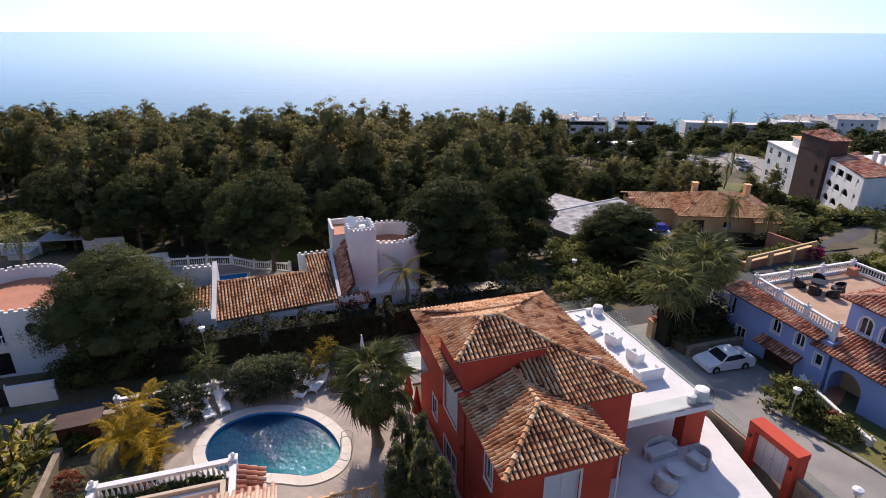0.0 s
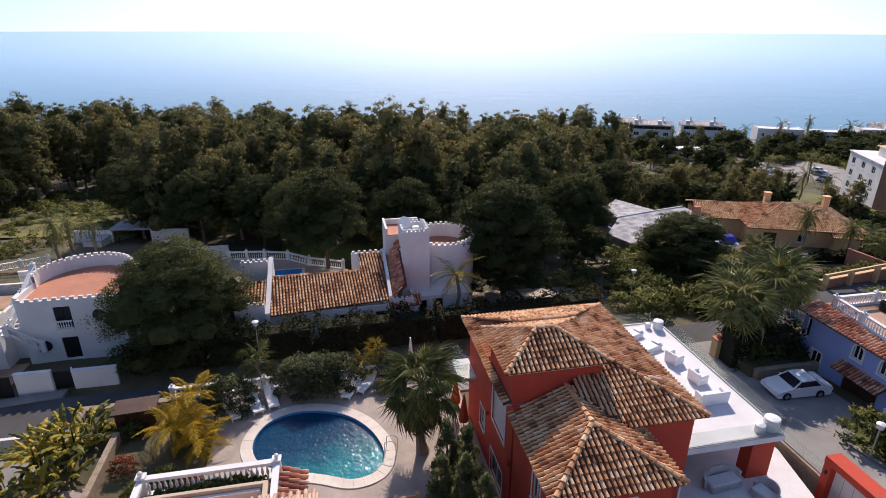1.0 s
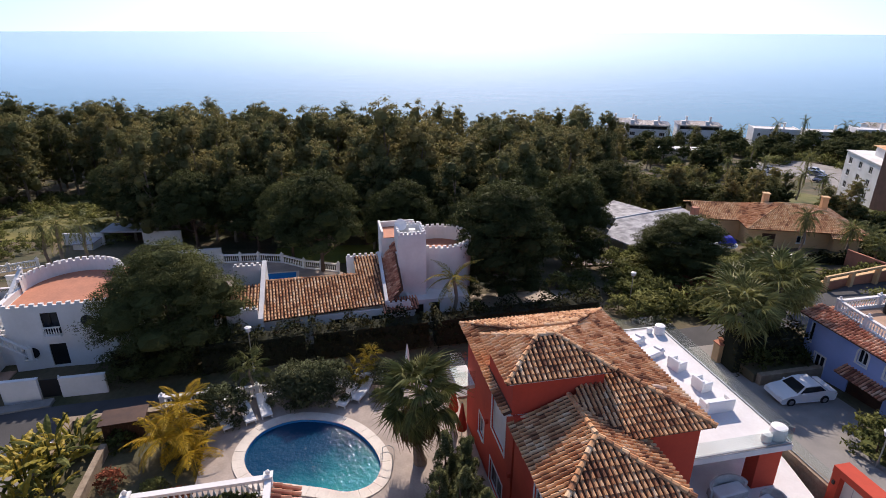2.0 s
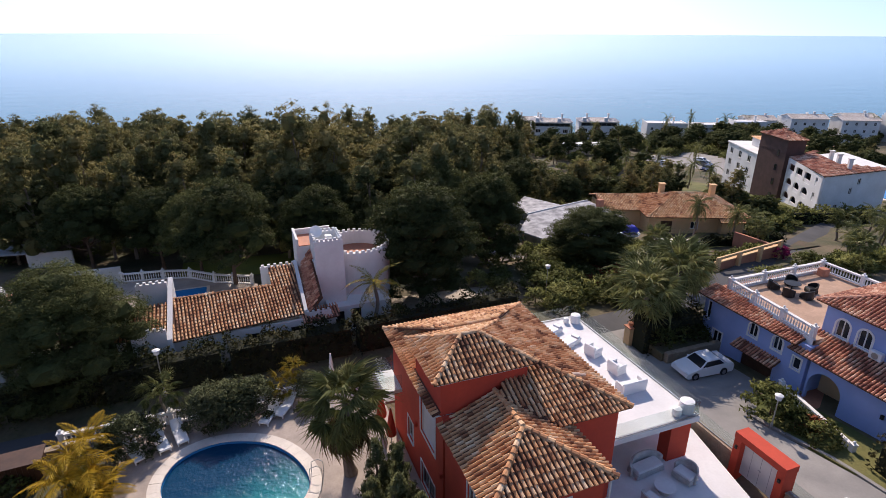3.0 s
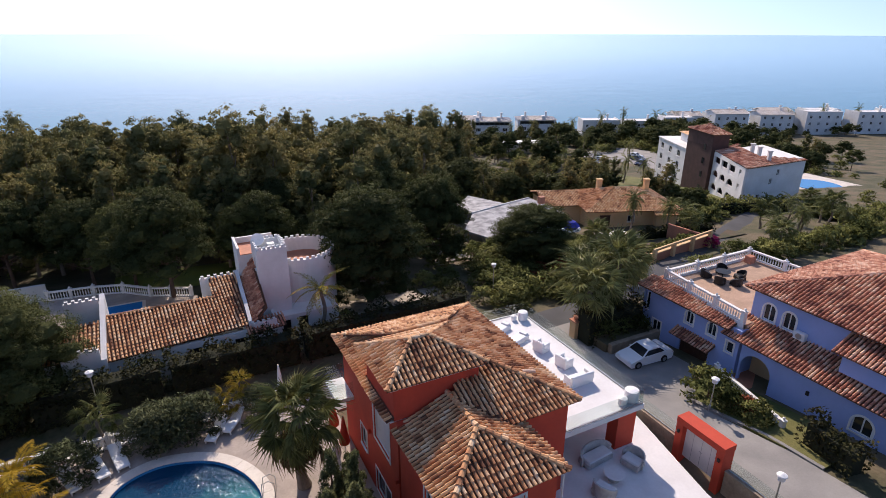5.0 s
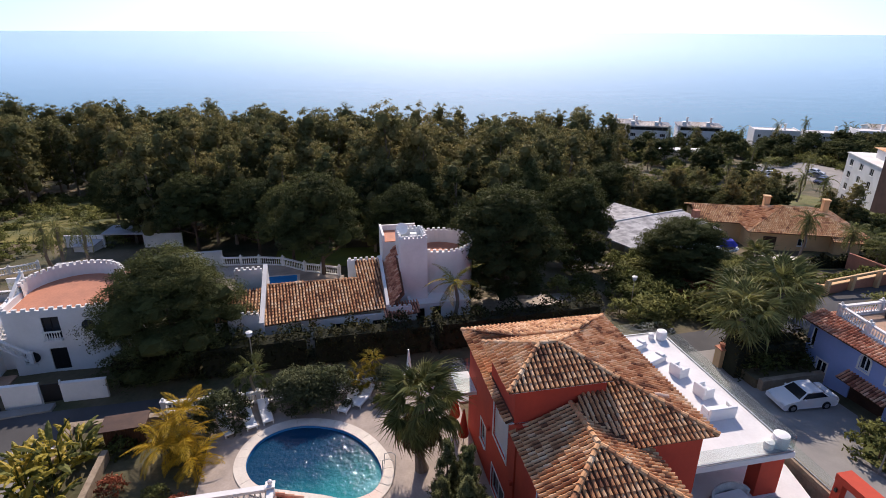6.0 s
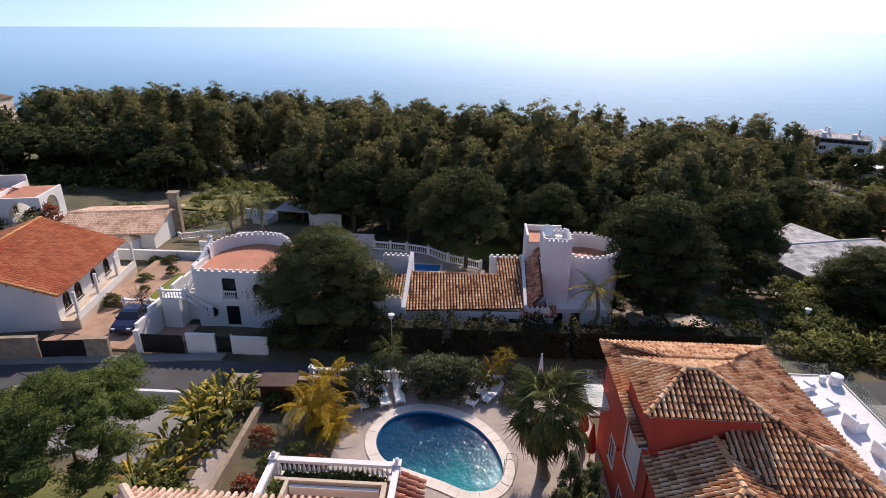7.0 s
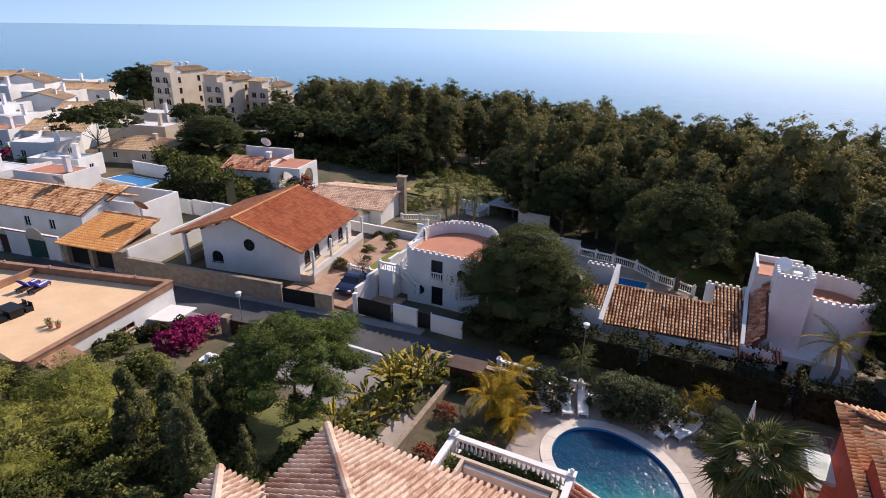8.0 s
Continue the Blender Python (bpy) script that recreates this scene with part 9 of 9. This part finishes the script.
hedge([(60, 56.0), (66, 55.2), (72, 53.4)], 1.4, 1.4, L_HEDGE, "dark clipped hedge in the bungalow garden", 150, 0.22, seed=18)
hedge([(73.5, 60.5), (79, 60.0), (84, 63)], 1.6, 1.8, L_BUSH, "green hedge beside the bungalow", 150, 0.25, seed=19)
hedge([(78, 66), (98, 59)], 2.4, 3.0, L_BUSH, "green hedge below the apartment block", 120, 0.3, seed=15)
hedge([(88, 84), (97, 74)], 2.2, 2.6, L_BUSH, "green hedge below the apartment block", 120, 0.3, seed=16)


def feather_frond(length, n, rng, lw=0.05, ll=0.55, droop=0.9, lift=0.6):
    """An arching feather leaf along +x."""
    s = Shape()
    pts = [(length * t * math.cos(lift - droop * t * 0.7), 0, length * t * math.sin(lift - droop * t)) for t in np.linspace(0, 1, 8)]
    s.tube(pts, [0.03 - 0.022 * i / 7 for i in range(8)], 4)
    P = np.array(pts)
    for i in range(n):
        t = 0.12 + 0.88 * i / n
        k = min(6.999, t * 7)
        j = int(k)
        p = P[j] + (P[j + 1] - P[j]) * (k - j)
        d = (P[j + 1] - P[j]) / np.linalg.norm(P[j + 1] - P[j])
        for sy in (-1, 1):
            q = ll * math.sin(math.pi * min(0.97, t * 0.85 + 0.12)) * rng.uniform(0.8, 1.1)
            e = p + d * q * 0.55 + np.array([0, sy * q * 0.75, -q * rng.uniform(0.15, 0.45)])
            mid_ = (p + e) / 2 + np.array([0, 0, 0.05 * q])
            w = d * lw
            s.add([p - w * 0.4, mid_ + w * 0.9, e, mid_ - w * 0.9], [(0, 1, 2, 3)])
    return s


def fan_frond(length, rng, blades=20, wide=0.055):
    """A fan leaf on a bare stalk along +x: a pleated blade, whole near the stalk, its tips split and hanging."""
    s = Shape()
    st = length * rng.uniform(0.46, 0.6)
    s.tube([(0, 0, 0), (st * 0.5, 0, 0.10), (st, 0, 0.06)], [0.028, 0.02, 0.014], 4)
    r = length * 0.5
    p = np.array([st, 0, 0.06])
    n = blades
    whole = rng.uniform(0.34, 0.46)

    def at(a, k, fold):
        d = np.array([math.cos(a), math.sin(a), 0])
        reach = r * (0.72 + 0.28 * math.cos(a)) * k
        return p + d * reach + np.array([0, 0, fold * length * 0.022 - 0.30 * reach * k * k])

    step = radians(250) / n
    for i in range(n):
        a = radians(-125) + step * (i + 0.5)
        tip = rng.uniform(0.88, 1.1)
        l, m, q = at(a - step / 2, whole, -1), at(a, whole, 1), at(a + step / 2, whole, -1)
        e = at(a, tip, 0) + np.array([0, 0, -0.22 * r * rng.uniform(0.2, 1.3)])
        s.add([p, l, m, q, (l + m + e) / 3, (q + m + e) / 3, e], [(0, 1, 2), (0, 2, 3), (1, 4, 6, 2), (2, 6, 5, 3)])
    return s


def palm(at, h, kind, count, length, label, mat=L_PALM, trunk_r=0.2, k=1.0, seed=1, skirt=0, joined=False, lo=-55, hi=75, leaflets=22):
    rng = np.random.RandomState(seed)
    t = thing("palm_tree", at, label, "palm tree", "palms")
    s = Shape()
    n = 9
    s.tube([(0.12 * math.sin(i * 0.7 + seed), 0.1 * math.cos(i + seed), h * i / n) for i in range(n + 1)], [trunk_r * (1.35 if i == 0 else (1.0 - 0.3 * i / n) * (1.06 if i % 2 else 0.96)) for i in range(n + 1)], 9)
    part("trunk", s, BARK_PALE, t)
    forms = [(feather_frond(length, leaflets, rng, 0.05 if leaflets > 15 else 0.09) if kind == "feather" else fan_frond(length, rng, 22 if not joined else 15)) for _ in range(3)]
    meshes = [f.mesh("frond", mat) for f in forms]
    dry = forms[0].mesh("frond", L_DRY)
    crown = Shape()
    for i in range(count + skirt):
        el = hi - (hi - lo) * ((i + 0.5) / count) ** 0.9 if i < count else -rng.uniform(55, 80)
        m = Matrix.Translation((0.1 * math.sin(n * 0.7 + seed), 0.1 * math.cos(n + seed), h - (0.0 if i < count else 0.25))) @ Matrix.Rotation(i * 2.39996 + rng.uniform(-0.15, 0.15), 4, "Z") @ Matrix.Rotation(-radians(el if kind == "fan" else el - 25), 4, "Y") @ Matrix.Rotation(rng.uniform(-0.7, 0.7), 4, "X") @ Matrix.Diagonal((*[rng.uniform(0.7, 1.15)] * 3, 1))
        if joined:
            crown.add(forms[i % 3].v, forms[i % 3].f, m)
        else:
            ob = new("frond", meshes[i % 3] if i < count else dry)
            ob.parent = t
            ob.matrix_local = m
    if joined:
        part("crown", crown, mat, t)
    return t


palm((4.3, 25.6, 2.4), 4.5, "fan", 50, 2.9, "stout fan palm with drooping grey-green fronds beside the pool", seed=3, skirt=26, trunk_r=0.3, lo=-48, hi=72)
palm((10.8, 45.0, -0.2), 4.3, "feather", 15, 2.9, "young palm against the white turret", L_BAN, 0.2, seed=4, lo=-20, hi=80)
palm((1.6, 35.8 - 2.4, 2.3), 1.2, "fan", 16, 1.2, "small bright fan palm in the shrub border", L_BAN, 0.1, seed=5)
palm((-5.4, 33.6, 2.3), 2.3, "fan", 22, 1.7, "small spiky palm between the oleanders", L_PALM, 0.1, seed=6)
palm((2.4, 34.4, 1.6), 2.6, "fan", 16, 1.1, "small bright fan palm in the shrub border", L_BAN, 0.1, seed=7)
for i, (x, y, hh) in enumerate(((-8.6, 29.2, 1.1), (-9.6, 30.2, 1.7), (-8.0, 28.2, 0.7), (-9.0, 30.8, 2.2), (-9.9, 29.0, 1.2))):
    palm((x, y, 2.2), hh, "feather", 13, 2.2, "yellowing feathery palm in the pool garden", L_YEL, 0.07, seed=10 + i, lo=-10, hi=80)
for i, (x, y, hh, kind) in enumerate(((32.6, 34.2, 6.8, "fan"), (35.0, 34.8, 6.4, "fan"), (30.8, 33.8, 5.4, "fan"), (36.6, 38.4, 5.0, "fan"), (33.6, 38.0, 5.0, "fan"), (39.2, 38.8, 4.4, "fan"), (39.5, 44.5, 3.4, "fan"), (44.5, 42.5, 3.0, "fan"), (48.5, 52.5, 3.6, "fan"), (66.5, 53.0, 3.2, "fan"), (69.0, 56.0, 4.4, "feather"), (81, 52, 3.4, "fan"), (93, 50, 3.6, "feather"), (98, 55, 3.2, "fan"), (90, 47, 4.2, "fan"), (62.3, 60.0, 5.4, "feather"), (66.5, 57.0, 4.4, "feather"), (76, 46.5, 3.6, "feather"), (79, 45, 4.2, "feather"), (73, 45, 3.2, "feather"), (83, 47, 3.6, "feather"), (88, 52, 4, "feather"), (70, 42, 3.2, "fan"), (86, 92, 5.5, "feather"), (88, 44, 3.5, "feather"))):
    kk = ("mid", kind)
    z = float(ground_z(np.array(x), np.array(y))) - 0.1
    if kk not in MADE:
        MADE[kk] = palm((x, y, z), 4.0, kind, 44 if kind == "fan" else 26, 2.3, "garden palm with arching green fronds" if kind == "feather" else "bushy fan palm beside the road", seed=30, joined=True, lo=-45, hi=80)
    else:
        o = copy_thing(MADE[kk], Matrix.Identity(4))
        o.matrix_basis = pose(x, y, z, 0, 0, 50 * i) @ Matrix.Diagonal((1.45, 1.45, hh / 4.2, 1) if i < 6 else (0.9, 0.9, hh / 4.0, 1))
far_palms = [(165, 181, 9), (176, 180, 10), (186, 172, 9), (150, 181, 6), (118, 117, 7), (240, 150, 9), (255, 145, 10), (226, 160, 9), (212, 164, 8), (268, 138, 10), (202, 176, 8), (134, 186, 7), (128, 192, 6), (156, 188, 7), (96, 118, 6), (104, 98, 5), (84, 96, 6), (122, 100, 5), (130, 150, 6), (160, 165, 6), (196, 178, 8), (98, 98, 6), (108, 120, 6), (-30.5, 69, 5.5), (-33, 71, 5), (-28.5, 70.5, 5), (-29.8, 58.5, 1.5), (-58, 66, 2.2), (-44, 55.5, 1.4), (-26.2, 54.5, 1.5), (-25.6, 50.5, 1.8), (-26.4, 52.0, 1.4)]
feather_palm = palm((140, 178, float(far_z(140, 178))), 4.0, "feather", 20, 2.6, "far garden palm with arching green fronds", seed=31, joined=True, leaflets=9)
for i, (x, y, hh) in enumerate(far_palms):
    o = copy_thing(feather_palm, Matrix.Identity(4))
    o.matrix_basis = pose(x, y, float(ground_z(np.array(x), np.array(y))) - 0.1, 0, 0, 70 * i) @ Matrix.Diagonal((1, 1, hh / 4.0, 1))


def banana(at, n, h, seed, label="tall banana-like plant with torn yellow-green leaves"):
    rng = np.random.RandomState(seed)
    t = thing("strelitzia", at, label, "plant", "large-leaved plants")
    s = Shape()
    for i in range(4):
        a = 2.4 * i
        part("stem", Shape().tube([(0.25 * math.cos(a), 0.25 * math.sin(a), -0.1), (0.4 * math.cos(a), 0.4 * math.sin(a), h * 0.55)], [0.08, 0.04], 6), L_BUSH, t)
    for i in range(n):
        a, hh = i * 2.39996, h * rng.uniform(0.35, 1.0)
        L, w = rng.uniform(0.7, 1.3), rng.uniform(0.12, 0.22)
        q = Shape()
        m = Matrix.Translation((0.35 * math.cos(a), 0.35 * math.sin(a), hh * 0.6)) @ Matrix.Rotation(a, 4, "Z") @ Matrix.Rotation(-radians(rng.uniform(25, 75)), 4, "Y")
        seg = 7
        vs = []
        for k in range(seg + 1):
            tt = k / seg
            ww = w * math.sin(math.pi * min(0.98, 0.12 + tt * 0.88)) ** 0.7
            x, z = 0.4 + L * tt, -0.45 * L * tt * tt
            vs += [(x, -ww, z - 0.06 * (k % 2)), (x, 0, z + 0.05), (x, ww, z - 0.06 * (k % 2))]
        q.add(vs, [f for k in range(seg) for f in ((3 * k, 3 * k + 1, 3 * k + 4, 3 * k + 3), (3 * k + 1, 3 * k + 2, 3 * k + 5, 3 * k + 4))], m)
        q.tube([m @ Vector((0, 0, 0)), m @ Vector((0.4, 0, 0.04))], 0.025, 4)
        part("leaf", q, L_BAN if i % 3 else L_BUSH, t)


for i, (x, y, z, h) in enumerate(((-15.6, 29.4, 1.0, 5.2), (-16.6, 28.2, 1.0, 4.6), (-15.2, 27.4, 1.0, 3.0), (-17.2, 29.6, 0.8, 4.0), (-16.0, 26.2, 1.2, 2.4), (-17.8, 27.0, 0.9, 2.2), (-15.0, 30.8, 0.9, 4.6), (-16.2, 30.4, 0.9, 3.0), (-16.6, 24.6, 1.6, 1.6), (-17.6, 23.2, 2.0, 1.2))):
    banana((x, y, z), 26 if h > 3 else 16, h, 40 + i)

# ---- near garden bits ----
h = thing("garden_shed", (-12.5, 31.6, 2.0), "small dark wooden slatted store beside the garden wall", "shed", rz=4)
part("box", Shape().box(-1.1, 1.1, -0.6, 0.6, 0, 1.5), WOOD, h)
for i in range(9):
    part("slat", Shape().box(-1.08 + i * 0.24, -0.9 + i * 0.24, -0.64, -0.6, 0.05, 1.46), WOOD, h)
part("roof", Shape().box(-1.25, 1.25, -0.8, 0.75, 1.504, 1.58), WOOD, h)
single("ground", grid(np.linspace(29, 35, 6), np.linspace(60, 66, 6), lambda x, y: ground_z(x, y) + 0.15), GRAVEL, "pale gravel drive beside the half-built house", "yard", kind="structure", smooth=True)
single("ground", grid(np.linspace(12.5, 25, 10), np.linspace(44.0, 52.0, 8), lambda x, y: ground_z(x, y) + 0.12), GRAVEL, "pale gravel yard under the pines", "yard", kind="structure", smooth=True)
single("wall_garden", Shape().box(12.5, 17.5, 43.6, 43.9, -0.4, 0.7).box(18.6, 24, 44.2, 44.5, -0.4, 0.7), CREAM, "low pale garden wall of the gravel yard", "wall", kind="structure")
tr = thing("bare_tree", (-30.6, 45.6, 0.1), "small leafless garden tree with reddish twigs", "tree")
q = Shape()
br = random.Random(4)
q.tube([(0, 0, 0), (0.05, 0.02, 0.9), (0, 0.1, 1.5)], [0.09, 0.07, 0.05], 6)
part("trunk", q, BARK, tr)
for k in range(9):
    a_ = 2.4 * k
    q = Shape()
    tip = Vector((1.1 * math.cos(a_), 1.1 * math.sin(a_), 2.3 + br.uniform(-0.3, 0.5)))
    st = Vector((0.03, 0.06, 1.0 + 0.05 * k))
    q.tube([st, (st + tip) / 2 + Vector((0, 0, -0.08)), tip], [0.035, 0.022, 0.008], 4)
    for f in (0.5, 0.7, 0.85):
        p0 = st + (tip - st) * f
        q.tube([p0, p0 + Vector((br.uniform(-0.35, 0.35), br.uniform(-0.35, 0.35), br.uniform(0.2, 0.5)))], [0.012, 0.004], 4)
    part("branch", q, BARK, tr)
single("floor", Shape().box(-26.0, -17.6, 24.6, 31.5, -0.5, 1.15), ROAD_L, "pale paved garden terrace under the pines", "terrace", kind="structure")
single("floor", Shape().box(-32.5, -26.5, 25.0, 30.5, -0.5, 0.75), ROAD_L, "pale paved drive behind the gate", "drive", kind="structure")
single("wall_street", Shape().box(-30.0, -17.0, 32.4, 32.65, -0.2, 1.5), WHITE, "white garden wall along the street", "wall", kind="structure")
g = thing("gate", (-32.6, 31.0, 0.1), "dark wooden garden gate between pale pillars", "gate", "street gates", rz=8)
part("leaf", Shape().box(-1.4, 1.4, -0.04, 0.04, 0.05, 1.7), WOOD, g)
part("pillar", Shape().box(1.4, 2.1, -0.35, 0.35, 0, 2.0), STONE_W, g)
part("pillar", Shape().box(-2.1, -1.4, -0.35, 0.35, 0, 2.0), STONE_W, g)
for x, y in ((-19.9, 24.3), (-19.3, 24.3)):
    p = thing("plant_pot", (x, y, 0.4 + 0.9), "small terracotta flower pot", "pot", "flower pots")
    part("pot", Shape().lathe([(0.12, 0), (0.2, 0.32), (0.22, 0.33), (0.22, 0.4), (0.17, 0.4), (0.16, 0.3), (0, 0.3)], 12), CLAY_FLOOR, p)
f = thing("garden_fountain", (-31.2, 26.0, 0.75), "white cut-stone garden ornament with round bowls", "fountain")
part("bowl", Shape().lathe([(0.3, 0), (0.15, 0.3), (0.7, 0.7), (0.75, 0.8), (0, 0.7)], 14), PLASTIC, f)
part("finial", Shape().lathe([(0.2, 0.7), (0.35, 1.0), (0.2, 1.25), (0, 1.3)], 10), PLASTIC, f)
